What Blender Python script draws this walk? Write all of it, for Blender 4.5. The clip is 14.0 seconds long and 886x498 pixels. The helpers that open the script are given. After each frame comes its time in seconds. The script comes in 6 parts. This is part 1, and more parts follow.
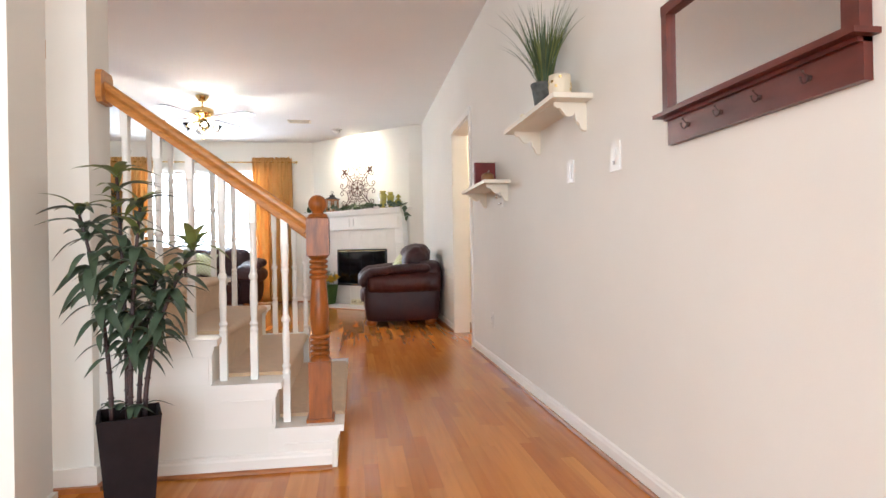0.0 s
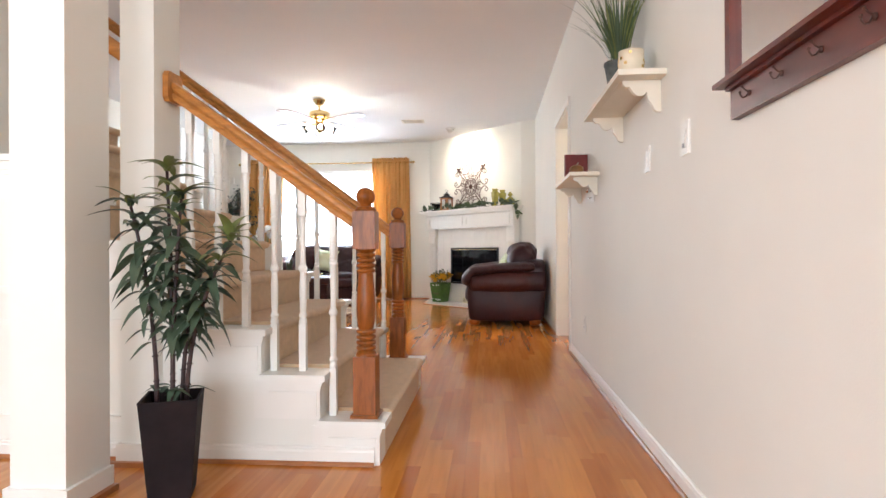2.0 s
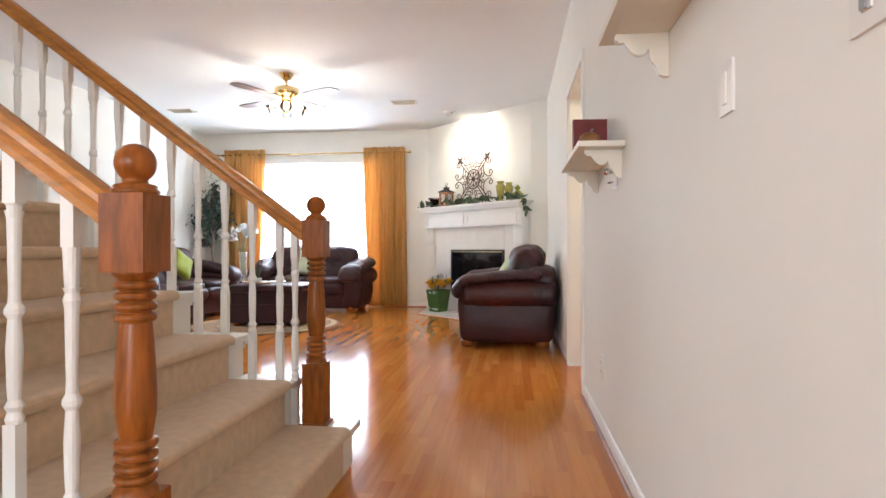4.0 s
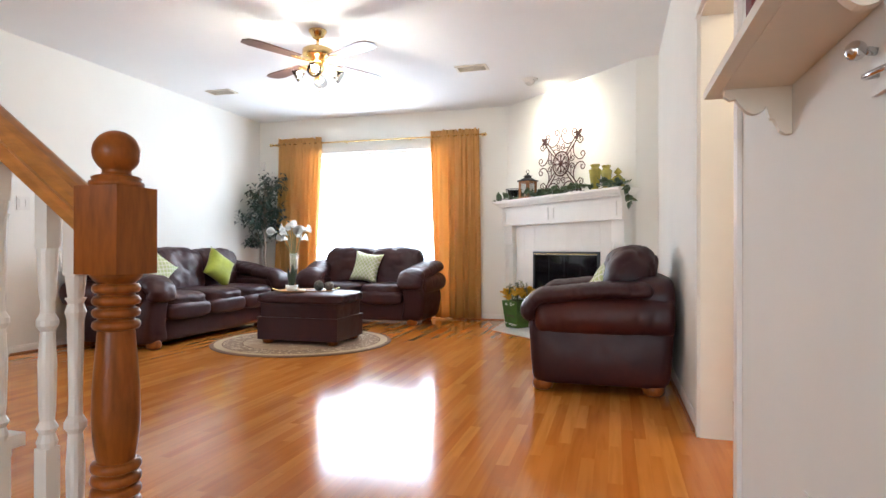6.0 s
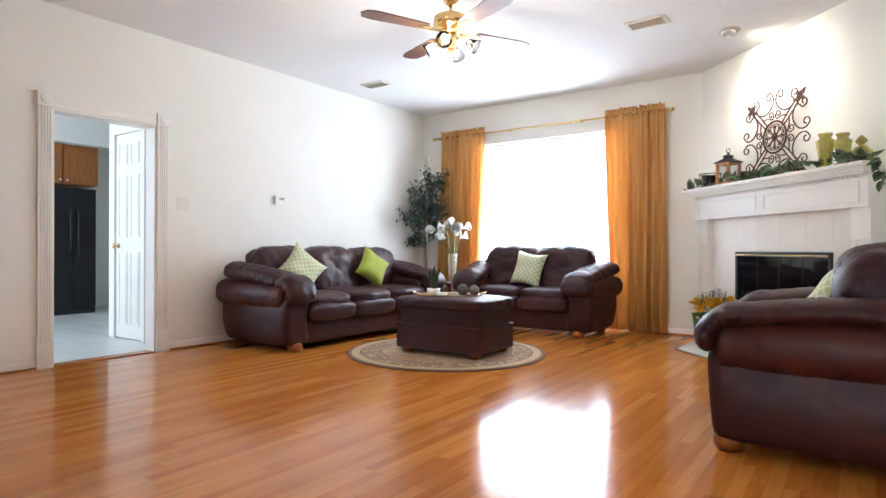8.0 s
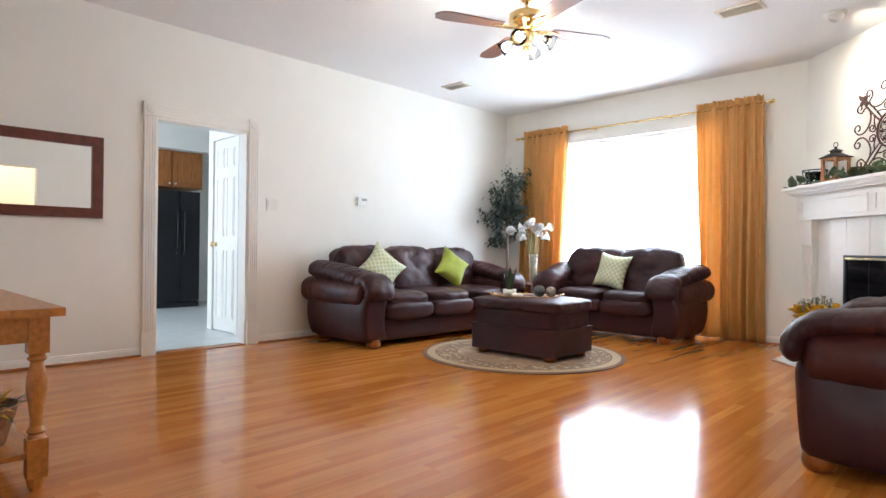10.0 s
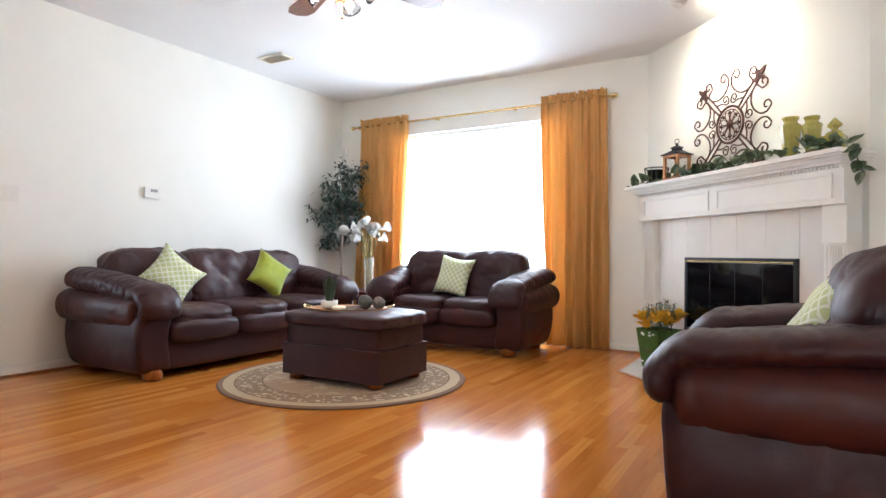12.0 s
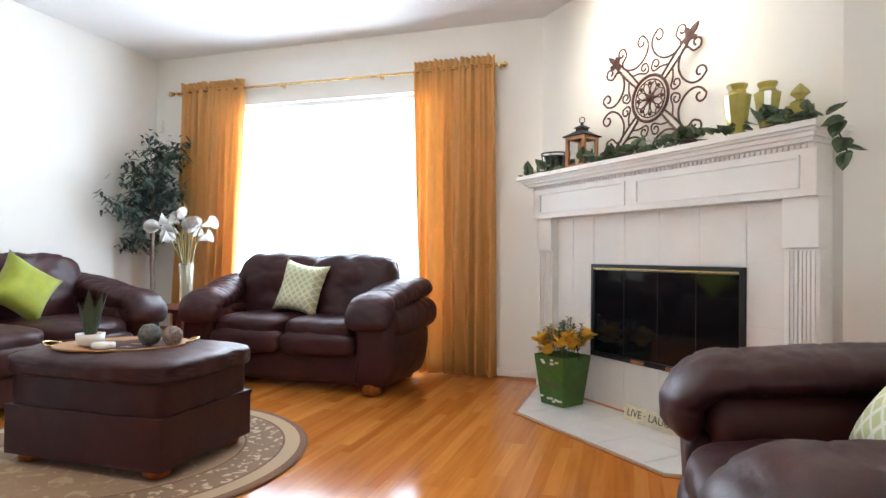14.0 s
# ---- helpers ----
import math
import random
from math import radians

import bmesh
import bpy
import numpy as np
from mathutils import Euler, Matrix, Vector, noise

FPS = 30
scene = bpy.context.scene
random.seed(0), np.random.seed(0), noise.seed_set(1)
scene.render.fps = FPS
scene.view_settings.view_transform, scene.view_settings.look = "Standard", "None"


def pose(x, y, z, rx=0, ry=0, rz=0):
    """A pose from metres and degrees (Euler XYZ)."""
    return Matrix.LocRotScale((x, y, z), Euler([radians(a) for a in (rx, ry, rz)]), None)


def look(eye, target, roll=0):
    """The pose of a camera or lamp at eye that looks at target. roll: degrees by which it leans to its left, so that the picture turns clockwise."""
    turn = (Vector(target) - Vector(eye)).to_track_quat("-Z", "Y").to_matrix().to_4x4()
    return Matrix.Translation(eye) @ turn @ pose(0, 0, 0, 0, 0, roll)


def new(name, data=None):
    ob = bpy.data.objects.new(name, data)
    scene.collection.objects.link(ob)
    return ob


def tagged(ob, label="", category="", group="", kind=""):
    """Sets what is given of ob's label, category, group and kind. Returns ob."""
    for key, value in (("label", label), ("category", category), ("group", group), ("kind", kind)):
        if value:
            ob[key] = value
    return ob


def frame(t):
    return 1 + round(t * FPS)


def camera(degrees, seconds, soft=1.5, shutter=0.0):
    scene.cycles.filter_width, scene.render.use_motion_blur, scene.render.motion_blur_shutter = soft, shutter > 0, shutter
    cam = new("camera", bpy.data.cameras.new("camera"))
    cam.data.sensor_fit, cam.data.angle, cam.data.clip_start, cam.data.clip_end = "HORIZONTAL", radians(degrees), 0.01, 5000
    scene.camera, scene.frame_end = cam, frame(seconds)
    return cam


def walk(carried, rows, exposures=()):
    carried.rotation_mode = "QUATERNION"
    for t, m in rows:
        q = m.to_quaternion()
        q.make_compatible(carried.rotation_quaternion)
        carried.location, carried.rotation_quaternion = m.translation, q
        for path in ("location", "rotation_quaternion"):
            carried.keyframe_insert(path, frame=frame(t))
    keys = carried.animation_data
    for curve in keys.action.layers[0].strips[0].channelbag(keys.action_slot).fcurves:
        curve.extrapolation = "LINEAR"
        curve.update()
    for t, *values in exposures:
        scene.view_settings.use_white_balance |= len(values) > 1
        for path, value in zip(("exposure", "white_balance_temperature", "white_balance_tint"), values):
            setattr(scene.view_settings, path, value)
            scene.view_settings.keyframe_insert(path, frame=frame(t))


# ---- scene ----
cam = camera(73.9, 14.0)
PATH = [
    (0, (-1.014, -0.285, 0.869), (-0.72, 1.693, 0.868), -1.0),
    (0.5, (-0.966, -0.396, 0.869), (-0.881, 1.602, 0.872), -0.8),
    (1, (-0.921, -0.451, 0.847), (-0.905, 1.549, 0.85), -0.7),
    (1.5, (-0.79, -0.329, 0.851), (-0.841, 1.67, 0.856), -0.5),
    (2, (-0.665, -0.162, 0.842), (-0.824, 1.832, 0.847), -0.3),
    (2.5, (-0.603, 0.145, 0.862), (-0.762, 2.139, 0.865), -0.2),
    (3, (-0.533, 0.452, 0.87), (-0.676, 2.447, 0.872), -0.1),
    (3.5, (-0.462, 0.773, 0.892), (-0.64, 2.765, 0.892), -0.1),
    (5.8, (-0.412, 2.475, 0.896), (-0.918, 4.410, 0.9), 0.1),
    (6, (-0.404, 2.628, 0.905), (-0.960, 4.549, 0.907), 0.1),
    (6.5, (-0.365, 2.925, 0.896), (-1.138, 4.769, 0.897), 0.1),
    (7, (-0.388, 3.255, 0.902), (-1.306, 5.032, 0.902), 0.0),
    (7.5, (-0.38, 3.459, 0.898), (-1.386, 5.188, 0.897), 0.1),
    (8, (-0.352, 3.573, 0.903), (-1.513, 5.201, 0.902), 0.2),
    (8.5, (-0.342, 3.593, 0.912), (-1.628, 5.124, 0.909), 0.2),
    (8.7, (-0.339, 3.596, 0.896), (-1.664, 5.094, 0.899), 0.3),
    (10.8, (-0.238, 3.857, 0.887), (-1.638, 5.286, 0.889), 0.7),
    (11, (-0.298, 3.945, 0.88), (-1.636, 5.432, 0.884), 0.7),
    (11.5, (-0.407, 4.225, 0.886), (-1.586, 5.841, 0.895), 0.6),
    (12, (-0.579, 4.511, 0.897), (-1.596, 6.233, 0.913), 0.5),
    (12.5, (-0.724, 4.807, 0.902), (-1.667, 6.571, 0.921), 0.5),
    (13, (-0.908, 5.089, 0.901), (-1.667, 6.939, 0.926), 0.7),
    (13.5, (-1.001, 5.429, 0.923), (-1.648, 7.322, 0.947), 0.6),
    (14, (-1.07, 5.646, 0.924), (-1.677, 7.552, 0.949), 0.6),
]
walk(cam, [(t, look(eye, target, roll)) for t, eye, target, roll in PATH], exposures=((0.0, 0.43, 5680, 8), (5.0, 0.41, 5600, 8), (8.0, 0.37, 5480, 8), (14.0, 0.36, 5540, 8)))

# ---------------------------------------------------------------- light
world = bpy.data.worlds.new("world")
scene.world = world
world.use_nodes = True
wn = world.node_tree
sky = wn.nodes.new("ShaderNodeTexSky")
sky.sky_type = "NISHITA"
sky.sun_disc = False
sky.sun_elevation = radians(50)
sky.sun_rotation = radians(200)
wn.links.new(sky.outputs[0], wn.nodes["Background"].inputs[0])
wn.nodes["Background"].inputs[1].default_value = 0.12

sun = new("sun", bpy.data.lights.new("sun", "SUN"))
sun.data.energy, sun.data.angle, sun.data.color = 2.0, radians(0.5), (1, 0.95, 0.88)
sun.matrix_world = look((0, -20, 24), (0, 0, 0))


def area_lamp(name, eye, target, sx, sy, watts, color=(1, 1, 1)):
    """Daylight standing in an opening."""
    ob = new(name, bpy.data.lights.new(name, "AREA"))
    ob.data.shape, ob.data.size, ob.data.size_y = "RECTANGLE", sx, sy
    ob.data.energy, ob.data.color = watts, color
    ob.matrix_world = look(eye, target)
    return ob


def point_lamp(name, place, watts, color, radius):
    ob = new(name, bpy.data.lights.new(name, "POINT"))
    ob.data.energy, ob.data.color, ob.data.shadow_soft_size = watts, color, radius
    ob.location = place
    return ob


DAY = (0.93, 0.97, 1.0)
area_lamp("window_daylight", (-3.5, 10.16, 1.25), (-3.5, 0, 1.1), 1.9, 2.1, 88, DAY)
area_lamp("entry_daylight", (-1.75, -5.4, 1.55), (-1.2, 5, 8.0), 3.2, 2.2, 188, (0.99, 0.985, 0.96))
area_lamp("dining_daylight", (-4.3, -5.4, 1.55), (-3.4, 3, 2.0), 1.2, 1.8, 5, (1.0, 0.975, 0.93))
# added fill behind the camera to brighten the hall wall; no known window there
area_lamp("side_fill", (-5.38, -1.9, 1.5), (0, -0.4, 3.6), 2.0, 1.7, 62, (1.0, 0.97, 0.92))
area_lamp("kitchen_daylight", (-7.6, 3.6, 1.6), (-7.4, 7, 1.0), 1.8, 1.4, 66, DAY)
point_lamp("passage_lamp", (0.80, 5.55, 2.25), 26, (1.0, 0.74, 0.45), 0.12)

# ---------------------------------------------------------------- materials
def nodes_of(name):
    m = bpy.data.materials.new(name)
    m.use_nodes = True
    return m, m.node_tree, m.node_tree.nodes["Principled BSDF"]


def noise_ramp(nt, scale, stops, detail=4, coords="Object", stretch=None, rough=0.55):
    tc = nt.nodes.new("ShaderNodeTexCoord")
    mp = nt.nodes.new("ShaderNodeMapping")
    if stretch:
        mp.inputs["Scale"].default_value = stretch
    nz = nt.nodes.new("ShaderNodeTexNoise")
    nz.inputs["Scale"].default_value, nz.inputs["Detail"].default_value, nz.inputs["Roughness"].default_value = scale, detail, rough
    cr = nt.nodes.new("ShaderNodeValToRGB")
    el = cr.color_ramp.elements
    el[0].position, el[0].color = stops[0][0], (*stops[0][1], 1)
    el[1].position, el[1].color = stops[-1][0], (*stops[-1][1], 1)
    for p, c in stops[1:-1]:
        e = el.new(p)
        e.color = (*c, 1)
    nt.links.new(tc.outputs[coords], mp.inputs[0])
    nt.links.new(mp.outputs[0], nz.inputs[0])
    nt.links.new(nz.outputs[0], cr.inputs[0])
    return nz, cr, mp


def bumped(nt, bsdf, source, strength, distance=0.01):
    b = nt.nodes.new("ShaderNodeBump")
    b.inputs["Strength"].default_value, b.inputs["Distance"].default_value = strength, distance
    nt.links.new(source, b.inputs["Height"])
    nt.links.new(b.outputs[0], bsdf.inputs["Normal"])
    return b


def shade(c, k):
    return tuple(min(1.0, v * k) for v in c)


def material(name, color, rough=0.5, metal=0.0, vary=0.12, scale=6.0, bump=0.0, bscale=60.0, coat=0.0, spec=0.5, stretch=None, coords="Object", sheen=0.0):
    """A surface with colour variation at one scale and relief at a finer one."""
    m, nt, b = nodes_of(name)
    nz, cr, _ = noise_ramp(nt, scale, [(0.3, shade(color, 1 - vary)), (0.7, shade(color, 1 + vary))], stretch=stretch, coords=coords)
    nt.links.new(cr.outputs[0], b.inputs["Base Color"])
    b.inputs["Roughness"].default_value, b.inputs["Metallic"].default_value = rough, metal
    b.inputs["Coat Weight"].default_value, b.inputs["Specular IOR Level"].default_value = coat, spec
    b.inputs["Coat Roughness"].default_value = 0.08
    b.inputs["Sheen Weight"].default_value = sheen
    if bump:
        n2, _, _ = noise_ramp(nt, bscale, [(0, (0, 0, 0)), (1, (1, 1, 1))], stretch=stretch, coords=coords)
        bumped(nt, b, n2.outputs[0], bump, 0.004)
    return m


M_WALL = material("wall_paint", (0.845, 0.832, 0.775), 0.75, vary=0.02, scale=1.5, bump=0.10, bscale=180)
M_CEIL = material("ceiling_paint", (0.84, 0.835, 0.82), 0.85, vary=0.015, scale=1.2, bump=0.12, bscale=220)
M_TRIM = material("trim_paint", (0.86, 0.84, 0.79), 0.35, vary=0.02, scale=5, bump=0.03, bscale=40)
M_SUB = material("subfloor", (0.40, 0.14, 0.020), 0.3)
M_TILE = material("kitchen_tile", (0.62, 0.64, 0.63), 0.3, vary=0.06, scale=3)
M_OAK = material("stair_oak", (0.48, 0.20, 0.042), 0.3, vary=0.22, scale=9, coat=0.15, stretch=(1, 6, 6), bump=0.05, bscale=40)
M_CURTAIN = material("gold_curtain", (0.70, 0.40, 0.125), 0.65, vary=0.08, scale=3, bump=0.1, bscale=300)
_nt = M_CURTAIN.node_tree
_tr, _mx = _nt.nodes.new("ShaderNodeBsdfTranslucent"), _nt.nodes.new("ShaderNodeMixShader")
_tr.inputs[0].default_value, _mx.inputs[0].default_value = (0.84, 0.54, 0.21, 1), 0.34
_nt.links.new(_nt.nodes["Principled BSDF"].outputs[0], _mx.inputs[1])
_nt.links.new(_tr.outputs[0], _mx.inputs[2])
_nt.links.new(_mx.outputs[0], _nt.nodes["Material Output"].inputs[0])
M_CARPET = material("beige_carpet", (0.68, 0.485, 0.295), 0.95, vary=0.10, scale=30, bump=0.6, bscale=500, sheen=0.3)


def leather(name, rub=0.74):
    """Purple-brown hide, rubbed redder in places, with pores and slack puckers."""
    m, nt, b = nodes_of(name)
    N, L = nt.nodes, nt.links
    nz, cr, _ = noise_ramp(nt, 2.6, [(0.32, (0.029, 0.0080, 0.0115)), (rub - 0.18, (0.039, 0.0098, 0.0118)), (rub, (0.070, 0.0160, 0.0115))], detail=5)
    L.new(cr.outputs[0], b.inputs["Base Color"])
    n2, r2, _ = noise_ramp(nt, 11, [(0.3, (0.40, 0.40, 0.40)), (0.7, (0.54, 0.54, 0.54))], detail=3)
    L.new(r2.outputs[0], b.inputs["Roughness"])
    b.inputs["Specular IOR Level"].default_value = 0.38
    n3, _, _ = noise_ramp(nt, 150, [(0, (0, 0, 0)), (1, (1, 1, 1))], detail=3)
    n4, _, _ = noise_ramp(nt, 16, [(0, (0, 0, 0)), (1, (1, 1, 1))], detail=5, rough=0.6)
    b1 = N.new("ShaderNodeBump")
    b1.inputs["Strength"].default_value, b1.inputs["Distance"].default_value = 0.22, 0.007
    L.new(n4.outputs[0], b1.inputs["Height"])
    b2 = bumped(nt, b, n3.outputs[0], 0.18, 0.002)
    L.new(b1.outputs[0], b2.inputs["Normal"])
    return m


M_LEATHER = leather("brown_leather")
M_LEATHER_WORN = leather("worn_brown_leather", 0.60)
M_CHERRY = material("mahogany", (0.11, 0.020, 0.012), 0.36, vary=0.3, scale=5, coat=0.08, stretch=(4, 1, 4), bump=0.04, bscale=30)
M_NEWEL = material("newel_stain", (0.265, 0.078, 0.011), 0.28, vary=0.35, scale=9, coat=0.04, spec=0.25, stretch=(5, 5, 1), bump=0.04, bscale=30)
M_CABOAK = material("cabinet_oak", (0.34, 0.13, 0.035), 0.35, vary=0.25, scale=7, stretch=(5, 5, 1), bump=0.05, bscale=40)
M_BLACK = material("black_appliance", (0.012, 0.012, 0.014), 0.35, vary=0.2, scale=3, bump=0.04, bscale=200)
M_IRON = material("rusted_iron", (0.085, 0.040, 0.032), 0.55, 0.5, vary=0.4, scale=25, bump=0.3, bscale=120)
M_DARKIRON = material("dark_iron", (0.025, 0.022, 0.022), 0.5, 0.6, vary=0.3, scale=30)
M_BRASS = material("polished_brass", (0.83, 0.62, 0.28), 0.22, 1.0, vary=0.1, scale=8)
M_CHROME = material("chrome", (0.72, 0.72, 0.73), 0.15, 1.0, vary=0.03, scale=8)
M_COPPER = material("aged_copper", (0.42, 0.20, 0.09), 0.4, 0.7, vary=0.3, scale=20)
M_LEAF = material("dark_leaf", (0.055, 0.085, 0.050), 0.42, vary=0.45, scale=7, bump=0.1, bscale=50)
M_LEAFTIP = material("fresh_leaf", (0.17, 0.20, 0.055), 0.42, vary=0.4, scale=7, bump=0.1, bscale=50)
M_FICUS = material("ficus_leaf", (0.050, 0.085, 0.066), 0.4, vary=0.5, scale=8)
M_IVY = material("ivy_leaf", (0.085, 0.125, 0.055), 0.45, vary=0.5, scale=14)
M_GRASS = material("grass_blade", (0.055, 0.09, 0.04), 0.5, vary=0.4, scale=12)
M_STEM = material("dark_cane", (0.045, 0.022, 0.022), 0.5, vary=0.4, scale=18)
M_BARK = material("ficus_bark", (0.30, 0.24, 0.19), 0.8, vary=0.3, scale=20, bump=0.4, bscale=60)
M_POTDARK = material("dark_wood_planter", (0.014, 0.009, 0.010), 0.75, vary=0.35, scale=10, bump=0.2, bscale=60, spec=0.2)
M_POTGREY = material("grey_basket", (0.10, 0.11, 0.105), 0.8, vary=0.3, scale=40, bump=0.8, bscale=150)
M_VASE = material("olive_glaze", (0.42, 0.37, 0.085), 0.16, vary=0.18, scale=10, coat=0.6, bump=0.05, bscale=40)
M_GREENPAIL = material("green_pail", (0.055, 0.125, 0.018), 0.55, vary=0.25, scale=14, bump=0.15, bscale=60)
M_YELLOW = material("yellow_petal", (0.80, 0.45, 0.02), 0.55, vary=0.2, scale=20)
M_LILY = material("lily_petal", (0.82, 0.80, 0.76), 0.5, vary=0.05, scale=20)
M_LILYSTEM = material("lily_stem", (0.33, 0.30, 0.12), 0.5, vary=0.2, scale=20)
M_WHITEPOT = material("white_ceramic", (0.78, 0.77, 0.74), 0.3, vary=0.04, scale=20)
M_LIME = material("lime_velvet", (0.36, 0.42, 0.03), 0.75, vary=0.12, scale=14, bump=0.2, bscale=200, sheen=0.4)
M_TRAY = material("bamboo_tray", (0.45, 0.25, 0.10), 0.35, vary=0.2, scale=10, stretch=(1, 6, 1))
M_BALL = material("stone_ball", (0.10, 0.10, 0.09), 0.7, vary=0.6, scale=60, bump=0.6, bscale=90)
M_PALEBALL = material("mottled_ball", (0.20, 0.16, 0.13), 0.7, vary=0.6, scale=60, bump=0.6, bscale=90)
M_CREAM = material("cream_shelf_paint", (0.78, 0.72, 0.60), 0.45, vary=0.03, scale=6, bump=0.05, bscale=50)
M_PLASTIC = material("white_plastic", (0.80, 0.78, 0.73), 0.35, vary=0.01, scale=6)
M_GREYPL = material("grey_plastic", (0.30, 0.30, 0.30), 0.4, vary=0.05, scale=6)
M_RED = material("red_book_cloth", (0.17, 0.022, 0.020), 0.6, vary=0.2, scale=10, bump=0.2, bscale=200)
M_GOURD = material("gourd", (0.24, 0.11, 0.03), 0.5, vary=0.4, scale=14)
M_SIGN = material("cream_sign", (0.66, 0.60, 0.42), 0.6, vary=0.15, scale=12)
M_INK = material("brown_ink", (0.10, 0.075, 0.05), 0.6, vary=0.1, scale=12)
M_HEARTH = material("white_marble_tile", (0.74, 0.72, 0.69), 0.18, vary=0.05, scale=5)
M_SURROUND = material("surround_tile", (0.80, 0.77, 0.715), 0.22, vary=0.03, scale=5)
M_GROUT = material("grout", (0.77, 0.735, 0.675), 0.8, vary=0.08, scale=20)
M_WICKER = material("wicker", (0.26, 0.12, 0.05), 0.7, vary=0.4, scale=40, bump=0.8, bscale=120)
M_FANBLADE = material("fan_blade", (0.12, 0.055, 0.035), 0.35, vary=0.25, scale=6, stretch=(1, 5, 1))
M_CREAMWAX = material("cream_wax", (0.75, 0.66, 0.50), 0.5, vary=0.05, scale=10)
M_SHOE = material("oak_shoe_moulding", (0.36, 0.13, 0.035), 0.35, vary=0.2, scale=9)


def glow(name, color, strength):
    m, nt, b = nodes_of(name)
    b.inputs["Emission Color"].default_value, b.inputs["Emission Strength"].default_value = (*color, 1), strength
    b.inputs["Base Color"].default_value = (0.8, 0.8, 0.8, 1)
    return m


M_BULB = glow("lit_bulb", (1.0, 0.80, 0.52), 30)
M_SPOTBULB = glow("spot_bulb", (1.0, 0.85, 0.62), 25)
M_OUTSIDE = glow("bright_outdoors", (0.95, 0.98, 1.0), 4.0)

# mirror and glass
M_MIRROR, _nt, _b = nodes_of("mirror")
_b.inputs["Base Color"].default_value, _b.inputs["Metallic"].default_value, _b.inputs["Roughness"].default_value = (0.86, 0.87, 0.86, 1), 1, 0.02
M_GLASS, _nt, _b = nodes_of("clear_glass")
_b.inputs["Transmission Weight"].default_value, _b.inputs["Roughness"].default_value, _b.inputs["IOR"].default_value = 1, 0.02, 1.45
M_BLACKGLASS, _nt, _b = nodes_of("smoked_glass")
_b.inputs["Base Color"].default_value, _b.inputs["Roughness"].default_value = (0.006, 0.006, 0.007, 1), 0.06


def wood_floor(name, island):
    """Honey oak strips: tone piece by piece, grain along y, gloss with slight waviness."""
    m, nt, b = nodes_of(name)
    L, N = nt.links, nt.nodes
    if island:
        rnd = N.new("ShaderNodeNewGeometry").outputs["Random Per Island"]
    else:
        rnd = N.new("ShaderNodeObjectInfo").outputs["Random"]
    tone = N.new("ShaderNodeValToRGB")
    el = tone.color_ramp.elements
    el[0].color, el[1].color = (0.455, 0.150, 0.022, 1), (0.62, 0.250, 0.046, 1)
    e = el.new(0.5)
    e.color = (0.54, 0.200, 0.034, 1)
    L.new(rnd, tone.inputs[0])
    geo = N.new("ShaderNodeNewGeometry")
    off = N.new("ShaderNodeVectorMath")
    off.operation = "ADD"
    mul = N.new("ShaderNodeMath")
    mul.operation = "MULTIPLY"
    mul.inputs[1].default_value = 37.0
    L.new(rnd, mul.inputs[0])
    L.new(geo.outputs["Position"], off.inputs[0])
    L.new(mul.outputs[0], off.inputs[1])
    mp = N.new("ShaderNodeMapping")
    mp.inputs["Scale"].default_value = (26, 1.5, 1)
    L.new(off.outputs[0], mp.inputs[0])
    grain = N.new("ShaderNodeTexNoise")
    grain.inputs["Scale"].default_value, grain.inputs["Detail"].default_value, grain.inputs["Distortion"].default_value = 1.5, 1.0, 0.3
    L.new(mp.outputs[0], grain.inputs[0])
    gr = N.new("ShaderNodeValToRGB")
    gr.color_ramp.elements[0].position, gr.color_ramp.elements[0].color = 0.28, (0.90, 0.86, 0.80, 1)
    gr.color_ramp.elements[1].position, gr.color_ramp.elements[1].color = 0.58, (1.04, 1.04, 1.04, 1)
    L.new(grain.outputs[0], gr.inputs[0])
    mix = N.new("ShaderNodeMix")
    mix.data_type, mix.blend_type = "RGBA", "MULTIPLY"
    mix.inputs[0].default_value = 1.0
    L.new(tone.outputs[0], mix.inputs[6])
    L.new(gr.outputs[0], mix.inputs[7])
    L.new(mix.outputs[2], b.inputs["Base Color"])
    b.inputs["Specular IOR Level"].default_value = 0.22
    b.inputs["Coat Weight"].default_value, b.inputs["Coat Roughness"].default_value = 0.08, 0.10
    wav = N.new("ShaderNodeTexNoise")
    wav.inputs["Scale"].default_value, wav.inputs["Detail"].default_value = 1.0, 2
    mw = N.new("ShaderNodeMapping")
    mw.inputs["Scale"].default_value = (2.2, 0.9, 1)
    L.new(geo.outputs["Position"], mw.inputs[0])
    L.new(mw.outputs[0], wav.inputs[0])
    gl = N.new("ShaderNodeMapRange")
    gl.inputs[3].default_value, gl.inputs[4].default_value = 0.11, 0.17
    L.new(wav.outputs[0], gl.inputs[0])
    L.new(gl.outputs[0], b.inputs["Roughness"])
    return m


M_PLANK = wood_floor("oak_plank", False)
M_PLANKS = wood_floor("oak_planks", True)


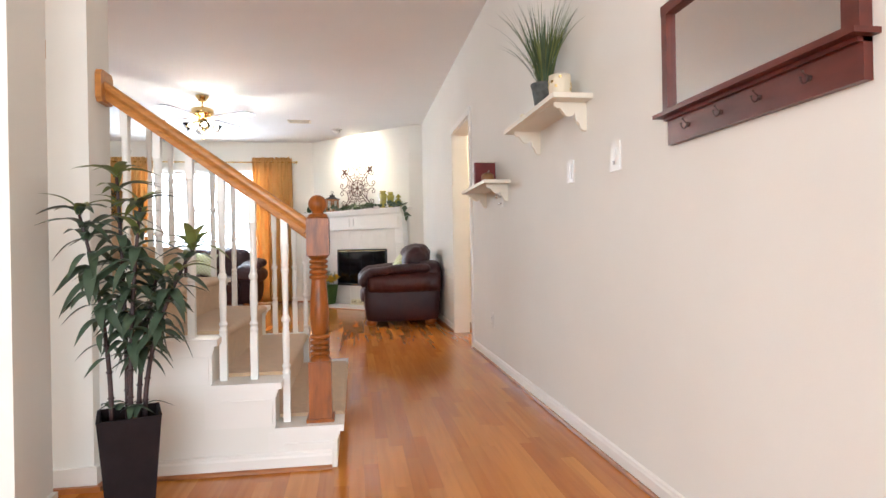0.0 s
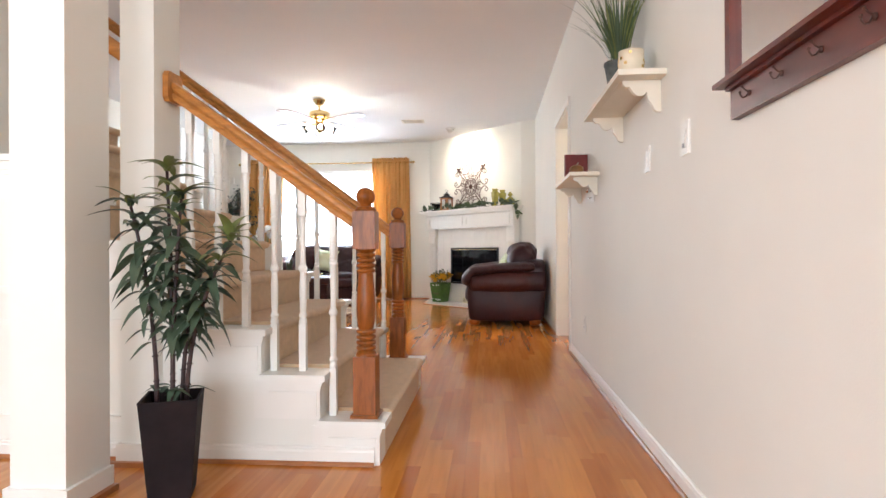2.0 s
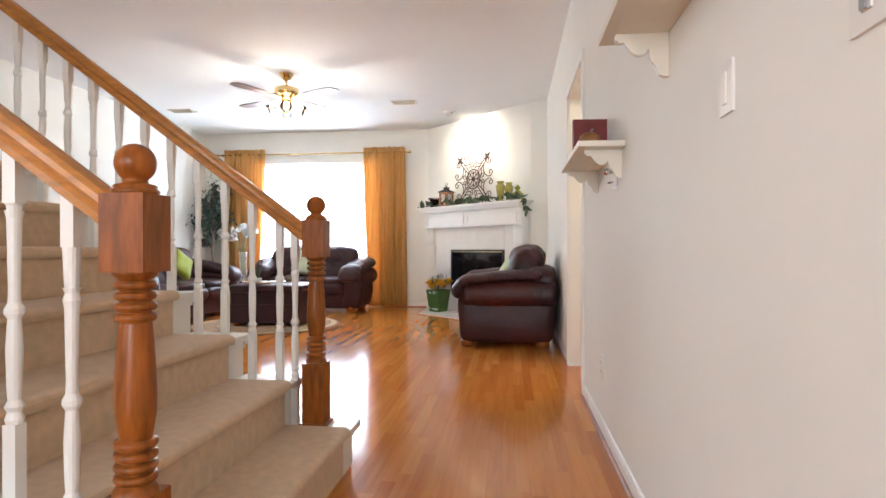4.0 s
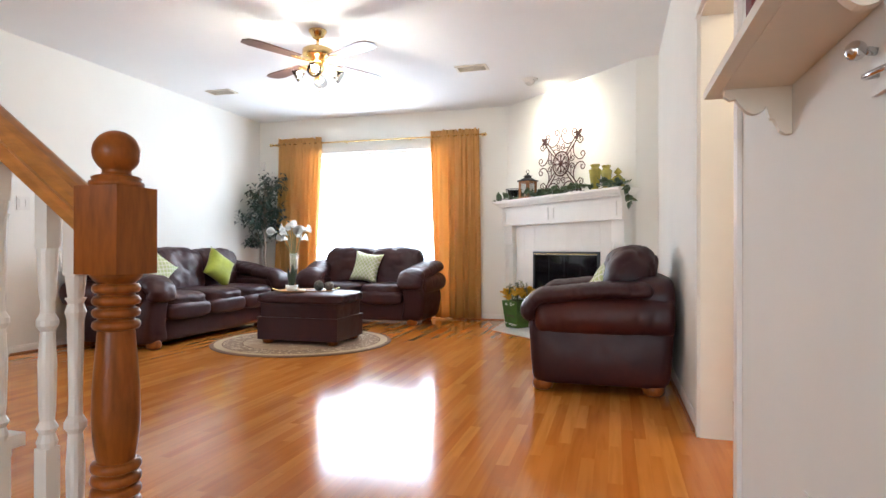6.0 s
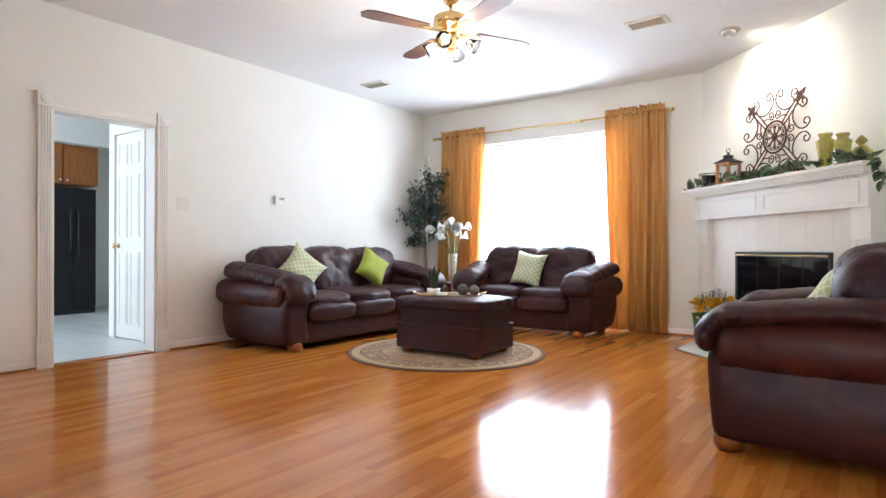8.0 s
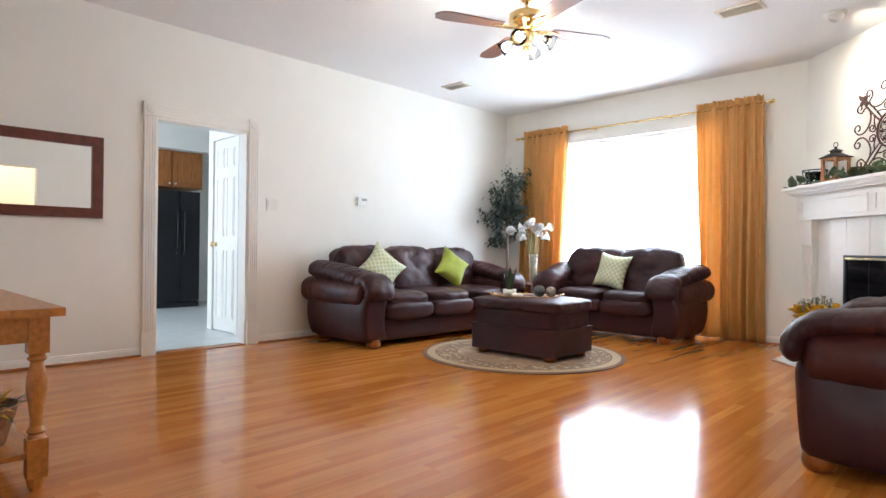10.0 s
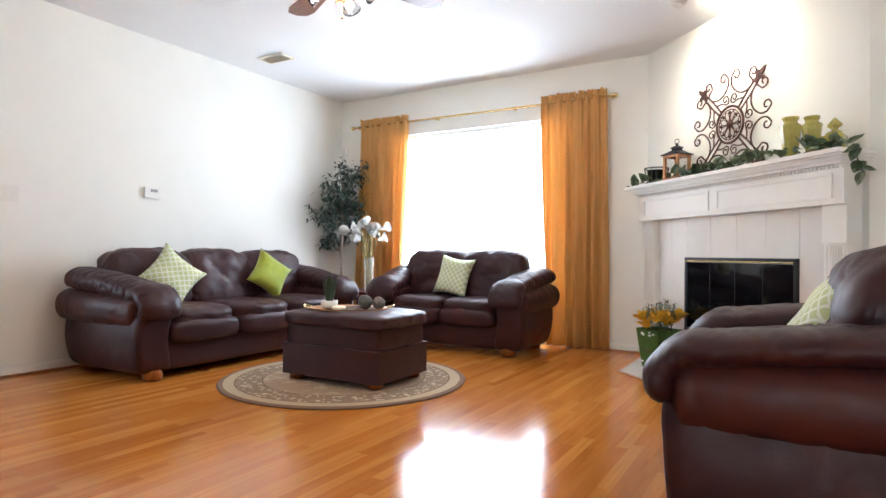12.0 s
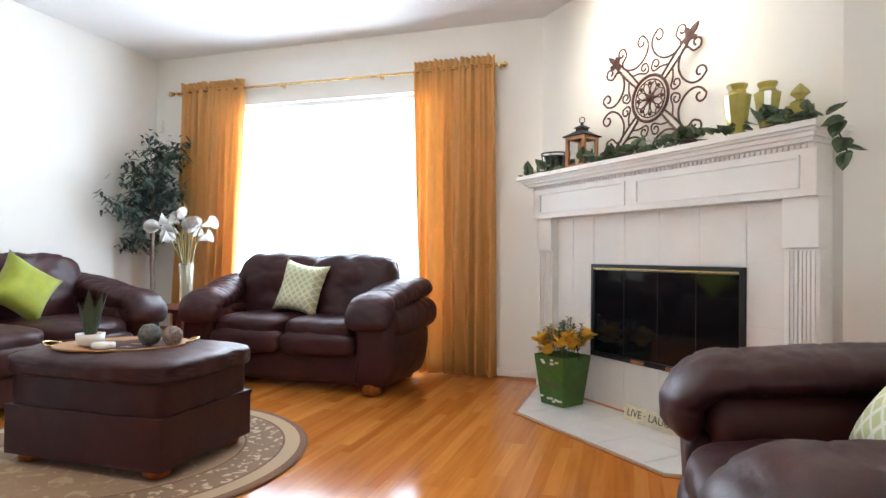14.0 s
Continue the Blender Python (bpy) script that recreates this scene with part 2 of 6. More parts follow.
def lattice_cloth():
    """Pale green cloth with a woven white lattice."""
    m, nt, b = nodes_of("lattice_cloth")
    N, L = nt.nodes, nt.links
    tc = N.new("ShaderNodeTexCoord")
    outs = []
    for ang in (45, -45):
        mp = N.new("ShaderNodeMapping")
        mp.inputs["Rotation"].default_value = (0, radians(ang), 0)
        wv = N.new("ShaderNodeTexWave")
        wv.bands_direction = "X"
        wv.inputs["Scale"].default_value, wv.inputs["Distortion"].default_value = 8.0, 0.5
        L.new(tc.outputs["Object"], mp.inputs[0])
        L.new(mp.outputs[0], wv.inputs[0])
        outs.append(wv.outputs[1])
    mx = N.new("ShaderNodeMath")
    mx.operation = "MAXIMUM"
    L.new(outs[0], mx.inputs[0])
    L.new(outs[1], mx.inputs[1])
    cr = N.new("ShaderNodeValToRGB")
    cr.color_ramp.elements[0].position, cr.color_ramp.elements[0].color = 0.80, (0.56, 0.62, 0.32, 1)
    cr.color_ramp.elements[1].position, cr.color_ramp.elements[1].color = 0.92, (0.80, 0.81, 0.70, 1)
    L.new(mx.outputs[0], cr.inputs[0])
    L.new(cr.outputs[0], b.inputs["Base Color"])
    b.inputs["Roughness"].default_value = 0.85
    return m


M_LATTICE = lattice_cloth()


def rug_weave():
    """Round rug: bands by radius, with leafy motifs in the borders."""
    m, nt, b = nodes_of("rug_weave")
    N, L = nt.nodes, nt.links
    tc = N.new("ShaderNodeTexCoord")
    ln = N.new("ShaderNodeVectorMath")
    ln.operation = "LENGTH"
    L.new(tc.outputs["Object"], ln.inputs[0])
    bands = N.new("ShaderNodeValToRGB")
    bands.color_ramp.interpolation = "CONSTANT"
    tan, taupe, line = (0.46, 0.345, 0.215, 1), (0.25, 0.17, 0.105, 1), (0.19, 0.105, 0.06, 1)
    el = bands.color_ramp.elements
    el[0].position, el[0].color = 0.0, tan
    el[1].position, el[1].color = 0.555, line
    for p, c in ((0.57, taupe), (0.735, line), (0.75, tan), (0.82, line)):
        e = el.new(p)
        e.color = c
    L.new(ln.outputs["Value"], bands.inputs[0])
    vo = N.new("ShaderNodeTexVoronoi")
    vo.feature = "SMOOTH_F1"
    vo.inputs["Scale"].default_value = 27
    L.new(tc.outputs["Object"], vo.inputs[0])
    nz = N.new("ShaderNodeTexNoise")
    nz.inputs["Scale"].default_value, nz.inputs["Detail"].default_value, nz.inputs["Distortion"].default_value = 23, 2, 1.6
    L.new(tc.outputs["Object"], nz.inputs[0])
    ad = N.new("ShaderNodeMath")
    ad.operation = "ADD"
    L.new(vo.outputs["Distance"], ad.inputs[0])
    L.new(nz.outputs[0], ad.inputs[1])
    motif = N.new("ShaderNodeValToRGB")
    motif.color_ramp.elements[0].position, motif.color_ramp.elements[0].color = 0.74, (1, 1, 1, 1)
    motif.color_ramp.elements[1].position, motif.color_ramp.elements[1].color = 0.80, (0, 0, 0, 1)
    L.new(ad.outputs[0], motif.inputs[0])
    zone = N.new("ShaderNodeValToRGB")
    zone.color_ramp.interpolation = "CONSTANT"
    z = zone.color_ramp.elements
    z[0].position, z[0].color = 0.0, (0.0, 0.0, 0.0, 1)
    z[1].position, z[1].color = 0.57, (0.95, 0.95, 0.95, 1)
    e = z.new(0.735)
    e.color = (0, 0, 0, 1)
    L.new(ln.outputs["Value"], zone.inputs[0])
    fac = N.new("ShaderNodeMath")
    fac.operation = "MULTIPLY"
    L.new(motif.outputs[0], fac.inputs[0])
    L.new(zone.outputs[0], fac.inputs[1])
    mix = N.new("ShaderNodeMix")
    mix.data_type = "RGBA"
    L.new(fac.outputs[0], mix.inputs[0])
    L.new(bands.outputs[0], mix.inputs[6])
    mix.inputs[7].default_value = (0.57, 0.45, 0.31, 1)
    inner = N.new("ShaderNodeMath")
    inner.operation = "LESS_THAN"
    inner.inputs[1].default_value = 0.555
    L.new(ln.outputs["Value"], inner.inputs[0])
    f2 = N.new("ShaderNodeMath")
    f2.operation = "MULTIPLY"
    L.new(inner.outputs[0], f2.inputs[0])
    inv = N.new("ShaderNodeMapRange")
    inv.inputs[1].default_value, inv.inputs[2].default_value, inv.inputs[4].default_value = 0.62, 0.56, 0.75
    nf = N.new("ShaderNodeTexNoise")
    nf.inputs["Scale"].default_value, nf.inputs["Detail"].default_value, nf.inputs["Distortion"].default_value = 9, 3, 2.0
    L.new(tc.outputs["Object"], nf.inputs[0])
    L.new(nf.outputs[0], inv.inputs[0])
    L.new(inv.outputs[0], f2.inputs[1])
    mix2 = N.new("ShaderNodeMix")
    mix2.data_type = "RGBA"
    L.new(f2.outputs[0], mix2.inputs[0])
    L.new(mix.outputs[2], mix2.inputs[6])
    mix2.inputs[7].default_value = (0.30, 0.19, 0.12, 1)
    L.new(mix2.outputs[2], b.inputs["Base Color"])
    b.inputs["Roughness"].default_value = 0.95
    n2 = N.new("ShaderNodeTexNoise")
    n2.inputs["Scale"].default_value = 350
    L.new(tc.outputs["Object"], n2.inputs[0])
    bumped(nt, b, n2.outputs[0], 0.4, 0.004)
    return m


M_RUG = rug_weave()

M_VASEGLASS, _nt, _b = nodes_of("pale_vase_glass")
_b.inputs["Base Color"].default_value, _b.inputs["Roughness"].default_value, _b.inputs["Alpha"].default_value = (0.85, 0.82, 0.70, 1), 0.05, 0.28

# ---------------------------------------------------------------- helpers for shapes
def link(name, bm, mat, parent=None, label="", smooth=False, bevel=0.0, seg=2):
    if bevel:
        bmesh.ops.bevel(bm, geom=[e for e in bm.edges if e.is_manifold and e.calc_face_angle(0) > 0.5], offset=bevel,
                        segments=seg, affect="EDGES", profile=0.5, clamp_overlap=True)
    bmesh.ops.recalc_face_normals(bm, faces=bm.faces)
    me = bpy.data.meshes.new(name)
    bm.to_mesh(me)
    bm.free()
    if smooth:
        for p in me.polygons:
            p.use_smooth = True
    me.materials.append(mat)
    ob = new(name, me)
    if parent:
        ob.parent = parent
    if label:
        ob["label"] = label
    return ob


part = link


def cuboid(bm, x0, x1, y0, y1, z0, z1):
    v = [bm.verts.new(p) for p in ((x0, y0, z0), (x1, y0, z0), (x1, y1, z0), (x0, y1, z0),
                                   (x0, y0, z1), (x1, y0, z1), (x1, y1, z1), (x0, y1, z1))]
    for f in ((3, 2, 1, 0), (4, 5, 6, 7), (0, 1, 5, 4), (1, 2, 6, 5), (2, 3, 7, 6), (3, 0, 4, 7)):
        bm.faces.new([v[i] for i in f])
    return v


def box(name, x0, x1, y0, y1, z0, z1, mat, parent=None, label="", bevel=0.0, seg=2, smooth=False):
    bm = bmesh.new()
    cuboid(bm, x0, x1, y0, y1, z0, z1)
    return link(name, bm, mat, parent, label, smooth, bevel, seg)


def boxes(name, some, mat, parent=None, label="", bevel=0.0):
    bm = bmesh.new()
    for b in some:
        cuboid(bm, *b)
    return link(name, bm, mat, parent, label, False, bevel)


def prism(bm, outline, h0, h1, m=None):
    """An outline in the plane, drawn out from h0 to h1 along z, then placed by m."""
    m = m or Matrix()
    a = [bm.verts.new(m @ Vector((x, y, h0))) for x, y in outline]
    b = [bm.verts.new(m @ Vector((x, y, h1))) for x, y in outline]
    n = len(a)
    bm.faces.new(a[::-1])
    bm.faces.new(b)
    for i in range(n):
        bm.faces.new((a[i], a[(i + 1) % n], b[(i + 1) % n], b[i]))


def lathe(bm, profile, seg=20, m=None):
    """Rows of (radius, height) turned about z; closed at both ends."""
    m = m or Matrix()
    rings = []
    for r, z in profile:
        rings.append([bm.verts.new(m @ Vector((r * math.cos(2 * math.pi * k / seg), r * math.sin(2 * math.pi * k / seg), z))) for k in range(seg)])
    for a, b in zip(rings, rings[1:]):
        for k in range(seg):
            bm.faces.new((a[k], a[(k + 1) % seg], b[(k + 1) % seg], b[k]))
    bm.faces.new(rings[0][::-1])
    bm.faces.new(rings[-1])


def tube(bm, pts, r, seg=8, taper=None):
    """A round bar along a line of points."""
    pts = [Vector(p) for p in pts]
    rings = []
    side = None
    for i, p in enumerate(pts):
        ahead = (pts[min(i + 1, len(pts) - 1)] - pts[max(i - 1, 0)]).normalized()
        if side is None:
            side = ahead.orthogonal().normalized()
        side = (side - ahead * side.dot(ahead)).normalized()
        up = ahead.cross(side)
        rr = r if taper is None else r * (1 + (taper - 1) * i / (len(pts) - 1))
        rings.append([bm.verts.new(p + rr * (side * math.cos(2 * math.pi * k / seg) + up * math.sin(2 * math.pi * k / seg))) for k in range(seg)])
    for a, b in zip(rings, rings[1:]):
        for k in range(seg):
            bm.faces.new((a[k], a[(k + 1) % seg], b[(k + 1) % seg], b[k]))
    bm.faces.new(rings[0][::-1])
    bm.faces.new(rings[-1])


def empty(name, m, label, category, group=""):
    ob = new(name)
    ob.matrix_basis = m
    return tagged(ob, label, category, group)


def structure(ob, label, category):
    return tagged(ob, label, category, kind="structure")


# ---------------------------------------------------------------- the shell
H = 2.74          # ceiling
XL = -5.336       # kitchen-side wall
YW = 10.10        # window wall
OP0, OP1 = 4.80, 5.716   # side passage in the hall wall
W = 0.14

structure(box("floor", XL, 2.6, -5.5, YW + 0.1, -0.12, -0.006, M_SUB), "glossy honey-coloured oak strip floor", "floor")
structure(box("kitchen_floor", -9.9, XL, 3.4, 9.2, -0.12, -0.004, M_TILE), "pale grey-white kitchen floor tiles", "floor")
structure(box("ceiling", -10.0, 2.8, -5.7, YW + 0.3, H, H + 0.12, M_CEIL), "smooth matt white painted ceiling", "ceiling")

structure(boxes("wall_hall", [(0, W, -5.5, OP0, 0, H), (0, W, OP0, OP1, 2.05, H), (0, W, OP1, 8.5, 0, H)], M_WALL),
          "warm cream painted hall wall with a side passage", "wall")
bm = bmesh.new()
prism(bm, [(0, 8.5), (-0.2, 8.58), (-1.71, YW), (-1.71, YW + W), (W, YW + W), (W, 8.5)], 0, H)
structure(link("wall_fireplace", bm, M_WALL), "cream painted corner wall behind the fireplace", "wall")
WX0, WX1, WZ0, WZ1 = -4.55, -2.45, 0.06, 2.27
structure(boxes("wall_window", [(XL, WX0, YW, YW + W, 0, H), (WX1, -1.71, YW, YW + W, 0, H), (WX0, WX1, YW, YW + W, WZ1, H),
                                (WX0, WX1, YW, YW + W, 0, WZ0)], M_WALL), "cream painted wall round the wide window", "wall")
KY0, KY1, KZ = 5.475, 6.285, 1.957
# the gap from y -3.0 to -0.8 is an invented, unseen opening for the side fill lamp
structure(boxes("wall_kitchen", [(XL - W, XL, -5.5, -3.0, 0, H), (XL - W, XL, -3.0, -0.8, 0, 0.6), (XL - W, XL, -3.0, -0.8, 2.4, H), (XL - W, XL, -0.8, KY0, 0, H), (XL - W, XL, KY1, YW + W, 0, H), (XL - W, XL, KY0, KY1, KZ, H)], M_WALL),
          "cream painted wall with the doorway to the kitchen", "wall")
# walls behind the camera, with openings for daylight
structure(boxes("wall_entry", [(XL, -4.95, -5.64, -5.5, 0, H), (-3.65, -3.4, -5.64, -5.5, 0, H), (-0.1, W, -5.64, -5.5, 0, H), (-4.95, -3.65, -5.64, -5.5, 0, 0.6),
                               (-4.95, -3.65, -5.64, -5.5, 2.4, H), (-3.4, -0.1, -5.64, -5.5, 2.6, H)], M_WALL), "cream painted entry wall", "wall")
# passage room on the far side of the hall wall
structure(boxes("wall_passage", [(W, 2.5, 4.1, 4.2, 0, H), (1.35, 1.45, 4.2, 6.6, 0, H), (W, 1.35, 6.5, 6.6, 0, H)], M_WALL), "warm lit passage wall", "wall")
structure(boxes("wall_kitchen_far", [(-9.9, -9.8, 3.4, 9.2, 0, H), (-9.8, XL - W, 9.1, 9.2, 0, H), (-9.8, -8.6, 3.4, 3.5, 0, H), (-6.6, XL - W, 3.4, 3.5, 0, H),
                                     (-8.6, -6.6, 3.4, 3.5, 0, 1.0), (-8.6, -6.6, 3.4, 3.5, 2.3, H)], M_WALL), "pale kitchen wall", "wall")


# ---------------------------------------------------------------- soft shapes
def cushion(bm, c, dims, p=4.0, n=7, wrinkle=0.0, seed=0, warp=None, m=None, freq=9.0):
    """A stuffed box: rounded, with slack leather folds."""
    t = bmesh.new()
    bmesh.ops.create_cube(t, size=2)
    bmesh.ops.subdivide_edges(t, edges=t.edges[:], cuts=n, use_grid_fill=True)
    for v in t.verts:
        x, y, z = v.co
        k = (abs(x) ** p + abs(y) ** p + abs(z) ** p) ** (-1 / p)
        q = Vector((x * k * dims[0] / 2, y * k * dims[1] / 2, z * k * dims[2] / 2))
        if wrinkle:
            o = Vector((seed * 3.1, seed * 1.7, seed))
            w = noise.noise(q * freq + o) + 0.4 * noise.noise(q * freq * 2.3 + o)
            w -= 0.55 * max(0.0, 1 - abs(noise.noise(q * freq * 0.9 - o)) / 0.10)
            q += q.normalized() * w * wrinkle
        if warp:
            q = warp(q)
        v.co = q + Vector(c)
        if m:
            v.co = m @ v.co
    me = bpy.data.meshes.new("tmp")
    t.to_mesh(me)
    t.free()
    bm.from_mesh(me)
    bpy.data.meshes.remove(me)


def soft(name, parent, c, dims, mat, label="", **kw):
    bm = bmesh.new()
    cushion(bm, c, dims, **kw)
    return link(name, bm, mat, parent, label, smooth=True)


def pillow(name, m, size, thick, mat, label, group=""):
    bm = bmesh.new()
    n = 14
    rows = {}
    for side in (-1, 1):
        for i in range(n + 1):
            for j in range(n + 1):
                u, v = 2 * i / n - 1, 2 * j / n - 1
                edge = i in (0, n) or j in (0, n)
                if edge and side == 1:
                    rows[side, i, j] = rows[-1, i, j]
                    continue
                h = thick / 2 * ((1 - u ** 4) * (1 - v ** 4)) ** 0.6
                h *= 1 + 0.10 * noise.noise(Vector((u * 2, v * 2, side * 3 + size)))
                x, z = u * (1 - 0.15 * (1 - v * v)), v * (1 - 0.15 * (1 - u * u))
                rows[side, i, j] = bm.verts.new((x * size / 2, side * h, z * size / 2))
        for i in range(n):
            for j in range(n):
                bm.faces.new((rows[side, i, j], rows[side, i + 1, j], rows[side, i + 1, j + 1], rows[side, i, j + 1]))
    ob = link(name, bm, mat, smooth=True)
    ob.matrix_basis = m
    return tagged(ob, label, "pillow", group)


# ---------------------------------------------------------------- leather seating
def bolster(bm, path, wide, high, p=2.6, wrinkle=0.0, seed=0, freq=9.0, seg=40, steps=44, edge=0.05):
    """A stuffed roll along a smooth line of points, rounded at both ends, creased across its bends."""
    pts = [Vector(q) for q in path]
    pts = [2 * pts[0] - pts[1]] + pts + [2 * pts[-1] - pts[-2]]

    def at(u):
        u *= len(pts) - 3
        i = min(int(u), len(pts) - 4)
        f = u - i
        a, b, c, d = pts[i:i + 4]
        return 0.5 * (2 * b + (c - a) * f + (2 * a - 5 * b + 4 * c - d) * f * f + (3 * b - a - 3 * c + d) * f ** 3)
    fine = [at(k / 400) for k in range(401)]
    run = [0.0]
    for a, b in zip(fine, fine[1:]):
        run.append(run[-1] + (b - a).length)
    total, rings, k = run[-1], [], 0
    stops = [edge * (1 - math.cos(math.pi / 2 * i / 6)) for i in range(6)]
    stops = stops + [edge + (total - 2 * edge) * i / steps for i in range(steps + 1)] + [total - q for q in stops[::-1]]
    for d in stops:
        while k < 399 and run[k + 1] < d:
            k += 1
        c = fine[k].lerp(fine[k + 1], (d - run[k]) / max(1e-6, run[k + 1] - run[k]))
        ahead = (fine[min(k + 6, 400)] - fine[max(k - 6, 0)]).normalized()
        side = Vector((1, 0, 0))
        side = (side - ahead * side.dot(ahead)).normalized()
        up = side.cross(ahead)
        e = min(d, total - d)
        cut = edge * (1 - math.sqrt(max(0.0, 1 - (1 - e / edge) ** 2))) if e < edge else 0.0
        ring = []
        for j in range(seg):
            g = 2 * math.pi * j / seg
            cx, cz = math.cos(g), math.sin(g)
            f = (abs(cx) ** p + abs(cz) ** p) ** (-1 / p)
            q = c + side * cx * f * (wide / 2 - cut) + up * cz * f * (high / 2 - cut)
            if wrinkle:
                o = Vector((seed * 3.1, d * freq * 0.9, seed))
                w = noise.noise(q * freq + o) + 0.5 * noise.noise(q * freq * 2.4 - o)
                w -= 0.9 * max(0.0, 1 - abs(noise.noise(q * freq * 0.6 - o)) / 0.09)
                q += (q - c).normalized() * w * wrinkle
            ring.append(bm.verts.new(q))
        rings.append(ring)
    for a, b in zip(rings, rings[1:]):
        for j in range(seg):
            bm.faces.new((a[j], a[(j + 1) % seg], b[(j + 1) % seg], b[j]))
    bm.faces.new(rings[0][::-1])
    bm.faces.new(rings[-1])


def settee(name, m, wide, deep, seats, label, category, head=0.92, pad=(0.700, 0.602), pad_high=0.165, flare=0.06, under=0.08, ball=0.30, roll=0.25, pad_wide=0.31):
    """Leather seat facing -y, its back at y = 0: frame, rolled arms with pads, cushions, bun feet."""
    e = empty(name, m, label, category)
    inner = wide - 0.66
    soft("base", e, (0, -deep / 2 + 0.01, 0.175), (wide - 0.40, deep - 0.12, 0.25), M_LEATHER, p=12, n=9)

    def spread(q):
        return Vector((q.x * (1 + 0.22 * max(0.0, min(1.0, (q.z + 0.05) / 0.25)) / wide), q.y - 0.055 * max(0.0, min(1.0, (0.10 - q.z) / 0.43)), q.z))
    soft("back_frame", e, (0, -0.135, 0.405), (wide - 0.26 - 2 * under, 0.26, 0.66), M_LEATHER, p=7, n=12, wrinkle=0.005, warp=spread)
    for s in (-1, 1):
        out, tall = wide / 2 - 0.095 - 0.50 * under, 0.42 if under < 0.05 else 0.50

        def lean(q, s=s):
            return Vector((q.x + s * (0.025 + 0.5 * under) * math.sin(math.pi * max(0.0, min(1.0, 0.08 + (q.z + tall / 2) / (tall * 1.15)))), q.y * (1 - 0.07 * max(0.0, min(1.0, 0.5 - q.z / tall))) + (0.012 if q.y > 0 else 0), q.z))
        soft("arm_panel", e, (s * (out - 0.13), -deep / 2 - 0.005, 0.05 + tall / 2), (0.26, deep - 0.05, tall), M_LEATHER, p=11, n=12, wrinkle=0.003, warp=lean)
        bm = bmesh.new()
        bolster(bm, [(s * (wide / 2 - 0.185 + 0.2 * flare), -0.02, 0.50), (s * (wide / 2 - 0.185), -deep * 0.5, 0.49), (s * (wide / 2 - 0.225), -deep + 0.07 + 0.5 * under, 0.470)],
                0.33, roll, p=2.5, wrinkle=0.006, seed=wide + s, freq=5, edge=0.045)
        link("arm_roll", bm, M_LEATHER_WORN, e, smooth=True)
        xf, xb = s * (wide / 2 - 0.195 - 0.6 * flare), s * (wide / 2 - 0.19 + 0.75 * flare)
        zb, zf = pad
        bm = bmesh.new()
        bolster(bm, [(xb, -0.14, zb), ((xb + xf) / 2, -deep * 0.48, (zb + zf) / 2 + 0.012), (xf, -deep + 0.20, zf), (xf, -deep + 0.095, zf - 0.014),
                     (xf, -deep + 0.03, zf - 0.080), (xf, -deep + 0.035, zf - 0.170)], pad_wide, pad_high, p=2.4, wrinkle=0.010, seed=2 * wide + s, freq=10, steps=90, edge=0.055)
        link("arm_pad", bm, M_LEATHER, e, smooth=True)
    cw = inner / seats
    for k in range(seats):
        cx = -inner / 2 + cw * (k + 0.5)
        soft("seat_cushion", e, (cx, -deep / 2 - 0.06, 0.405), (cw + 0.01, deep - 0.14, 0.19), M_LEATHER, p=4.2, n=20, wrinkle=0.012, seed=k + wide, freq=9)
        soft("seat_front", e, (cx, -deep + 0.075, 0.325), (cw + 0.005, 0.17, 0.17), M_LEATHER, p=3.5, n=8, wrinkle=0.006, seed=k)

        def tilt(q):
            return Vector((q.x, q.y + 0.16 * q.z, q.z))
        soft("back_cushion", e, (cx * 1.07, -0.29, 0.67), (cw + (0.20 if seats == 1 else 0.15), ball, head * 2 - 1.34), M_LEATHER, p=3.0 if seats == 1 else 3.8, n=26, wrinkle=0.022, seed=3 * k + wide, warp=tilt, freq=7)
    for sx in (-1, 1):
        for y in (-deep + 0.11, -0.14):
            bm = bmesh.new()
            lathe(bm, [(0.040, 0.0), (0.060, 0.010), (0.068, 0.035), (0.062, 0.062), (0.045, 0.085)], 18, Matrix.Translation((sx * (wide / 2 - 0.155 - under), y, 0)))
            link("foot", bm, M_NEWEL, e, "turned reddish-brown wooden bun foot", smooth=True)
    return e


settee("sofa", pose(XL + 0.06, 7.985, 0, 0, 0, 90), 2.42, 1.00, 3, "dark brown leather three-seat sofa with rolled padded arms", "sofa")
settee("loveseat", pose(-3.365, 9.97, 0), 1.80, 0.84, 2, "dark brown leather two-seat loveseat with plump cushions under the window", "loveseat", head=0.94)
settee("armchair", pose(-0.025, 6.99, 0, 0, 0, -90), 1.30, 0.93, 1, "dark brown leather armchair with thick rolled arms", "armchair", head=0.935,
       pad=(0.650, 0.615), pad_high=0.115, flare=0.0, under=0.01, ball=0.36, roll=0.27, pad_wide=0.345)

def leaning(x, y, z, turn, back, spin):
    """A pillow's pose: which way it faces, how far it leans back, how far it is spun in its own plane."""
    return pose(x, y, z, 0, 0, turn) @ pose(0, 0, 0, -back, 0, 0) @ pose(0, 0, 0, 0, spin, 0)


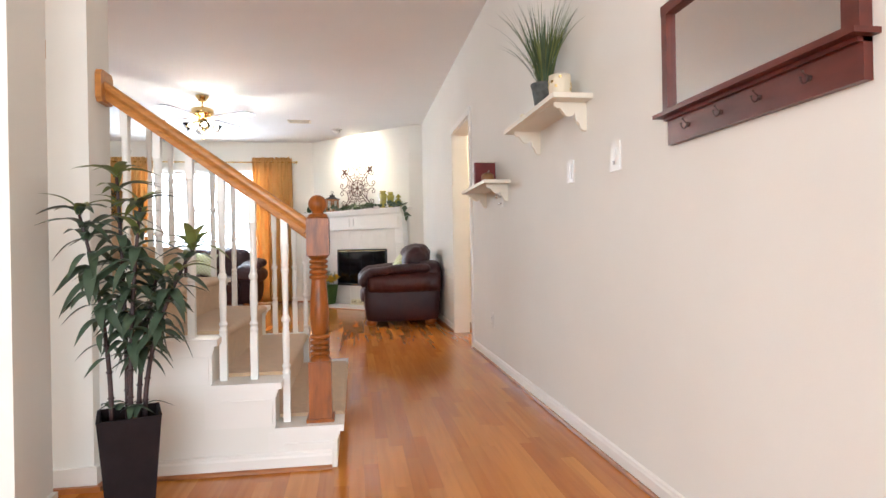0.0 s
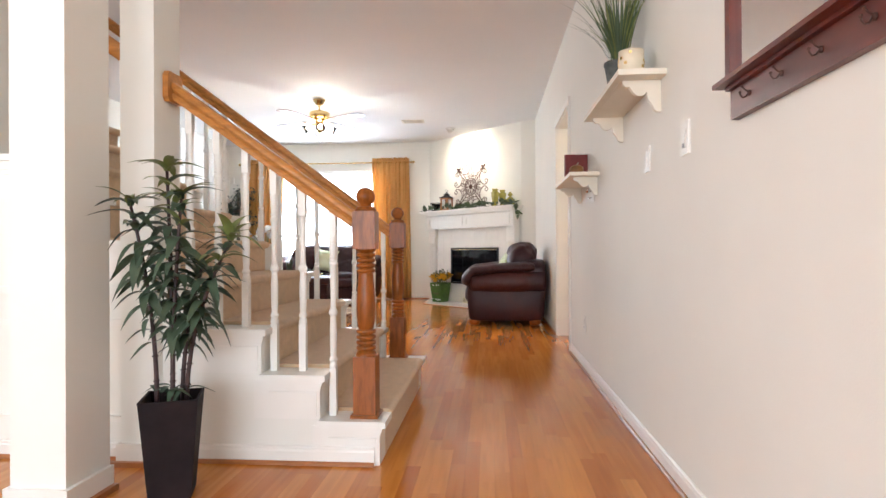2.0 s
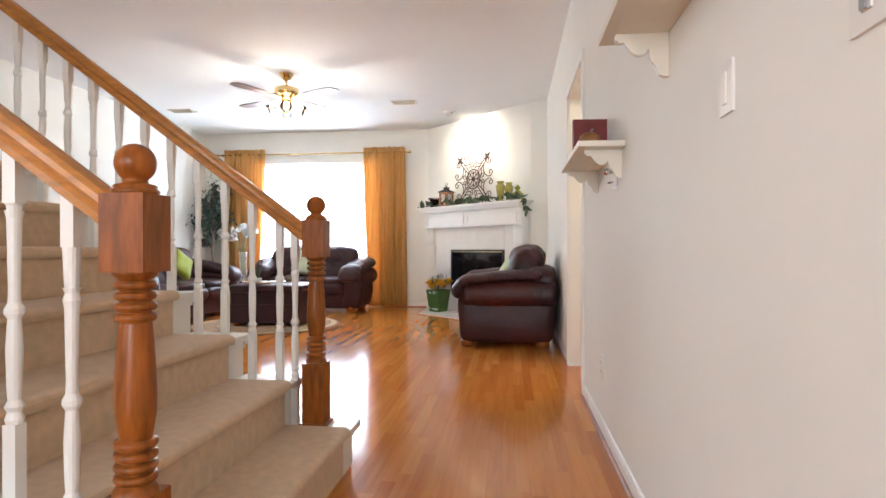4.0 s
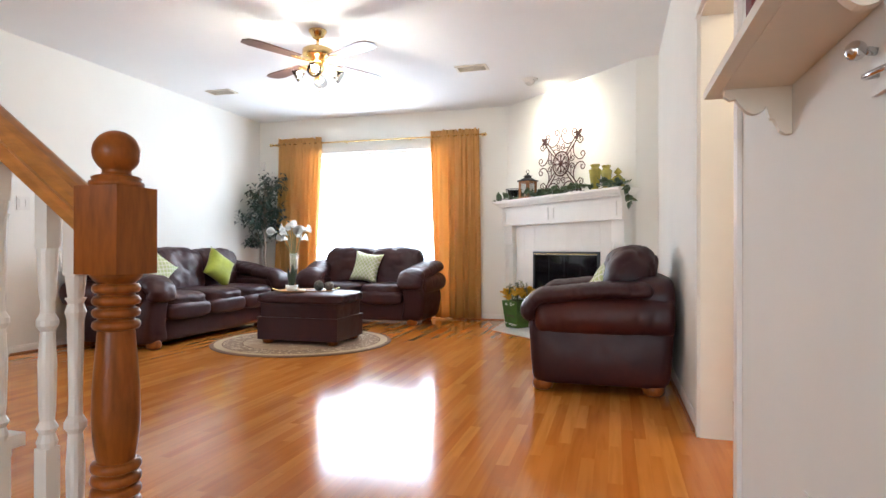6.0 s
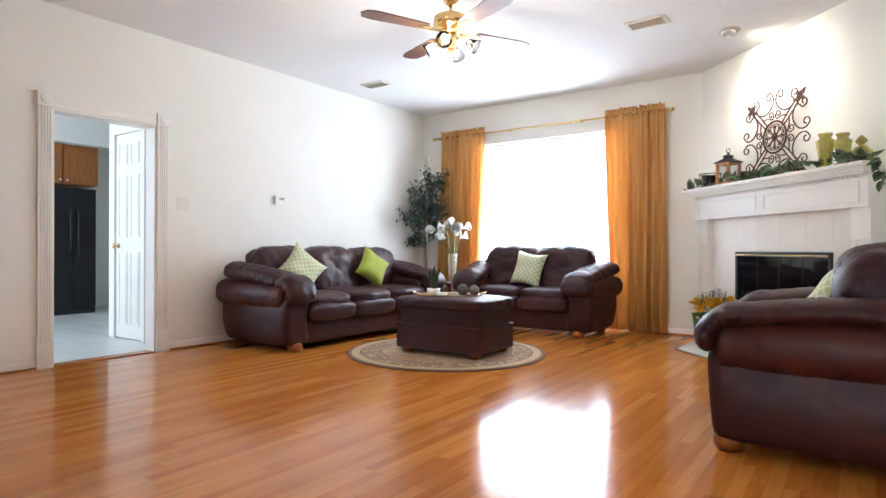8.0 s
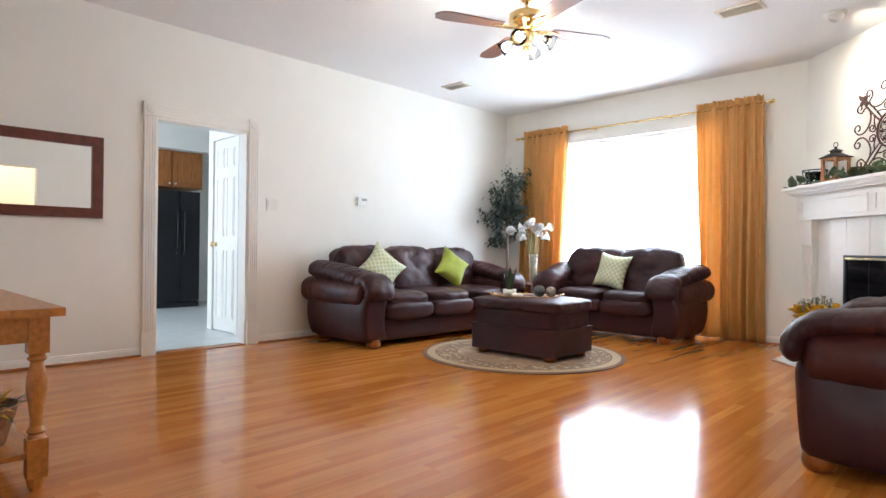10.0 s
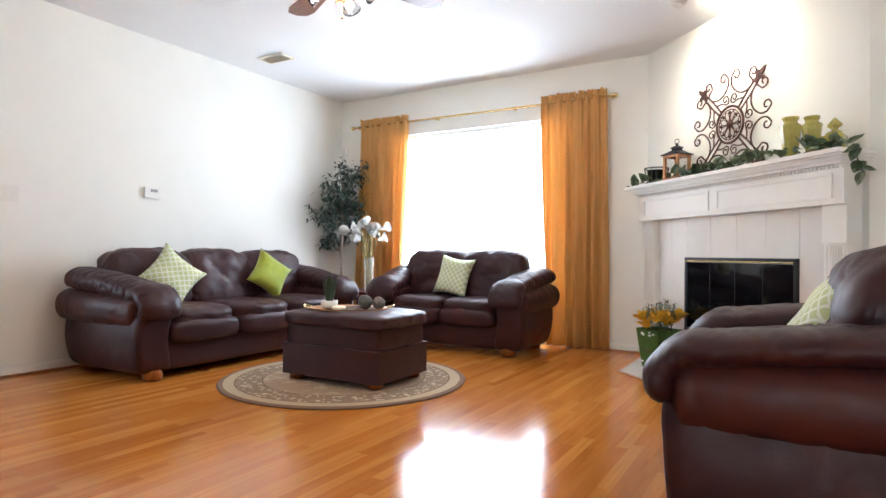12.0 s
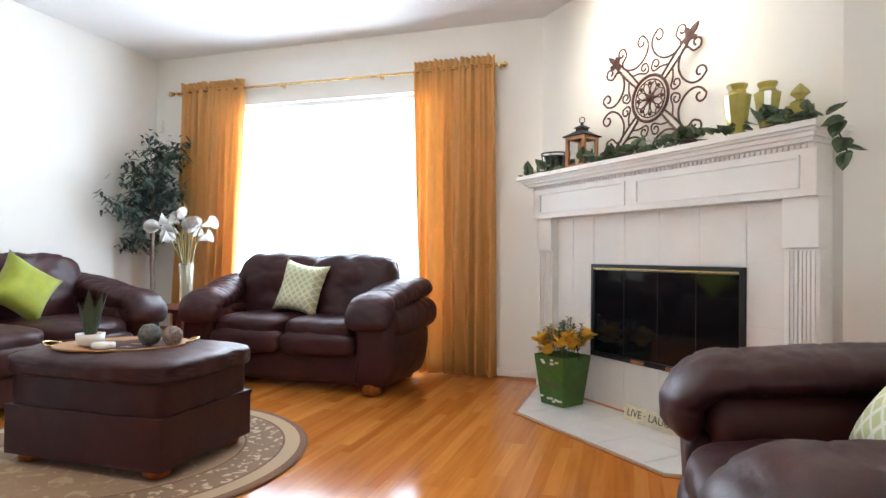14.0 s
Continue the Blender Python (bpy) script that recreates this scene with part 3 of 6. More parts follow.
pillow("pillow", leaning(-4.77, 7.42, 0.70, 76, 18, 42), 0.40, 0.15, M_LATTICE, "pale green square pillow with white lattice, propped on the sofa", "scatter pillows")
pillow("pillow", leaning(-4.76, 8.42, 0.69, 84, 18, 36), 0.38, 0.15, M_LIME, "lime green velvet pillow standing on its corner on the sofa", "scatter pillows")
pillow("pillow", leaning(-3.40, 9.50, 0.68, -4, 16, 8), 0.40, 0.14, M_LATTICE, "pale green square pillow with white lattice on the loveseat", "scatter pillows")
pillow("pillow", leaning(-0.49, 6.96, 0.665, -86, 33, 5), 0.42, 0.14, M_LATTICE, "pale green square pillow with white lattice in the armchair", "scatter pillows")

# ottoman with loose top, on the rug
bm = bmesh.new()
lathe(bm, [(0.855, 0.0), (0.86, 0.006), (0.85, 0.012), (0.02, 0.0121)], 96)
ob = link("rug", bm, M_RUG)
ob.matrix_basis = pose(-3.32, 7.79, 0.001)
tagged(ob, "round beige and taupe rug with a leafy border", "rug")

e = empty("ottoman", pose(-3.245, 7.815, 0.012, 0, 0, 1), "dark brown leather ottoman standing on the round rug", "ottoman")
box("base", -0.412, 0.412, -0.295, 0.295, 0.042, 0.246, M_LEATHER, e, bevel=0.014, seg=3)
box("welt", -0.417, 0.417, -0.300, 0.300, 0.236, 0.254, M_LEATHER, e, bevel=0.008, seg=3)
soft("upper_band", e, (0, 0, 0.325), (0.795, 0.57, 0.19), M_LEATHER, p=26, n=24, wrinkle=0.005)


def crown(q):
    return Vector((q.x, q.y, q.z + 0.014 * math.cos(q.x * 3) * math.cos(q.y * 4)))


soft("top_cushion", e, (0, 0, 0.427), (0.89, 0.67, 0.105), M_LEATHER, p=6.0, n=34, wrinkle=0.009, warp=crown, freq=12)
for sx in (-1, 1):
    for sy in (-1, 1):
        bm = bmesh.new()
        lathe(bm, [(0.034, 0.0), (0.052, 0.010), (0.056, 0.026), (0.050, 0.046)], 16, Matrix.Translation((sx * 0.335, sy * 0.225, 0)))
        link("foot", bm, M_NEWEL, e, "reddish-brown wooden bun foot", smooth=True)

TZ = 0.494
e = empty("tray", pose(-3.285, 7.785, TZ, 0, 0, 34), "oval bamboo tray with brass rim lying on the ottoman", "tray")
bm = bmesh.new()
lathe(bm, [(0.24, 0.0), (0.285, 0.010), (0.285, 0.018), (0.24, 0.008), (0.01, 0.0081)], 40, Matrix.Diagonal((1, 0.72, 1, 1)))
link("dish", bm, M_TRAY, e, smooth=True)
for s in (-1, 1):
    bm = bmesh.new()
    tube(bm, [(s * (0.27 + 0.05 * math.sin(a)), 0.06 * math.cos(a), 0.018 + 0.014 * math.sin(a)) for a in [math.pi * k / 8 for k in range(9)]], 0.005)
    link("handle", bm, M_BRASS, e, "brass loop handle", smooth=True)
bm = bmesh.new()
lathe(bm, [(0.042, 0.0), (0.055, 0.008), (0.060, 0.055), (0.054, 0.055), (0.050, 0.045)], 24)
e = empty("potted_snake_plant", pose(-3.405, 7.715, TZ + 0.009), "small snake plant in a white ceramic pot on the tray", "plant")
link("pot", bm, M_WHITEPOT, e, smooth=True)


def blade_leaf(bm, base, way, length, width, droop, side=None, seg=5, fold=0.25, curl=0.0):
    """One long leaf: a folded strip that tapers to a tip and droops."""
    base, way = Vector(base), Vector(way).normalized()
    side = (side or way.cross(Vector((0, 0, 1)))).normalized() if way.cross(Vector((0, 0, 1))).length > 1e-3 else Vector((1, 0, 0))
    p, d = base.copy(), way.copy()
    rows = []
    for k in range(seg + 1):
        f = k / seg
        w = width * (math.sin(math.pi * (0.12 + 0.88 * f) ** 0.8) if k < seg else 0.02) * 0.5
        up = side.cross(d).normalized()
        rows.append([bm.verts.new(p - side * w + up * w * fold), bm.verts.new(p), bm.verts.new(p + side * w + up * w * fold)])
        d = (d + Vector((0, 0, -droop / seg)) + side * curl / seg).normalized()
        p = p + d * length / seg
    for a, b in zip(rows, rows[1:]):
        bm.faces.new((a[0], a[1], b[1], b[0]))
        bm.faces.new((a[1], a[2], b[2], b[1]))


rng = random.Random(4)
for k in range(12):
    bm = bmesh.new()
    a = k * 0.9
    blade_leaf(bm, (0.02 * math.cos(a), 0.02 * math.sin(a), 0.045), (0.25 * math.cos(a), 0.25 * math.sin(a), 1), rng.uniform(0.12, 0.23), 0.050, -0.1)
    link("leaf", bm, M_LEAF, e, smooth=True)
for x, y, r, mat, tone in ((-3.165, 7.815, 0.050, M_BALL, "dark grey"), (-3.075, 7.855, 0.045, M_PALEBALL, "grey-brown")):
    bm = bmesh.new()
    bmesh.ops.create_uvsphere(bm, u_segments=28, v_segments=18, radius=r)
    for v in bm.verts:
        v.co *= 1 + 0.05 * noise.noise(v.co * 60)
    ob = link("decorative_ball", bm, mat, smooth=True)
    ob.location = (x, y, TZ + 0.008 + r * 0.98)
    tagged(ob, "rough speckled " + tone + " decorative ball on the tray", "ornament", "balls on the tray")
bm = bmesh.new()
lathe(bm, [(0.045, 0), (0.048, 0.004), (0.048, 0.022), (0.03, 0.024)], 24)
ob = link("candle", bm, M_WHITEPOT, smooth=True)
ob.location = (-3.295, 7.685, TZ + 0.0085)
tagged(ob, "low round white candle dish on the tray", "candle")

# ---------------------------------------------------------------- window wall
e = structure(empty("window_1", pose(0, 0, 0), "wide bright white-framed window with blind rail", "window"), "wide bright white-framed window with blind rail", "window")
boxes("window_frame", [(WX0, WX0 + 0.06, YW + 0.03, YW + 0.11, WZ0, WZ1), (WX1 - 0.06, WX1, YW + 0.03, YW + 0.11, WZ0, WZ1), (WX0 + 0.06, WX1 - 0.06, YW + 0.03, YW + 0.11, WZ1 - 0.06, WZ1),
                       (WX0 + 0.06, WX1 - 0.06, YW + 0.03, YW + 0.11, WZ0, WZ0 + 0.06)], M_TRIM, e)
g = box("pane", WX0 + 0.06, WX1 - 0.06, YW + 0.065, YW + 0.071, WZ0 + 0.06, WZ1 - 0.06, M_GLASS, e)
g.visible_shadow = False
box("blind_rail", WX0 + 0.02, WX1 - 0.02, YW - 0.045, YW - 0.003, WZ1 - 0.03, WZ1 + 0.045, M_TRIM, e, "white blind head rail", bevel=0.004)
structure(box("backdrop", -7.5, 0.5, YW + 1.6, YW + 1.62, -0.5, 4.0, M_OUTSIDE), "overexposed white daylight outside the window", "backdrop")

e = empty("curtain_rod", pose(0, 0, 0), "thin brass curtain rod with ball finials over the window", "curtain rod")
bm = bmesh.new()
tube(bm, [(-5.07, 10.02, 2.385), (-2.02, 10.02, 2.385)], 0.010, 12)
link("rod", bm, M_BRASS, e, smooth=True)
for x, s in ((-5.07, -1), (-2.02, 1)):
    bm = bmesh.new()
    lathe(bm, [(0.008, 0), (0.02, 0.006), (0.012, 0.014), (0.024, 0.03), (0.024, 0.04), (0.010, 0.055)], 16, Matrix.Translation((x, 10.02, 2.385)) @ pose(0, 0, 0, 0, 90 * s, 0))
    link("finial", bm, M_BRASS, e, smooth=True)
for x in (-5.03, -3.95, -3.02, -2.03):
    box("bracket", x - 0.008, x + 0.008, 10.01, YW, 2.372, 2.40, M_BRASS, e)


def curtain(x0, x1, top0, top1, seed, label):
    """A hanging panel with a rod pocket, a ruffle over it, and folds that open downwards."""
    e = empty("curtain", pose(0, 0, 0), label, "curtain", "window curtains")
    n, rows = 150, 26
    for name, za, zb in (("panel", 0.02, 2.40), ("ruffle", 2.398, 2.462)):
        bm = bmesh.new()
        g = []
        nr = rows if name == "panel" else 4
        for j in range(nr + 1):
            f = j / nr
            z = za + (zb - za) * f
            h = max(0.0, min(1.0, (2.40 - z) / 2.4))
            xa, xb = top0 + (x0 - top0) * h, top1 + (x1 - top1) * h
            row = []
            for i in range(n + 1):
                u = i / n
                ph = 11.5 * u + 1.3 * noise.noise(Vector((u * 4, seed, 0))) + 0.35 * math.sin(3 * h + seed)
                amp = 0.016 + 0.032 * h
                y = amp * math.sin(ph * 2 * math.pi * 0.62) + 0.010 * noise.noise(Vector((u * 14, z * 1.5, seed))) + 0.0025 * math.sin(u * 47 + seed) + 0.006 * (1 - h) ** 2 * math.sin(u * 120 + 5 * noise.noise(Vector((u * 6, seed, 9))))
                if name == "ruffle":
                    y = (0.022 * math.sin(u * 95 + seed) + 0.012 * noise.noise(Vector((u * 30, seed, 7)))) * f
                zz = z + (0.030 * noise.noise(Vector((u * 17, seed, 3))) * f if name == "ruffle" else 0)
                row.append((xa + (xb - xa) * u, 10.02 + y - 0.012, zz))
            g.append(row)
        front = [[bm.verts.new(p) for p in row] for row in g]
        back = [[bm.verts.new((p[0], p[1] + 0.005, p[2])) for p in row] for row in g]
        for j in range(nr):
            for i in range(n):
                bm.faces.new((front[j][i], front[j][i + 1], front[j + 1][i + 1], front[j + 1][i]))
                bm.faces.new((back[j][i], back[j + 1][i], back[j + 1][i + 1], back[j][i + 1]))
            for i in (0, n):
                bm.faces.new((front[j][i], front[j + 1][i], back[j + 1][i], back[j][i]))
        for i in range(n):
            for j in (0, nr):
                bm.faces.new((front[j][i], back[j][i], back[j][i + 1], front[j][i + 1]))
        link(name, bm, M_CURTAIN, e, smooth=True)


curtain(-5.02, -4.40, -4.98, -4.30, 2.0, "golden mustard curtain panel hanging from the brass rod")
curtain(-2.65, -2.035, -2.71, -2.06, 5.0, "golden mustard curtain panel hanging from the brass rod")

# ---------------------------------------------------------------- fireplace, in its own corner frame: s along the wall, off from it
R2 = math.sqrt(0.5)
FIRE = Matrix(((R2, R2, 0, -1.71), (-R2, R2, 0, YW), (0, 0, 1, 0), (0, 0, 0, 1)))


def fb(name, s0, s1, o0, o1, z0, z1, mat, parent, label="", bevel=0.0):
    return box(name, s0, s1, -o1, -o0, z0, z1, mat, parent, label, bevel)


def fcub(bm, s0, s1, o0, o1, z0, z1):
    cuboid(bm, s0, s1, -o1, -o0, z0, z1)


def fboxes(name, some, mat, parent, label="", bevel=0.0):
    return boxes(name, [(s0, s1, -o1, -o0, z0, z1) for s0, s1, o0, o1, z0, z1 in some], mat, parent, label, bevel)


e = empty("fireplace", FIRE, "white painted fireplace mantel with tiled surround and black glass doors", "fireplace")
F0, F1 = 0.13, 2.11
fb("body", F0 + 0.01, F1 - 0.01, 0.004, 0.045, 0, 1.40, M_TRIM, e)
LEGW = 0.155
for s0 in (F0, F1 - LEGW):
    bm = bmesh.new()
    fcub(bm, s0, s0 + LEGW, 0.045, 0.118, 0, 0.975)
    for k in range(7):
        c = s0 + 0.022 + k * (LEGW - 0.044) / 6
        fcub(bm, c - 0.0055, c + 0.0055, 0.118, 0.126, 0.16, 0.965)
    link("fluted_leg", bm, M_TRIM, e)
    fb("capital", s0 - 0.003, s0 + LEGW + 0.003, 0.045, 0.132, 0.978, 1.20, M_TRIM, e, bevel=0.003)
    fb("plinth", s0 - 0.006, s0 + LEGW + 0.006, 0.045, 0.130, 0, 0.14, M_TRIM, e, bevel=0.003)
fb("frieze", F0 - 0.01, F1 + 0.01, 0.045, 0.160, 1.20, 1.405, M_TRIM, e, bevel=0.003)
for a, b in ((0.19, 1.02), (1.10, 2.05)):
    fboxes("panel_moulding", [(a, b, 0.160, 0.170, 1.365, 1.378), (a, b, 0.160, 0.170, 1.235, 1.248), (a, a + 0.013, 0.160, 0.170, 1.248, 1.365),
                             (b - 0.013, b, 0.160, 0.170, 1.248, 1.365)], M_TRIM, e, bevel=0.002)
fboxes("dentil_row", [(F0 + 0.005 + k * 0.0265, F0 + 0.020 + k * 0.0265, 0.163, 0.173, 1.405, 1.423) for k in range(74)], M_TRIM, e)
bm = bmesh.new()
for s, o, z0, z1 in ((0.000, 0.180, 1.405, 1.4245), (0.022, 0.205, 1.4245, 1.442), (0.040, 0.228, 1.442, 1.462), (0.058, 0.250, 1.462, 1.474)):
    fcub(bm, F0 - s, F1 + s, 0.004, o if z0 > 1.41 else 0.163, z0, z1)
link("cornice", bm, M_TRIM, e)
fb("mantel_shelf", F0 - 0.075, F1 + 0.075, 0.004, 0.275, 1.474, 1.50, M_TRIM, e, bevel=0.006)
fb("grout_backing", F0 + LEGW, F1 - LEGW, 0.046, 0.0675, 0, 1.20, M_GROUT, e)
SA, SB, FZ0, FZ1 = 0.655, 1.735, 0.30, 0.885
for s0, s1, z0, z1 in [(F0 + LEGW + 0.004, 0.45, k * 0.302 + 0.004, min(1.196, (k + 1) * 0.302)) for k in range(4)] + \
        [(0.454, SA - 0.002, k * 0.302 + 0.004, min(1.196, (k + 1) * 0.302)) for k in range(4)] + \
        [(SB + 0.002, F1 - LEGW - 0.004, k * 0.302 + 0.004, min(1.196, (k + 1) * 0.302)) for k in range(4)] + \
        [(SA + 0.002 + k * 0.2703, SA + k * 0.2703 + 0.268, 0.004, FZ0 - 0.003) for k in range(4)] + \
        [(SA + 0.002 + k * 0.2703, SA + k * 0.2703 + 0.268, FZ1 + 0.003, 1.196) for k in range(4)]:
    fb("tile", s0, s1, 0.0675, 0.070, z0, z1, M_SURROUND, e)
fboxes("door_frame", [(SA, SB, 0.058, 0.094, FZ1 - 0.035, FZ1), (SA, SB, 0.058, 0.094, FZ0, FZ0 + 0.03), (SA, SA + 0.022, 0.058, 0.094, FZ0 + 0.03, FZ1 - 0.035),
                     (SB - 0.022, SB, 0.058, 0.094, FZ0 + 0.03, FZ1 - 0.035)], M_BLACK, e, "black metal door frame")
fb("brass_strip", SA + 0.02, SB - 0.02, 0.094, 0.097, FZ1 - 0.032, FZ1 - 0.022, M_BRASS, e, "thin brass strip")
gw = (SB - SA - 0.044) / 4
for k in range(4):
    fb("glass_door", SA + 0.022 + k * gw + 0.002, SA + 0.022 + (k + 1) * gw - 0.002, 0.074, 0.082, FZ0 + 0.032, FZ1 - 0.037, M_BLACKGLASS, e, "smoked black glass door")
    if k:
        fb("door_edge", SA + 0.020 + k * gw, SA + 0.024 + k * gw, 0.070, 0.084, FZ0 + 0.032, FZ1 - 0.037, M_DARKIRON, e)
for k in (1.5, 2.5):
    c = SA + 0.022 + k * gw
    fb("pull", c - 0.045, c + 0.045, 0.094, 0.112, FZ0 + 0.008, FZ0 + 0.026, M_COPPER, e, "small wooden pull", bevel=0.004)
structure(e, "white painted fireplace mantel with tiled surround and black glass doors", "fireplace")

e = empty("hearth", FIRE, "flush white marble tile hearth with oak edging", "hearth")
structure(e, "flush white marble tile hearth with oak edging", "hearth")
HB = [(0.16, 0.134), (0.70, 0.69), (1.80, 0.69), (2.16, 0.30), (2.16, 0.134)]
bm = bmesh.new()
prism(bm, [(s + (s - 1.16) * 0.028, -o * 1.03 - 0.004) for s, o in HB], 0.0005, 0.006)
link("oak_edging", bm, M_SHOE, e, "honey oak edging strip")


def clip_poly(poly, axis, lim, keep_less):
    out = []
    for i, a in enumerate(poly):
        b = poly[(i + 1) % len(poly)]
        ia, ib = (a[axis] <= lim) == keep_less, (b[axis] <= lim) == keep_less
        if ia:
            out.append(a)
        if ia != ib:
            f = (lim - a[axis]) / (b[axis] - a[axis])
            out.append((a[0] + f * (b[0] - a[0]), a[1] + f * (b[1] - a[1])))
    return out


for i in range(-1, 7):
    for j in range(3):
        q = HB
        for ax, lim, less in ((0, 0.12 + 0.31 * (i + 1) - 0.002, True), (0, 0.12 + 0.31 * i + 0.002, False), (1, 0.08 + 0.31 * (j + 1) - 0.002, True), (1, 0.08 + 0.31 * j + 0.002, False)):
            q = clip_poly(q, ax, lim, less) if len(q) > 2 else []
        if len(q) > 2:
            bm = bmesh.new()
            prism(bm, [(u, -v) for u, v in q], 0.006, 0.011)
            bmesh.ops.remove_doubles(bm, verts=bm.verts, dist=1e-5)
            link("tile", bm, M_HEARTH, e)

# ---------------------------------------------------------------- on the mantel
MZ = 1.50


def at_fire(s, off, z, turn=0.0):
    return FIRE @ pose(s, -off, z, 0, 0, turn)


def spiral(c, r0, r1, a0, turns, n=18):
    return [(c[0] + (r0 + (r1 - r0) * k / n) * math.cos(a0 + turns * 2 * math.pi * k / n), 0.0,
             c[1] + (r0 + (r1 - r0) * k / n) * math.sin(a0 + turns * 2 * math.pi * k / n)) for k in range(n + 1)]


def smooth_line(pts, n=7):
    """A rounded line through some points of the plane y = 0."""
    p = [Vector((x, 0, z)) for x, z in pts]
    p = [2 * p[0] - p[1]] + p + [2 * p[-1] - p[-2]]
    out = []
    for a, b, c, d in zip(p, p[1:], p[2:], p[3:]):
        out += [0.5 * (2 * b + (c - a) * f + (2 * a - 5 * b + 4 * c - d) * f * f + (3 * b - a - 3 * c + d) * f ** 3) for f in [k / n for k in range(n)]]
    return out + [p[-2]]


def curl_on(line, c, r1, turns, n=22):
    """Carries a line on into a curl about c that tightens to r1."""
    v = line[-1] - Vector((c[0], 0, c[1]))
    a0, r0 = math.atan2(v.z, v.x), math.hypot(v.x, v.z)
    return line[:-1] + [Vector(q) for q in spiral(c, r0, r1, a0, turns, n)]


e = empty("scroll_wall_ornament", at_fire(1.10, 0.050, 1.862, 0) @ Matrix.Diagonal((1.10, 1, 1.10, 1)), "rusty brown wrought iron scroll ornament leaning over the mantel", "wall ornament")
for r in (0.122, 0.100):
    bm = bmesh.new()
    tube(bm, [(r * math.cos(a), 0, r * math.sin(a)) for a in [2 * math.pi * k / 40 for k in range(41)]], 0.0085 if r > 0.11 else 0.004, 8)
    link("medallion_ring", bm, M_IRON, e, smooth=True)
for k in range(8):
    a = k * math.pi / 4 + math.pi / 8
    d, w = Vector((math.cos(a), 0, math.sin(a))), Vector((-math.sin(a), 0, math.cos(a)))
    bm = bmesh.new()
    tube(bm, [d * 0.018, d * 0.045 + w * 0.017, d * 0.072 + w * 0.019, d * 0.094, d * 0.072 - w * 0.019, d * 0.045 - w * 0.017, d * 0.018], 0.0042, 6)
    link("petal", bm, M_IRON, e, smooth=True)
    bm = bmesh.new()
    a += math.pi / 8
    bmesh.ops.create_uvsphere(bm, u_segments=8, v_segments=6, radius=0.011, matrix=Matrix.Translation((0.082 * math.cos(a), 0, 0.082 * math.sin(a))))
    link("bead", bm, M_IRON, e, smooth=True)
bm = bmesh.new()
bmesh.ops.create_uvsphere(bm, u_segments=14, v_segments=8, radius=0.024)
link("boss", bm, M_IRON, e, smooth=True)
for k in range(4):
    diag = Matrix.Rotation(-(k * math.pi / 2 + math.pi / 4), 4, "Y")
    axis = Matrix.Rotation(-k * math.pi / 2, 4, "Y")
    for w in (-0.012, 0.012):
        bm = bmesh.new()
        tube(bm, [diag @ Vector((w * (1 + 0.5 * math.sin(math.pi * f)), 0, 0.118 + 0.232 * f)) for f in [i / 8 for i in range(9)]], 0.0062, 6)
        link("arm", bm, M_IRON, e, smooth=True)
    bm = bmesh.new()
    prism(bm, [(0, 0.095), (0.015, 0.058), (0.011, 0.034), (0.034, 0.042), (0.045, 0.020), (0.026, 0.014), (0.014, 0.0), (0.020, -0.026), (-0.020, -0.026), (-0.014, 0.0),
               (-0.026, 0.014), (-0.045, 0.020), (-0.034, 0.042), (-0.011, 0.034), (-0.015, 0.058)], -0.008, 0.008, diag @ Matrix.Translation((0, 0, 0.340)) @ Matrix.Rotation(math.pi / 2, 4, "X"))
    link("fleur_tip", bm, M_IRON, e, bevel=0.002)
    for s in (-1, 1):
        # lyre scrolls on each side: down from the arm, in to the axis, up and out into a curl
        line = smooth_line([(s * 0.212, 0.236), (s * 0.165, 0.196), (s * 0.105, 0.188), (s * 0.050, 0.215), (s * 0.016, 0.265), (s * 0.018, 0.315), (s * 0.050, 0.352)])
        bm = bmesh.new()
        tube(bm, [axis @ v for v in curl_on(line, (s * 0.058, 0.316), 0.012, -s * 0.80)], 0.0058, 6)
        link("lyre_scroll", bm, M_IRON, e, smooth=True)
        line = smooth_line([(s * 0.120, 0.150), (s * 0.075, 0.152), (s * 0.028, 0.140), (s * 0.010, 0.160), (s * 0.022, 0.192)])
        bm = bmesh.new()
        tube(bm, [axis @ v for v in curl_on(line, (s * 0.040, 0.172), 0.009, -s * 0.85)], 0.0050, 6)
        link("inner_curl", bm, M_IRON, e, smooth=True)
        line = smooth_line([(s * 0.012, 0.285), (s * 0.030, 0.312), (s * 0.075, 0.318), (s * 0.094, 0.350)])
        bm = bmesh.new()
        tube(bm, [diag @ v for v in curl_on(line, (s * 0.062, 0.355), 0.011, s * 0.85)], 0.0056, 6)
        link("tip_curl", bm, M_IRON, e, smooth=True)

e = empty("candle_lantern", at_fire(0.60, 0.13, MZ, 12) @ Matrix.Diagonal((1.2, 1.2, 1.12, 1)), "small copper-roofed glass lantern holding a cream candle", "lantern")
boxes("base", [(-0.070, 0.070, -0.070, 0.070, 0, 0.012), (-0.062, 0.062, -0.062, 0.062, 0.012, 0.024)], M_COPPER, e, bevel=0.002)
for sx in (-1, 1):
    for sy in (-1, 1):
        box("post", sx * 0.054 - 0.0085, sx * 0.054 + 0.0085, sy * 0.054 - 0.0085, sy * 0.054 + 0.0085, 0.024, 0.172, M_COPPER, e, bevel=0.002)
    box("glass_pane", sx * 0.054 - 0.001, sx * 0.054 + 0.001, -0.045, 0.045, 0.024, 0.172, M_GLASS, e)
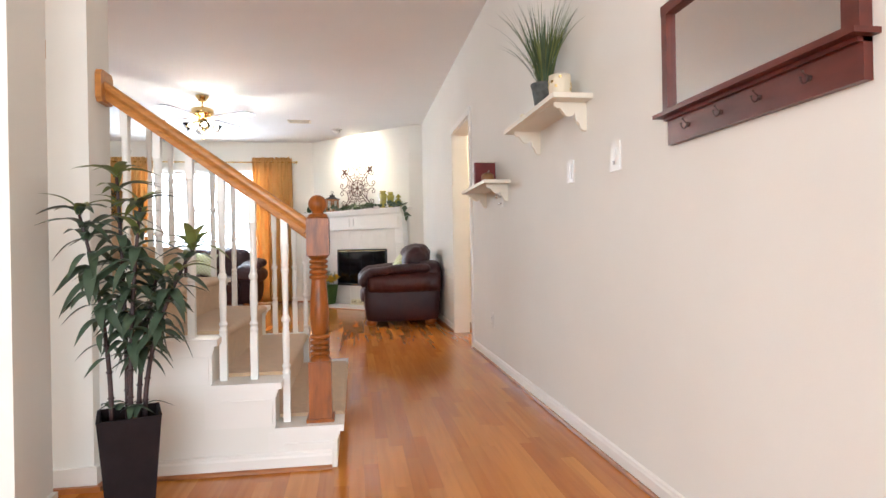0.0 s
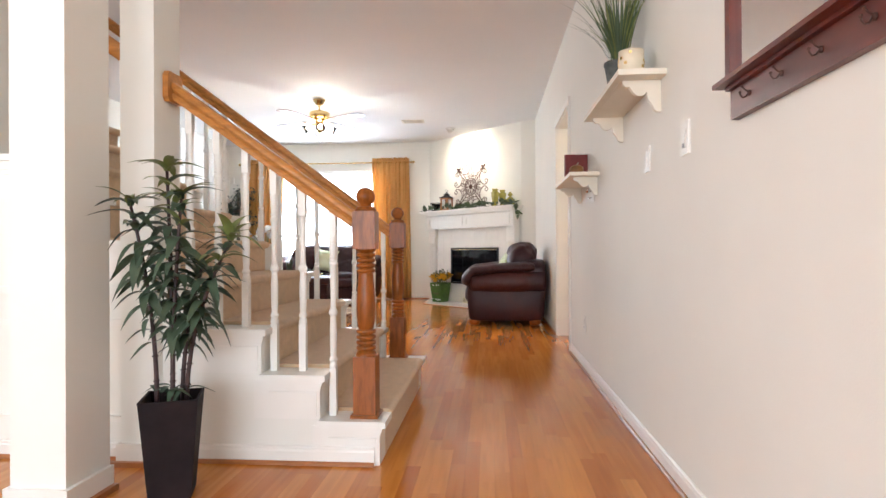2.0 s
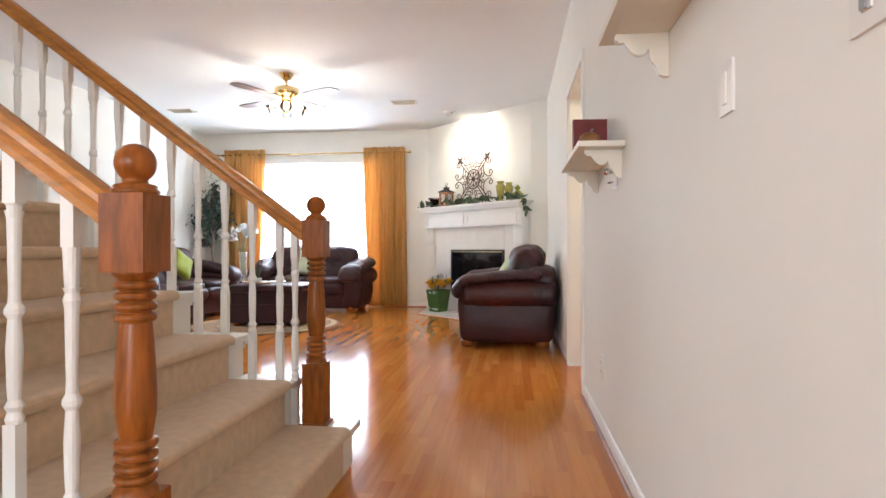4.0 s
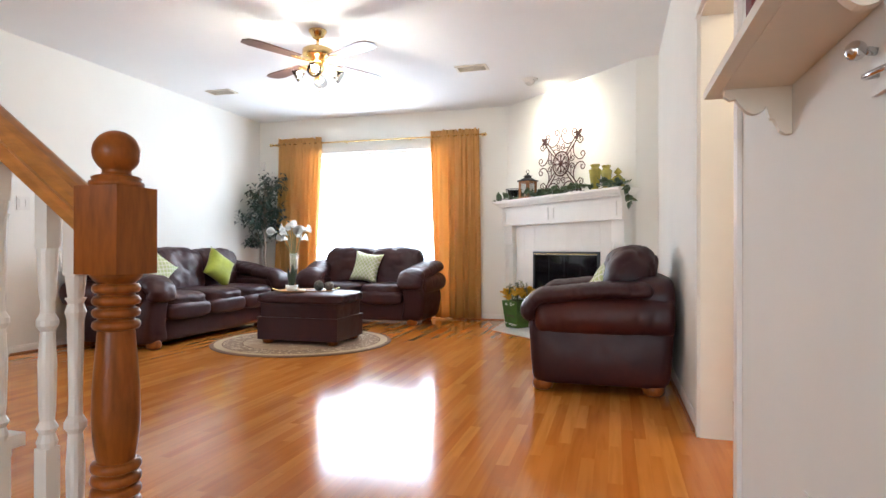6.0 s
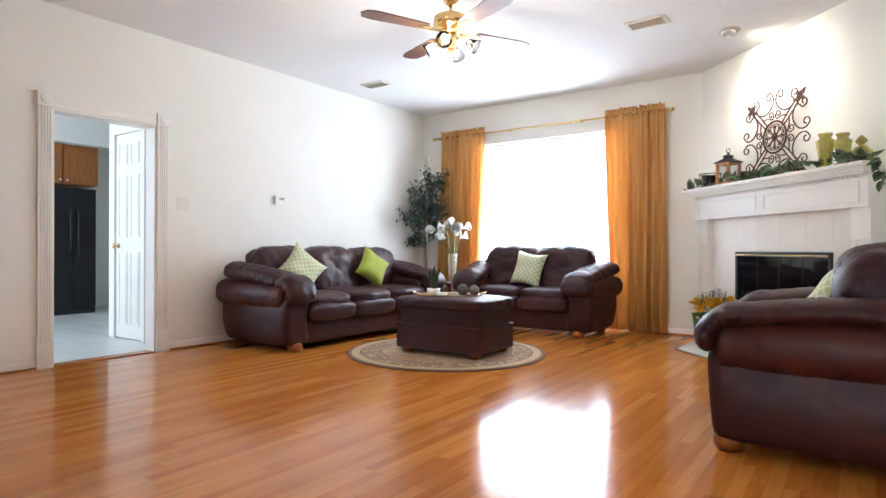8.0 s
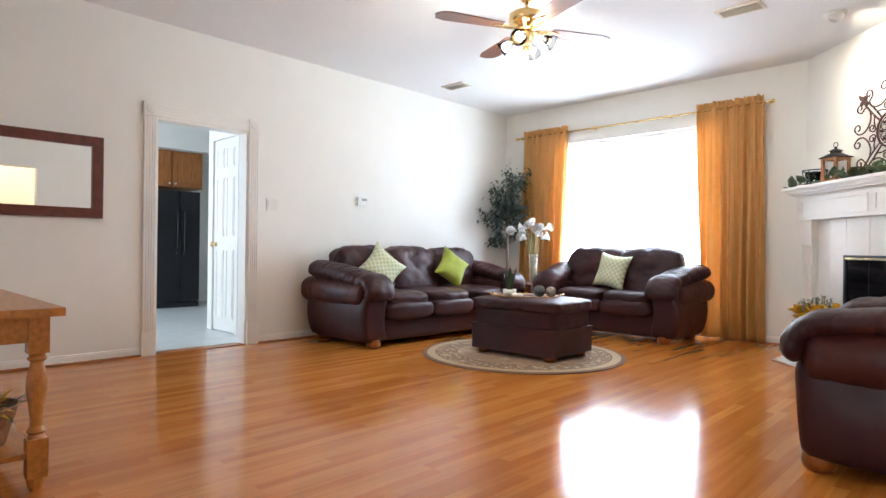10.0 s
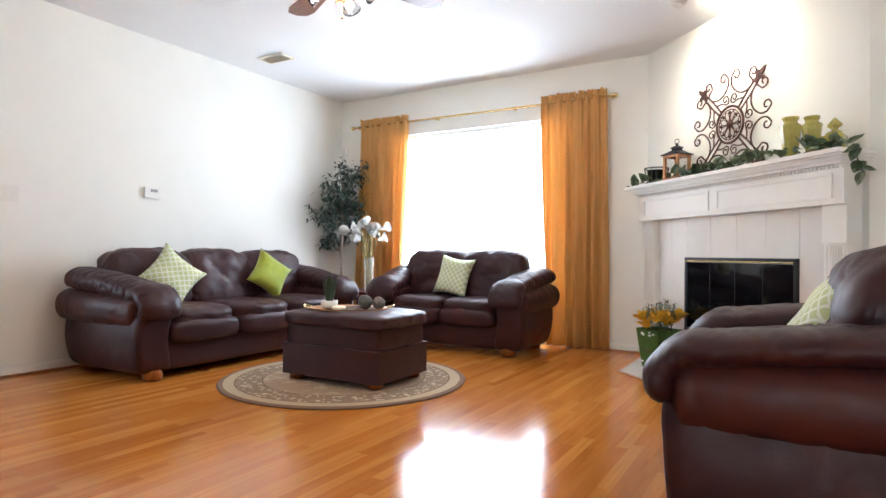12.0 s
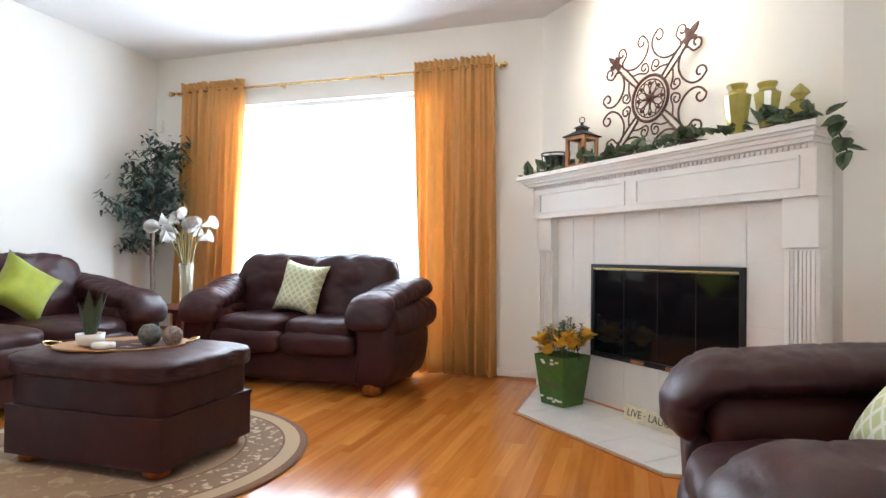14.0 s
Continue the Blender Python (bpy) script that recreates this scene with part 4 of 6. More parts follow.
boxes("top_rail", [(-0.0635, 0.0635, -0.0635, -0.045, 0.172, 0.188), (-0.0635, 0.0635, 0.045, 0.0635, 0.172, 0.188), (-0.0635, -0.045, -0.045, 0.045, 0.172, 0.188), (0.045, 0.0635, -0.045, 0.045, 0.172, 0.188)], M_COPPER, e, bevel=0.002)
bm = bmesh.new()
lathe(bm, [(0.104, 0.188), (0.106, 0.194), (0.075, 0.206), (0.044, 0.222), (0.034, 0.226), (0.034, 0.240), (0.044, 0.242), (0.040, 0.248), (0.020, 0.256), (0.008, 0.262), (0.008, 0.276)], 4, Matrix.Rotation(math.pi / 4, 4, "Z"))
roof = link("roof", bm, M_DARKIRON, e, "dark pagoda roof")
bm = bmesh.new()
tube(bm, [(0.018 * math.cos(a), 0, 0.290 + 0.018 * math.sin(a)) for a in [2 * math.pi * k / 16 for k in range(17)]], 0.0025, 6)
link("ring", bm, M_DARKIRON, roof, smooth=True)
bm = bmesh.new()
lathe(bm, [(0.034, 0.024), (0.034, 0.090), (0.030, 0.094), (0.004, 0.091)], 18)
link("candle", bm, M_CREAMWAX, e, "cream pillar candle", smooth=True)

e = empty("wire_candle_holder", at_fire(0.34, 0.14, MZ) @ Matrix.Diagonal((1.3, 1.3, 1.45, 1)), "dark wire basket candle holder with clear glass", "candle holder")
for z, r in ((0.015, 0.055), (0.095, 0.075)):
    bm = bmesh.new()
    tube(bm, [(r * math.cos(a), r * math.sin(a), z) for a in [2 * math.pi * k / 28 for k in range(29)]], 0.0035, 6)
    link("hoop", bm, M_DARKIRON, e, smooth=True)
for k in range(6):
    a = k * math.pi / 3
    bm = bmesh.new()
    tube(bm, [(0.045 * math.cos(a), 0.045 * math.sin(a), 0.003), (0.055 * math.cos(a), 0.055 * math.sin(a), 0.015), (0.075 * math.cos(a), 0.075 * math.sin(a), 0.095)], 0.003, 6)
    link("wire", bm, M_DARKIRON, e, smooth=True)
bm = bmesh.new()
lathe(bm, [(0.042, 0.0), (0.045, 0.005), (0.062, 0.085), (0.058, 0.085), (0.042, 0.010)], 24)
link("glass_cup", bm, M_GLASS, e, smooth=True)
bm = bmesh.new()
lathe(bm, [(0.030, 0.012), (0.032, 0.05), (0.005, 0.052)], 16)
link("candle", bm, M_BLACK, e, smooth=True)

VASE_A = [(0.035, 0), (0.040, 0.006), (0.038, 0.020), (0.030, 0.028), (0.040, 0.06), (0.056, 0.175), (0.058, 0.190), (0.038, 0.204), (0.034, 0.215), (0.044, 0.232), (0.044, 0.240), (0.034, 0.240), (0.028, 0.215)]
for s, k, label in ((1.725, 1.12, "tall olive green glazed ceramic vase, faceted and chipped"), (1.880, 1.0, "shorter olive green glazed ceramic vase beside the tall one")):
    bm = bmesh.new()
    lathe(bm, [(r * k, z * k) for r, z in VASE_A], 10 if k > 1 else 12)
    ob = link("vase", bm, M_VASE)
    ob.matrix_basis = at_fire(s, 0.13, MZ, 20)
    tagged(ob, label, "vase", "green mantel vases")
e = empty("ceramic_jar", at_fire(2.025, 0.12, MZ, 30) @ Matrix.Diagonal((1.1, 1.1, 1.12, 1)), "square olive green ceramic jar with a pointed lid", "jar")
boxes("body", [(-0.05, 0.05, -0.05, 0.05, 0, 0.085), (-0.035, 0.035, -0.035, 0.035, 0.085, 0.098)], M_VASE, e, bevel=0.006)
bm = bmesh.new()
lathe(bm, [(0.03, 0.098), (0.036, 0.106), (0.014, 0.118), (0.018, 0.125), (0.036, 0.140), (0.030, 0.152), (0.004, 0.180)], 4)
link("lid", bm, M_VASE, e, "pagoda-shaped lid")


def heart_leaf(name, size):
    bm = bmesh.new()
    pts = [(0, 0), (0.28, -0.12), (0.48, 0.08), (0.45, 0.38), (0.25, 0.72), (0, 1.0)]
    mid = [bm.verts.new((0, y * size, 0.02 * size * math.sin(3 * y))) for _, y in pts]
    for s in (-1, 1):
        side = [bm.verts.new((s * x * size, y * size, 0.10 * size * x - 0.10 * size * y * y)) for x, y in pts[1:-1]]
        side = [mid[0], *side, mid[-1]]
        for k in range(5):
            q = []
            for v in (mid[k], side[k], side[k + 1], mid[k + 1]):
                if v not in q:
                    q.append(v)
            if len(q) > 2:
                bm.faces.new(q)
    me = bpy.data.meshes.new(name)
    bm.to_mesh(me)
    bm.free()
    me.materials.append(M_IVY)
    for p in me.polygons:
        p.use_smooth = True
    return me


LEAFS = [heart_leaf("ivy_leaf", s) for s in (0.050, 0.064, 0.078)]
e = empty("ivy_garland", FIRE, "trailing artificial ivy garland along the mantel shelf", "garland")
rng = random.Random(11)
vine = [Vector((0.12 + 2.04 * f, -0.20 - 0.03 * math.sin(f * 21), MZ + 0.014 + 0.010 * math.sin(f * 30))) for f in [k / 40 for k in range(41)]]
vine = vine + [Vector((2.22, -0.20, MZ - 0.03)), Vector((2.25, -0.20, MZ - 0.11)), Vector((2.27, -0.19, MZ - 0.17))]
bm = bmesh.new()
tube(bm, vine, 0.0035, 5)
link("stem", bm, M_STEM, e, smooth=True)


def put_leaf(parent, me, place, rx, ry, rz):
    ob = new("leaf", me)
    ob.parent = parent
    ob.matrix_basis = pose(*place, rx, ry, rz)


for k in range(165):
    f = rng.random()
    dense = 1.0 if 0.33 < f < 0.75 or f > 0.95 else 0.45
    if rng.random() > dense:
        continue
    v = vine[int(f * 40)]
    put_leaf(e, rng.choice(LEAFS), (v.x + rng.uniform(-0.03, 0.03), v.y + rng.uniform(-0.03, 0.05), v.z + rng.uniform(0.004, 0.05)), rng.uniform(-20, 70), rng.uniform(-40, 40), rng.uniform(0, 360))
for x, z, rx, rz in ((2.19, 0.03, 30, -60), (2.23, -0.02, -60, 180), (2.235, 0.0, -30, 150), (2.25, -0.09, -55, 200), (2.26, -0.12, -20, -80), (2.255, -0.15, -70, 170), (0.09, 0.02, 60, 40), (0.07, 0.0, 20, 120), (0.10, 0.05, 80, 80)):
    put_leaf(e, LEAFS[2], (x, -0.20, MZ + z), rx, rng.uniform(-30, 30), rz)

# on the hearth: pail of flowers and lettered board
e = empty("flower_pail", at_fire(0.665, 0.33, 0.011, 8) @ Matrix.Diagonal((1.08, 1.08, 1.12, 1)), "green tin pail filled with yellow artificial flowers", "flower pot")
bm = bmesh.new()
lathe(bm, [(0.110, 0.0), (0.118, 0.004), (0.160, 0.265), (0.160, 0.275), (0.152, 0.275), (0.150, 0.24)], 4, Matrix.Rotation(math.pi / 4, 4, "Z"))
link("pail", bm, M_GREENPAIL, e, bevel=0.012)
rng = random.Random(3)
for k in range(14):
    lo = k % 2
    z = 0.035 if lo else 0.245
    w = (0.083 + (0.113 - 0.083) * z / 0.27)
    u = rng.uniform(-0.85, 0.85) * w
    bm = bmesh.new()
    prism(bm, [(0.013 * math.cos(a) * (1 + 0.4 * math.sin(3 * a)), 0.007 * math.sin(a)) for a in [2 * math.pi * i / 10 for i in range(10)]], 0, 0.002,
          Matrix.Translation((u, -w - 0.003, z + rng.uniform(-0.012, 0.012))) @ Matrix.Rotation(math.pi / 2 - 0.11, 4, "X"))
    link("white_daub", bm, M_WHITEPOT, e)


def lettering(name, text, size, m, mat, parent, label=""):
    cu = bpy.data.curves.new(name, "FONT")
    cu.body, cu.size, cu.extrude, cu.align_x, cu.align_y = text, size, 0.0008, "CENTER", "CENTER"
    tmp = new(name, cu)
    me = bpy.data.meshes.new_from_object(tmp.evaluated_get(bpy.context.evaluated_depsgraph_get()))
    bpy.data.objects.remove(tmp)
    me.materials.clear()
    me.materials.append(mat)
    ob = new(name, me)
    ob.parent = parent
    ob.matrix_basis = m
    if label:
        ob["label"] = label
    return ob


lettering("lettering", "Home", 0.05, Matrix.Translation((0.0, -0.1035, 0.125)) @ Matrix.Rotation(math.pi / 2 - 0.115, 4, "X"), M_INK, e, "dark script word")
for k in range(17):
    a, r = rng.uniform(0, 6.28), rng.uniform(0.05, 0.15)
    x, y, z = r * math.cos(a), r * math.sin(a), 0.295 + rng.uniform(-0.01, 0.06)
    bm = bmesh.new()
    for i in range(5):
        b = i * 1.257 + a
        blade_leaf(bm, (x, y, z), (math.cos(b) * 0.55 + 0.5 * math.cos(a), math.sin(b) * 0.55 + 0.5 * math.sin(a), 0.8), 0.085, 0.075, 0.5, seg=4, fold=0.5)
    link("flower", bm, M_YELLOW, e, "yellow silk blossom", smooth=True)
for k in range(26):
    a, r = rng.uniform(0, 6.28), rng.uniform(0.0, 0.10)
    x, y = r * math.cos(a), r * math.sin(a)
    bm = bmesh.new()
    tip = Vector((x * 1.5, y * 1.5, 0.35 + rng.uniform(0.02, 0.12)))
    tube(bm, [(x * 0.5, y * 0.5, 0.24), (x, y, 0.31), tip], 0.002, 4)
    for i in range(12):
        b = rng.uniform(0, 6.28)
        blade_leaf(bm, tip - Vector((0, 0, 0.009 * i)), (math.cos(b), math.sin(b), 0.5), 0.036, 0.020, 0.3, seg=2)
    link("sprig", bm, M_IVY if k % 3 else M_LEAFTIP, e, smooth=True)
bm = bmesh.new()
tube(bm, [(0.125 * math.cos(a), 0.0, 0.26 + 0.14 * math.sin(a)) for a in [math.pi * k / 14 for k in range(15)]], 0.003, 6)
link("handle", bm, M_DARKIRON, e, "thin wire handle", smooth=True)

e = empty("lettered_board", at_fire(1.42, 0.215, 0.011), "narrow cream wooden board with painted words leaning on the hearth", "sign")
ob = box("board", -0.29, 0.29, -0.009, 0.009, 0, 0.085, M_SIGN, e, bevel=0.003)
lettering("lettering", "LIVE · LAUGH · LOVE", 0.058, Matrix.Translation((0, -0.0105, 0.043)) @ Matrix.Rotation(math.pi / 2, 4, "X"), M_INK, e, "painted brown words")
e.matrix_basis = at_fire(1.38, 0.225, 0.012) @ pose(0, 0, 0, -12, 0, 0)

# ---------------------------------------------------------------- ceiling things
FX, FY = -2.79, 7.08
e = empty("ceiling_fan", pose(FX, FY, H), "brass ceiling fan with four dark blades and lit lamps", "ceiling fan")
bm = bmesh.new()
lathe(bm, [(0.075, 0.0), (0.075, -0.012), (0.060, -0.030), (0.045, -0.058), (0.028, -0.072), (0.010, -0.075)], 28)
link("canopy", bm, M_BRASS, e, smooth=True)
bm = bmesh.new()
lathe(bm, [(0.013, -0.07), (0.013, -0.155)], 14)
link("downrod", bm, M_BRASS, e, smooth=True)
bm = bmesh.new()
lathe(bm, [(0.03, -0.135), (0.10, -0.150), (0.125, -0.165), (0.128, -0.215), (0.105, -0.235), (0.075, -0.250), (0.075, -0.270), (0.04, -0.280)], 32)
link("motor_housing", bm, M_BRASS, e, smooth=True)
bm = bmesh.new()
lathe(bm, [(0.05, -0.278), (0.055, -0.31), (0.040, -0.345), (0.024, -0.37), (0.022, -0.40), (0.030, -0.415), (0.012, -0.44)], 24)
link("light_fitting", bm, M_BRASS, e, smooth=True)
for k in range(4):
    a = radians(-115 + 90 * k)
    m = Matrix.Rotation(a, 4, "Z") @ Matrix.Translation((0, 0, -0.262)) @ Matrix.Rotation(radians(-3), 4, "X")
    bm = bmesh.new()
    prism(bm, [(0.20, -0.058), (0.60, -0.085), (0.67, -0.064), (0.695, 0.0), (0.67, 0.064), (0.60, 0.085), (0.20, 0.058)], -0.004, 0.004, m)
    bl = link("blade", bm, M_FANBLADE, e, "dark wooden fan blade")
    bm = bmesh.new()
    prism(bm, [(0.07, -0.018), (0.20, -0.035), (0.25, -0.02), (0.27, 0), (0.25, 0.02), (0.20, 0.035), (0.07, 0.018)], -0.012, -0.005, m)
    link("blade_arm", bm, M_BRASS, bl, "brass blade bracket")
    b = radians(-70 + 90 * k)
    c = Vector((0.115 * math.cos(b), 0.115 * math.sin(b), -0.345))
    out = Vector((math.cos(b), math.sin(b), -0.55)).normalized()
    bm = bmesh.new()
    tube(bm, [(0.03 * math.cos(b), 0.03 * math.sin(b), -0.32), (0.08 * math.cos(b), 0.08 * math.sin(b), -0.315), c], 0.007, 8)
    link("lamp_arm", bm, M_BRASS, e, smooth=True)
    m = Matrix.Translation(c) @ out.to_track_quat("Z", "Y").to_matrix().to_4x4()
    bm = bmesh.new()
    lathe(bm, [(0.018, 0.0), (0.022, 0.012), (0.034, 0.03), (0.050, 0.075), (0.058, 0.085), (0.055, 0.086), (0.030, 0.032), (0.015, 0.012)], 20, m)
    sh = link("glass_shade", bm, M_GLASS, e, "clear glass tulip shade", smooth=True)
    sh.visible_shadow = False
    bm = bmesh.new()
    bmesh.ops.create_uvsphere(bm, u_segments=14, v_segments=10, radius=0.024, matrix=m @ Matrix.Translation((0, 0, 0.045)))
    bulb = link("bulb", bm, M_BULB, e, "lit warm bulb", smooth=True)
bm = bmesh.new()
tube(bm, [(0.01, 0, -0.43), (0.012, 0.004, -0.50)], 0.0015, 5)
bmesh.ops.create_uvsphere(bm, u_segments=8, v_segments=6, radius=0.010, matrix=Matrix.Translation((0.012, 0.004, -0.505)))
link("pull_chain", bm, M_BRASS, e, smooth=True)
lamp = point_lamp("fan_lamp", (FX, FY, 2.28), 44, (1.0, 0.86, 0.67), 0.10)


def ceiling_vent(x, y, turn, label):
    e = empty("ceiling_vent", pose(x, y, H, 0, 0, turn), label, "vent", "ceiling vents")
    boxes("frame", [(-0.16, 0.16, -0.09, -0.065, -0.012, 0), (-0.16, 0.16, 0.065, 0.09, -0.012, 0), (-0.16, -0.135, -0.065, 0.065, -0.012, 0), (0.135, 0.16, -0.065, 0.065, -0.012, 0)],
          M_CREAM, e, bevel=0.002)
    box("backing", -0.135, 0.135, -0.065, 0.065, -0.0025, -0.0005, M_GREYPL, e)
    for k in range(9):
        bm = bmesh.new()
        prism(bm, [(-0.135, -0.007), (0.135, -0.007), (0.135, 0.006), (-0.135, 0.006)], -0.001, 0.001, Matrix.Translation((0, -0.055 + k * 0.0138, -0.014)) @ Matrix.Rotation(radians(40), 4, "X"))
        link("slat", bm, M_CREAM, e)


ceiling_vent(-1.78, 8.41, 0, "cream louvred air vent in the ceiling")
ceiling_vent(-4.79, 8.50, 0, "cream louvred air vent in the ceiling")

e = empty("eyeball_spotlight", pose(-1.27, 8.98, H), "white recessed eyeball spotlight aimed at the fireplace wall", "spotlight")
bm = bmesh.new()
lathe(bm, [(0.085, 0), (0.085, -0.008), (0.065, -0.014), (0.060, -0.003), (0.03, -0.002)], 32)
link("trim_ring", bm, M_PLASTIC, e, smooth=True)
bm = bmesh.new()
lathe(bm, [(0.056, -0.002), (0.058, -0.03), (0.040, -0.056), (0.034, -0.056), (0.030, -0.045), (0.002, -0.044)], 28, Matrix.Rotation(radians(-25), 4, (R2, -R2, 0)))
link("eyeball", bm, M_PLASTIC, e, smooth=True)
sp = new("mantel_spot", bpy.data.lights.new("mantel_spot", "SPOT"))
sp.data.energy, sp.data.color, sp.data.spot_size, sp.data.spot_blend, sp.data.shadow_soft_size = 60, (1.0, 0.80, 0.54), radians(140), 1.0, 0.06
sp.matrix_world = look((-1.245, 9.005, H - 0.09), (-0.95, 9.30, 2.35))

# ---------------------------------------------------------------- left wall things
def plate(name, m, w, h, label, category, rockers=1, mat=None):
    """A wall plate in the plane y = 0, facing -y."""
    e = empty(name, m, label, category)
    box("cover", -w / 2, w / 2, -0.006, 0, -h / 2, h / 2, M_PLASTIC, e, bevel=0.002)
    for k in range(rockers):
        c = (k - (rockers - 1) / 2) * w / rockers
        box("rocker", c - 0.011, c + 0.011, -0.009, -0.006, -0.033, 0.033, M_PLASTIC, e, bevel=0.0015)
    return e


ONLEFT = 90     # faces +x
ONRIGHT = -90   # faces -x
plate("light_switch", pose(XL, 6.53, 1.30, 0, 0, ONLEFT), 0.115, 0.115, "double white rocker light switch on the cream wall", "light switch", 2)
e = empty("thermostat", pose(XL, 7.60, 1.40, 0, 0, ONLEFT), "small beige wall thermostat above the sofa", "thermostat")
box("case", -0.07, 0.07, -0.028, 0, -0.045, 0.045, M_PLASTIC, e, bevel=0.005)
box("display", -0.02, 0.045, -0.0295, -0.0275, 0.005, 0.03, M_GREYPL, e)
e = empty("motion_sensor", pose(-5.27, YW, 2.11), "small white corner alarm sensor high on the wall", "sensor")
box("case", -0.03, 0.03, -0.035, 0, -0.055, 0.055, M_PLASTIC, e, bevel=0.008)
box("lens", -0.02, 0.02, -0.0365, -0.034, -0.03, 0.01, M_PLASTIC, e)

e = empty("framed_mirror", pose(XL, 4.62, 1.41, 0, 0, ONLEFT), "rectangular mirror in a dark mahogany frame", "mirror")
boxes("frame", [(-0.46, 0.46, -0.03, 0, 0.235, 0.31), (-0.46, 0.46, -0.03, 0, -0.31, -0.235), (-0.46, -0.385, -0.03, 0, -0.235, 0.235), (0.385, 0.46, -0.03, 0, -0.235, 0.235)], M_CHERRY, e, bevel=0.008)
box("glass", -0.385, 0.385, -0.012, -0.004, -0.235, 0.235, M_MIRROR, e)

# kitchen doorway casing
e = structure(empty("door_casing", pose(0, 0, 0), "x", "x"), "white fluted door casing with corner blocks", "trim")
for y0, y1 in ((KY0 - 0.10, KY0), (KY1, KY1 + 0.10)):
    box("plinth_block", XL, XL + 0.030, y0 - 0.004, y1 + 0.004, 0, 0.19, M_TRIM, e, bevel=0.003)
    box("corner_block", XL, XL + 0.030, y0 - 0.004, y1 + 0.004, KZ, KZ + 0.108, M_TRIM, e, bevel=0.003)
    bm = bmesh.new()
    lathe(bm, [(0.036, 0), (0.036, 0.006), (0.026, 0.004), (0.012, 0.008), (0.002, 0.009)], 20, Matrix.Translation((XL + 0.030, (y0 + y1) / 2, KZ + 0.054)) @ pose(0, 0, 0, 0, 90, 0))
    link("rosette", bm, M_TRIM, e, smooth=True)
    bm = bmesh.new()
    cuboid(bm, XL, XL + 0.014, y0, y1, 0.19, KZ)
    for k in range(5):
        c = y0 + 0.01 + k * 0.02
        cuboid(bm, XL + 0.014, XL + 0.020, c - 0.006, c + 0.006, 0.19, KZ)
    link("fluted_side", bm, M_TRIM, e)
bm = bmesh.new()
cuboid(bm, XL, XL + 0.014, KY0, KY1, KZ, KZ + 0.10)
for k in range(4):
    cuboid(bm, XL + 0.014, XL + 0.020, KY0, KY1, KZ + 0.008 + k * 0.024, KZ + 0.020 + k * 0.024)
link("fluted_head", bm, M_TRIM, e)
boxes("jamb", [(XL - W - 0.002, XL - 0.001, KY0, KY0 + 0.018, 0, KZ - 0.018), (XL - W - 0.002, XL - 0.001, KY1 - 0.018, KY1, 0, KZ - 0.018), (XL - W - 0.002, XL - 0.001, KY0, KY1, KZ - 0.018, KZ)], M_TRIM, e)
box("threshold", XL - 0.10, XL + 0.01, KY0 + 0.018, KY1 - 0.018, 0.0, 0.007, M_SHOE, e, "oak threshold strip")

# ---------------------------------------------------------------- skirting
def skirting(pairs, label):
    """White board with a rounded top and an oak shoe, along wall lines given as (start, end, normal)."""
    e = structure(empty("baseboard", pose(0, 0, 0), label, "baseboard"), label, "baseboard")
    for (x0, y0), (x1, y1) in pairs:
        a, b = Vector((x0, y0, 0)), Vector((x1, y1, 0))
        d = b - a
        m = Matrix.Translation(a) @ Matrix.Rotation(math.atan2(d.y, d.x), 4, "Z") @ Matrix(((0, 0, 1, 0), (1, 0, 0, 0), (0, 1, 0, 0), (0, 0, 0, 1)))
        bm = bmesh.new()
        prism(bm, [(0.001, 0.001), (0.012, 0.001), (0.012, 0.052), (0.009, 0.060), (0.009, 0.067), (0.005, 0.072), (0.001, 0.073)], 0, d.length, m)
        link("board", bm, M_TRIM, e)
        bm = bmesh.new()
        prism(bm, [(0.012, 0.001), (0.024, 0.001), (0.023, 0.009), (0.019, 0.014), (0.012, 0.016)], 0, d.length, m)
        link("shoe_moulding", bm, M_SHOE, e, "honey oak shoe moulding")
    return e


# each run keeps its wall on the right hand
skirting([((0, -5.5), (0, OP0 - 0.06))], "white baseboard with oak shoe moulding along the hall")
skirting([((0, OP1 + 0.06), (0, 8.5))], "white baseboard with oak shoe moulding behind the armchair")
skirting([((-1.60, YW - 0.11), (-1.71, YW))], "short white baseboard beside the fireplace")
skirting([((WX0 - 0.9 + 0.12, YW), (XL, YW)), ((-1.71, YW), (WX1 + 0.02, YW))], "white baseboard with oak shoe moulding under the window")
skirting([((XL, KY0 - 0.106), (XL, 3.6)), ((XL, YW), (XL, KY1 + 0.106))], "white baseboard with oak shoe moulding along the long wall")

# side passage: jambs, head and thin casing
e = structure(empty("passage_casing", pose(0, 0, 0), "x", "x"), "white painted casing round the side passage", "trim")
PZ = 2.05
boxes("jamb", [(-0.002, W + 0.002, OP0, OP0 + 0.018, 0, PZ - 0.018), (-0.002, W + 0.002, OP1 - 0.018, OP1, 0, PZ - 0.018), (-0.002, W + 0.002, OP0, OP1, PZ - 0.018, PZ)], M_TRIM, e)
box("side_casing", -0.016, -0.0005, OP0 - 0.055, OP0 + 0.004, 0, PZ - 0.004, M_TRIM, e, bevel=0.003)
box("side_casing", -0.016, -0.0005, OP1 - 0.004, OP1 + 0.055, 0, PZ - 0.004, M_TRIM, e, bevel=0.003)
box("head_casing", -0.018, -0.0005, OP0 - 0.057, OP1 + 0.057, PZ - 0.004, PZ + 0.055, M_TRIM, e, bevel=0.003)

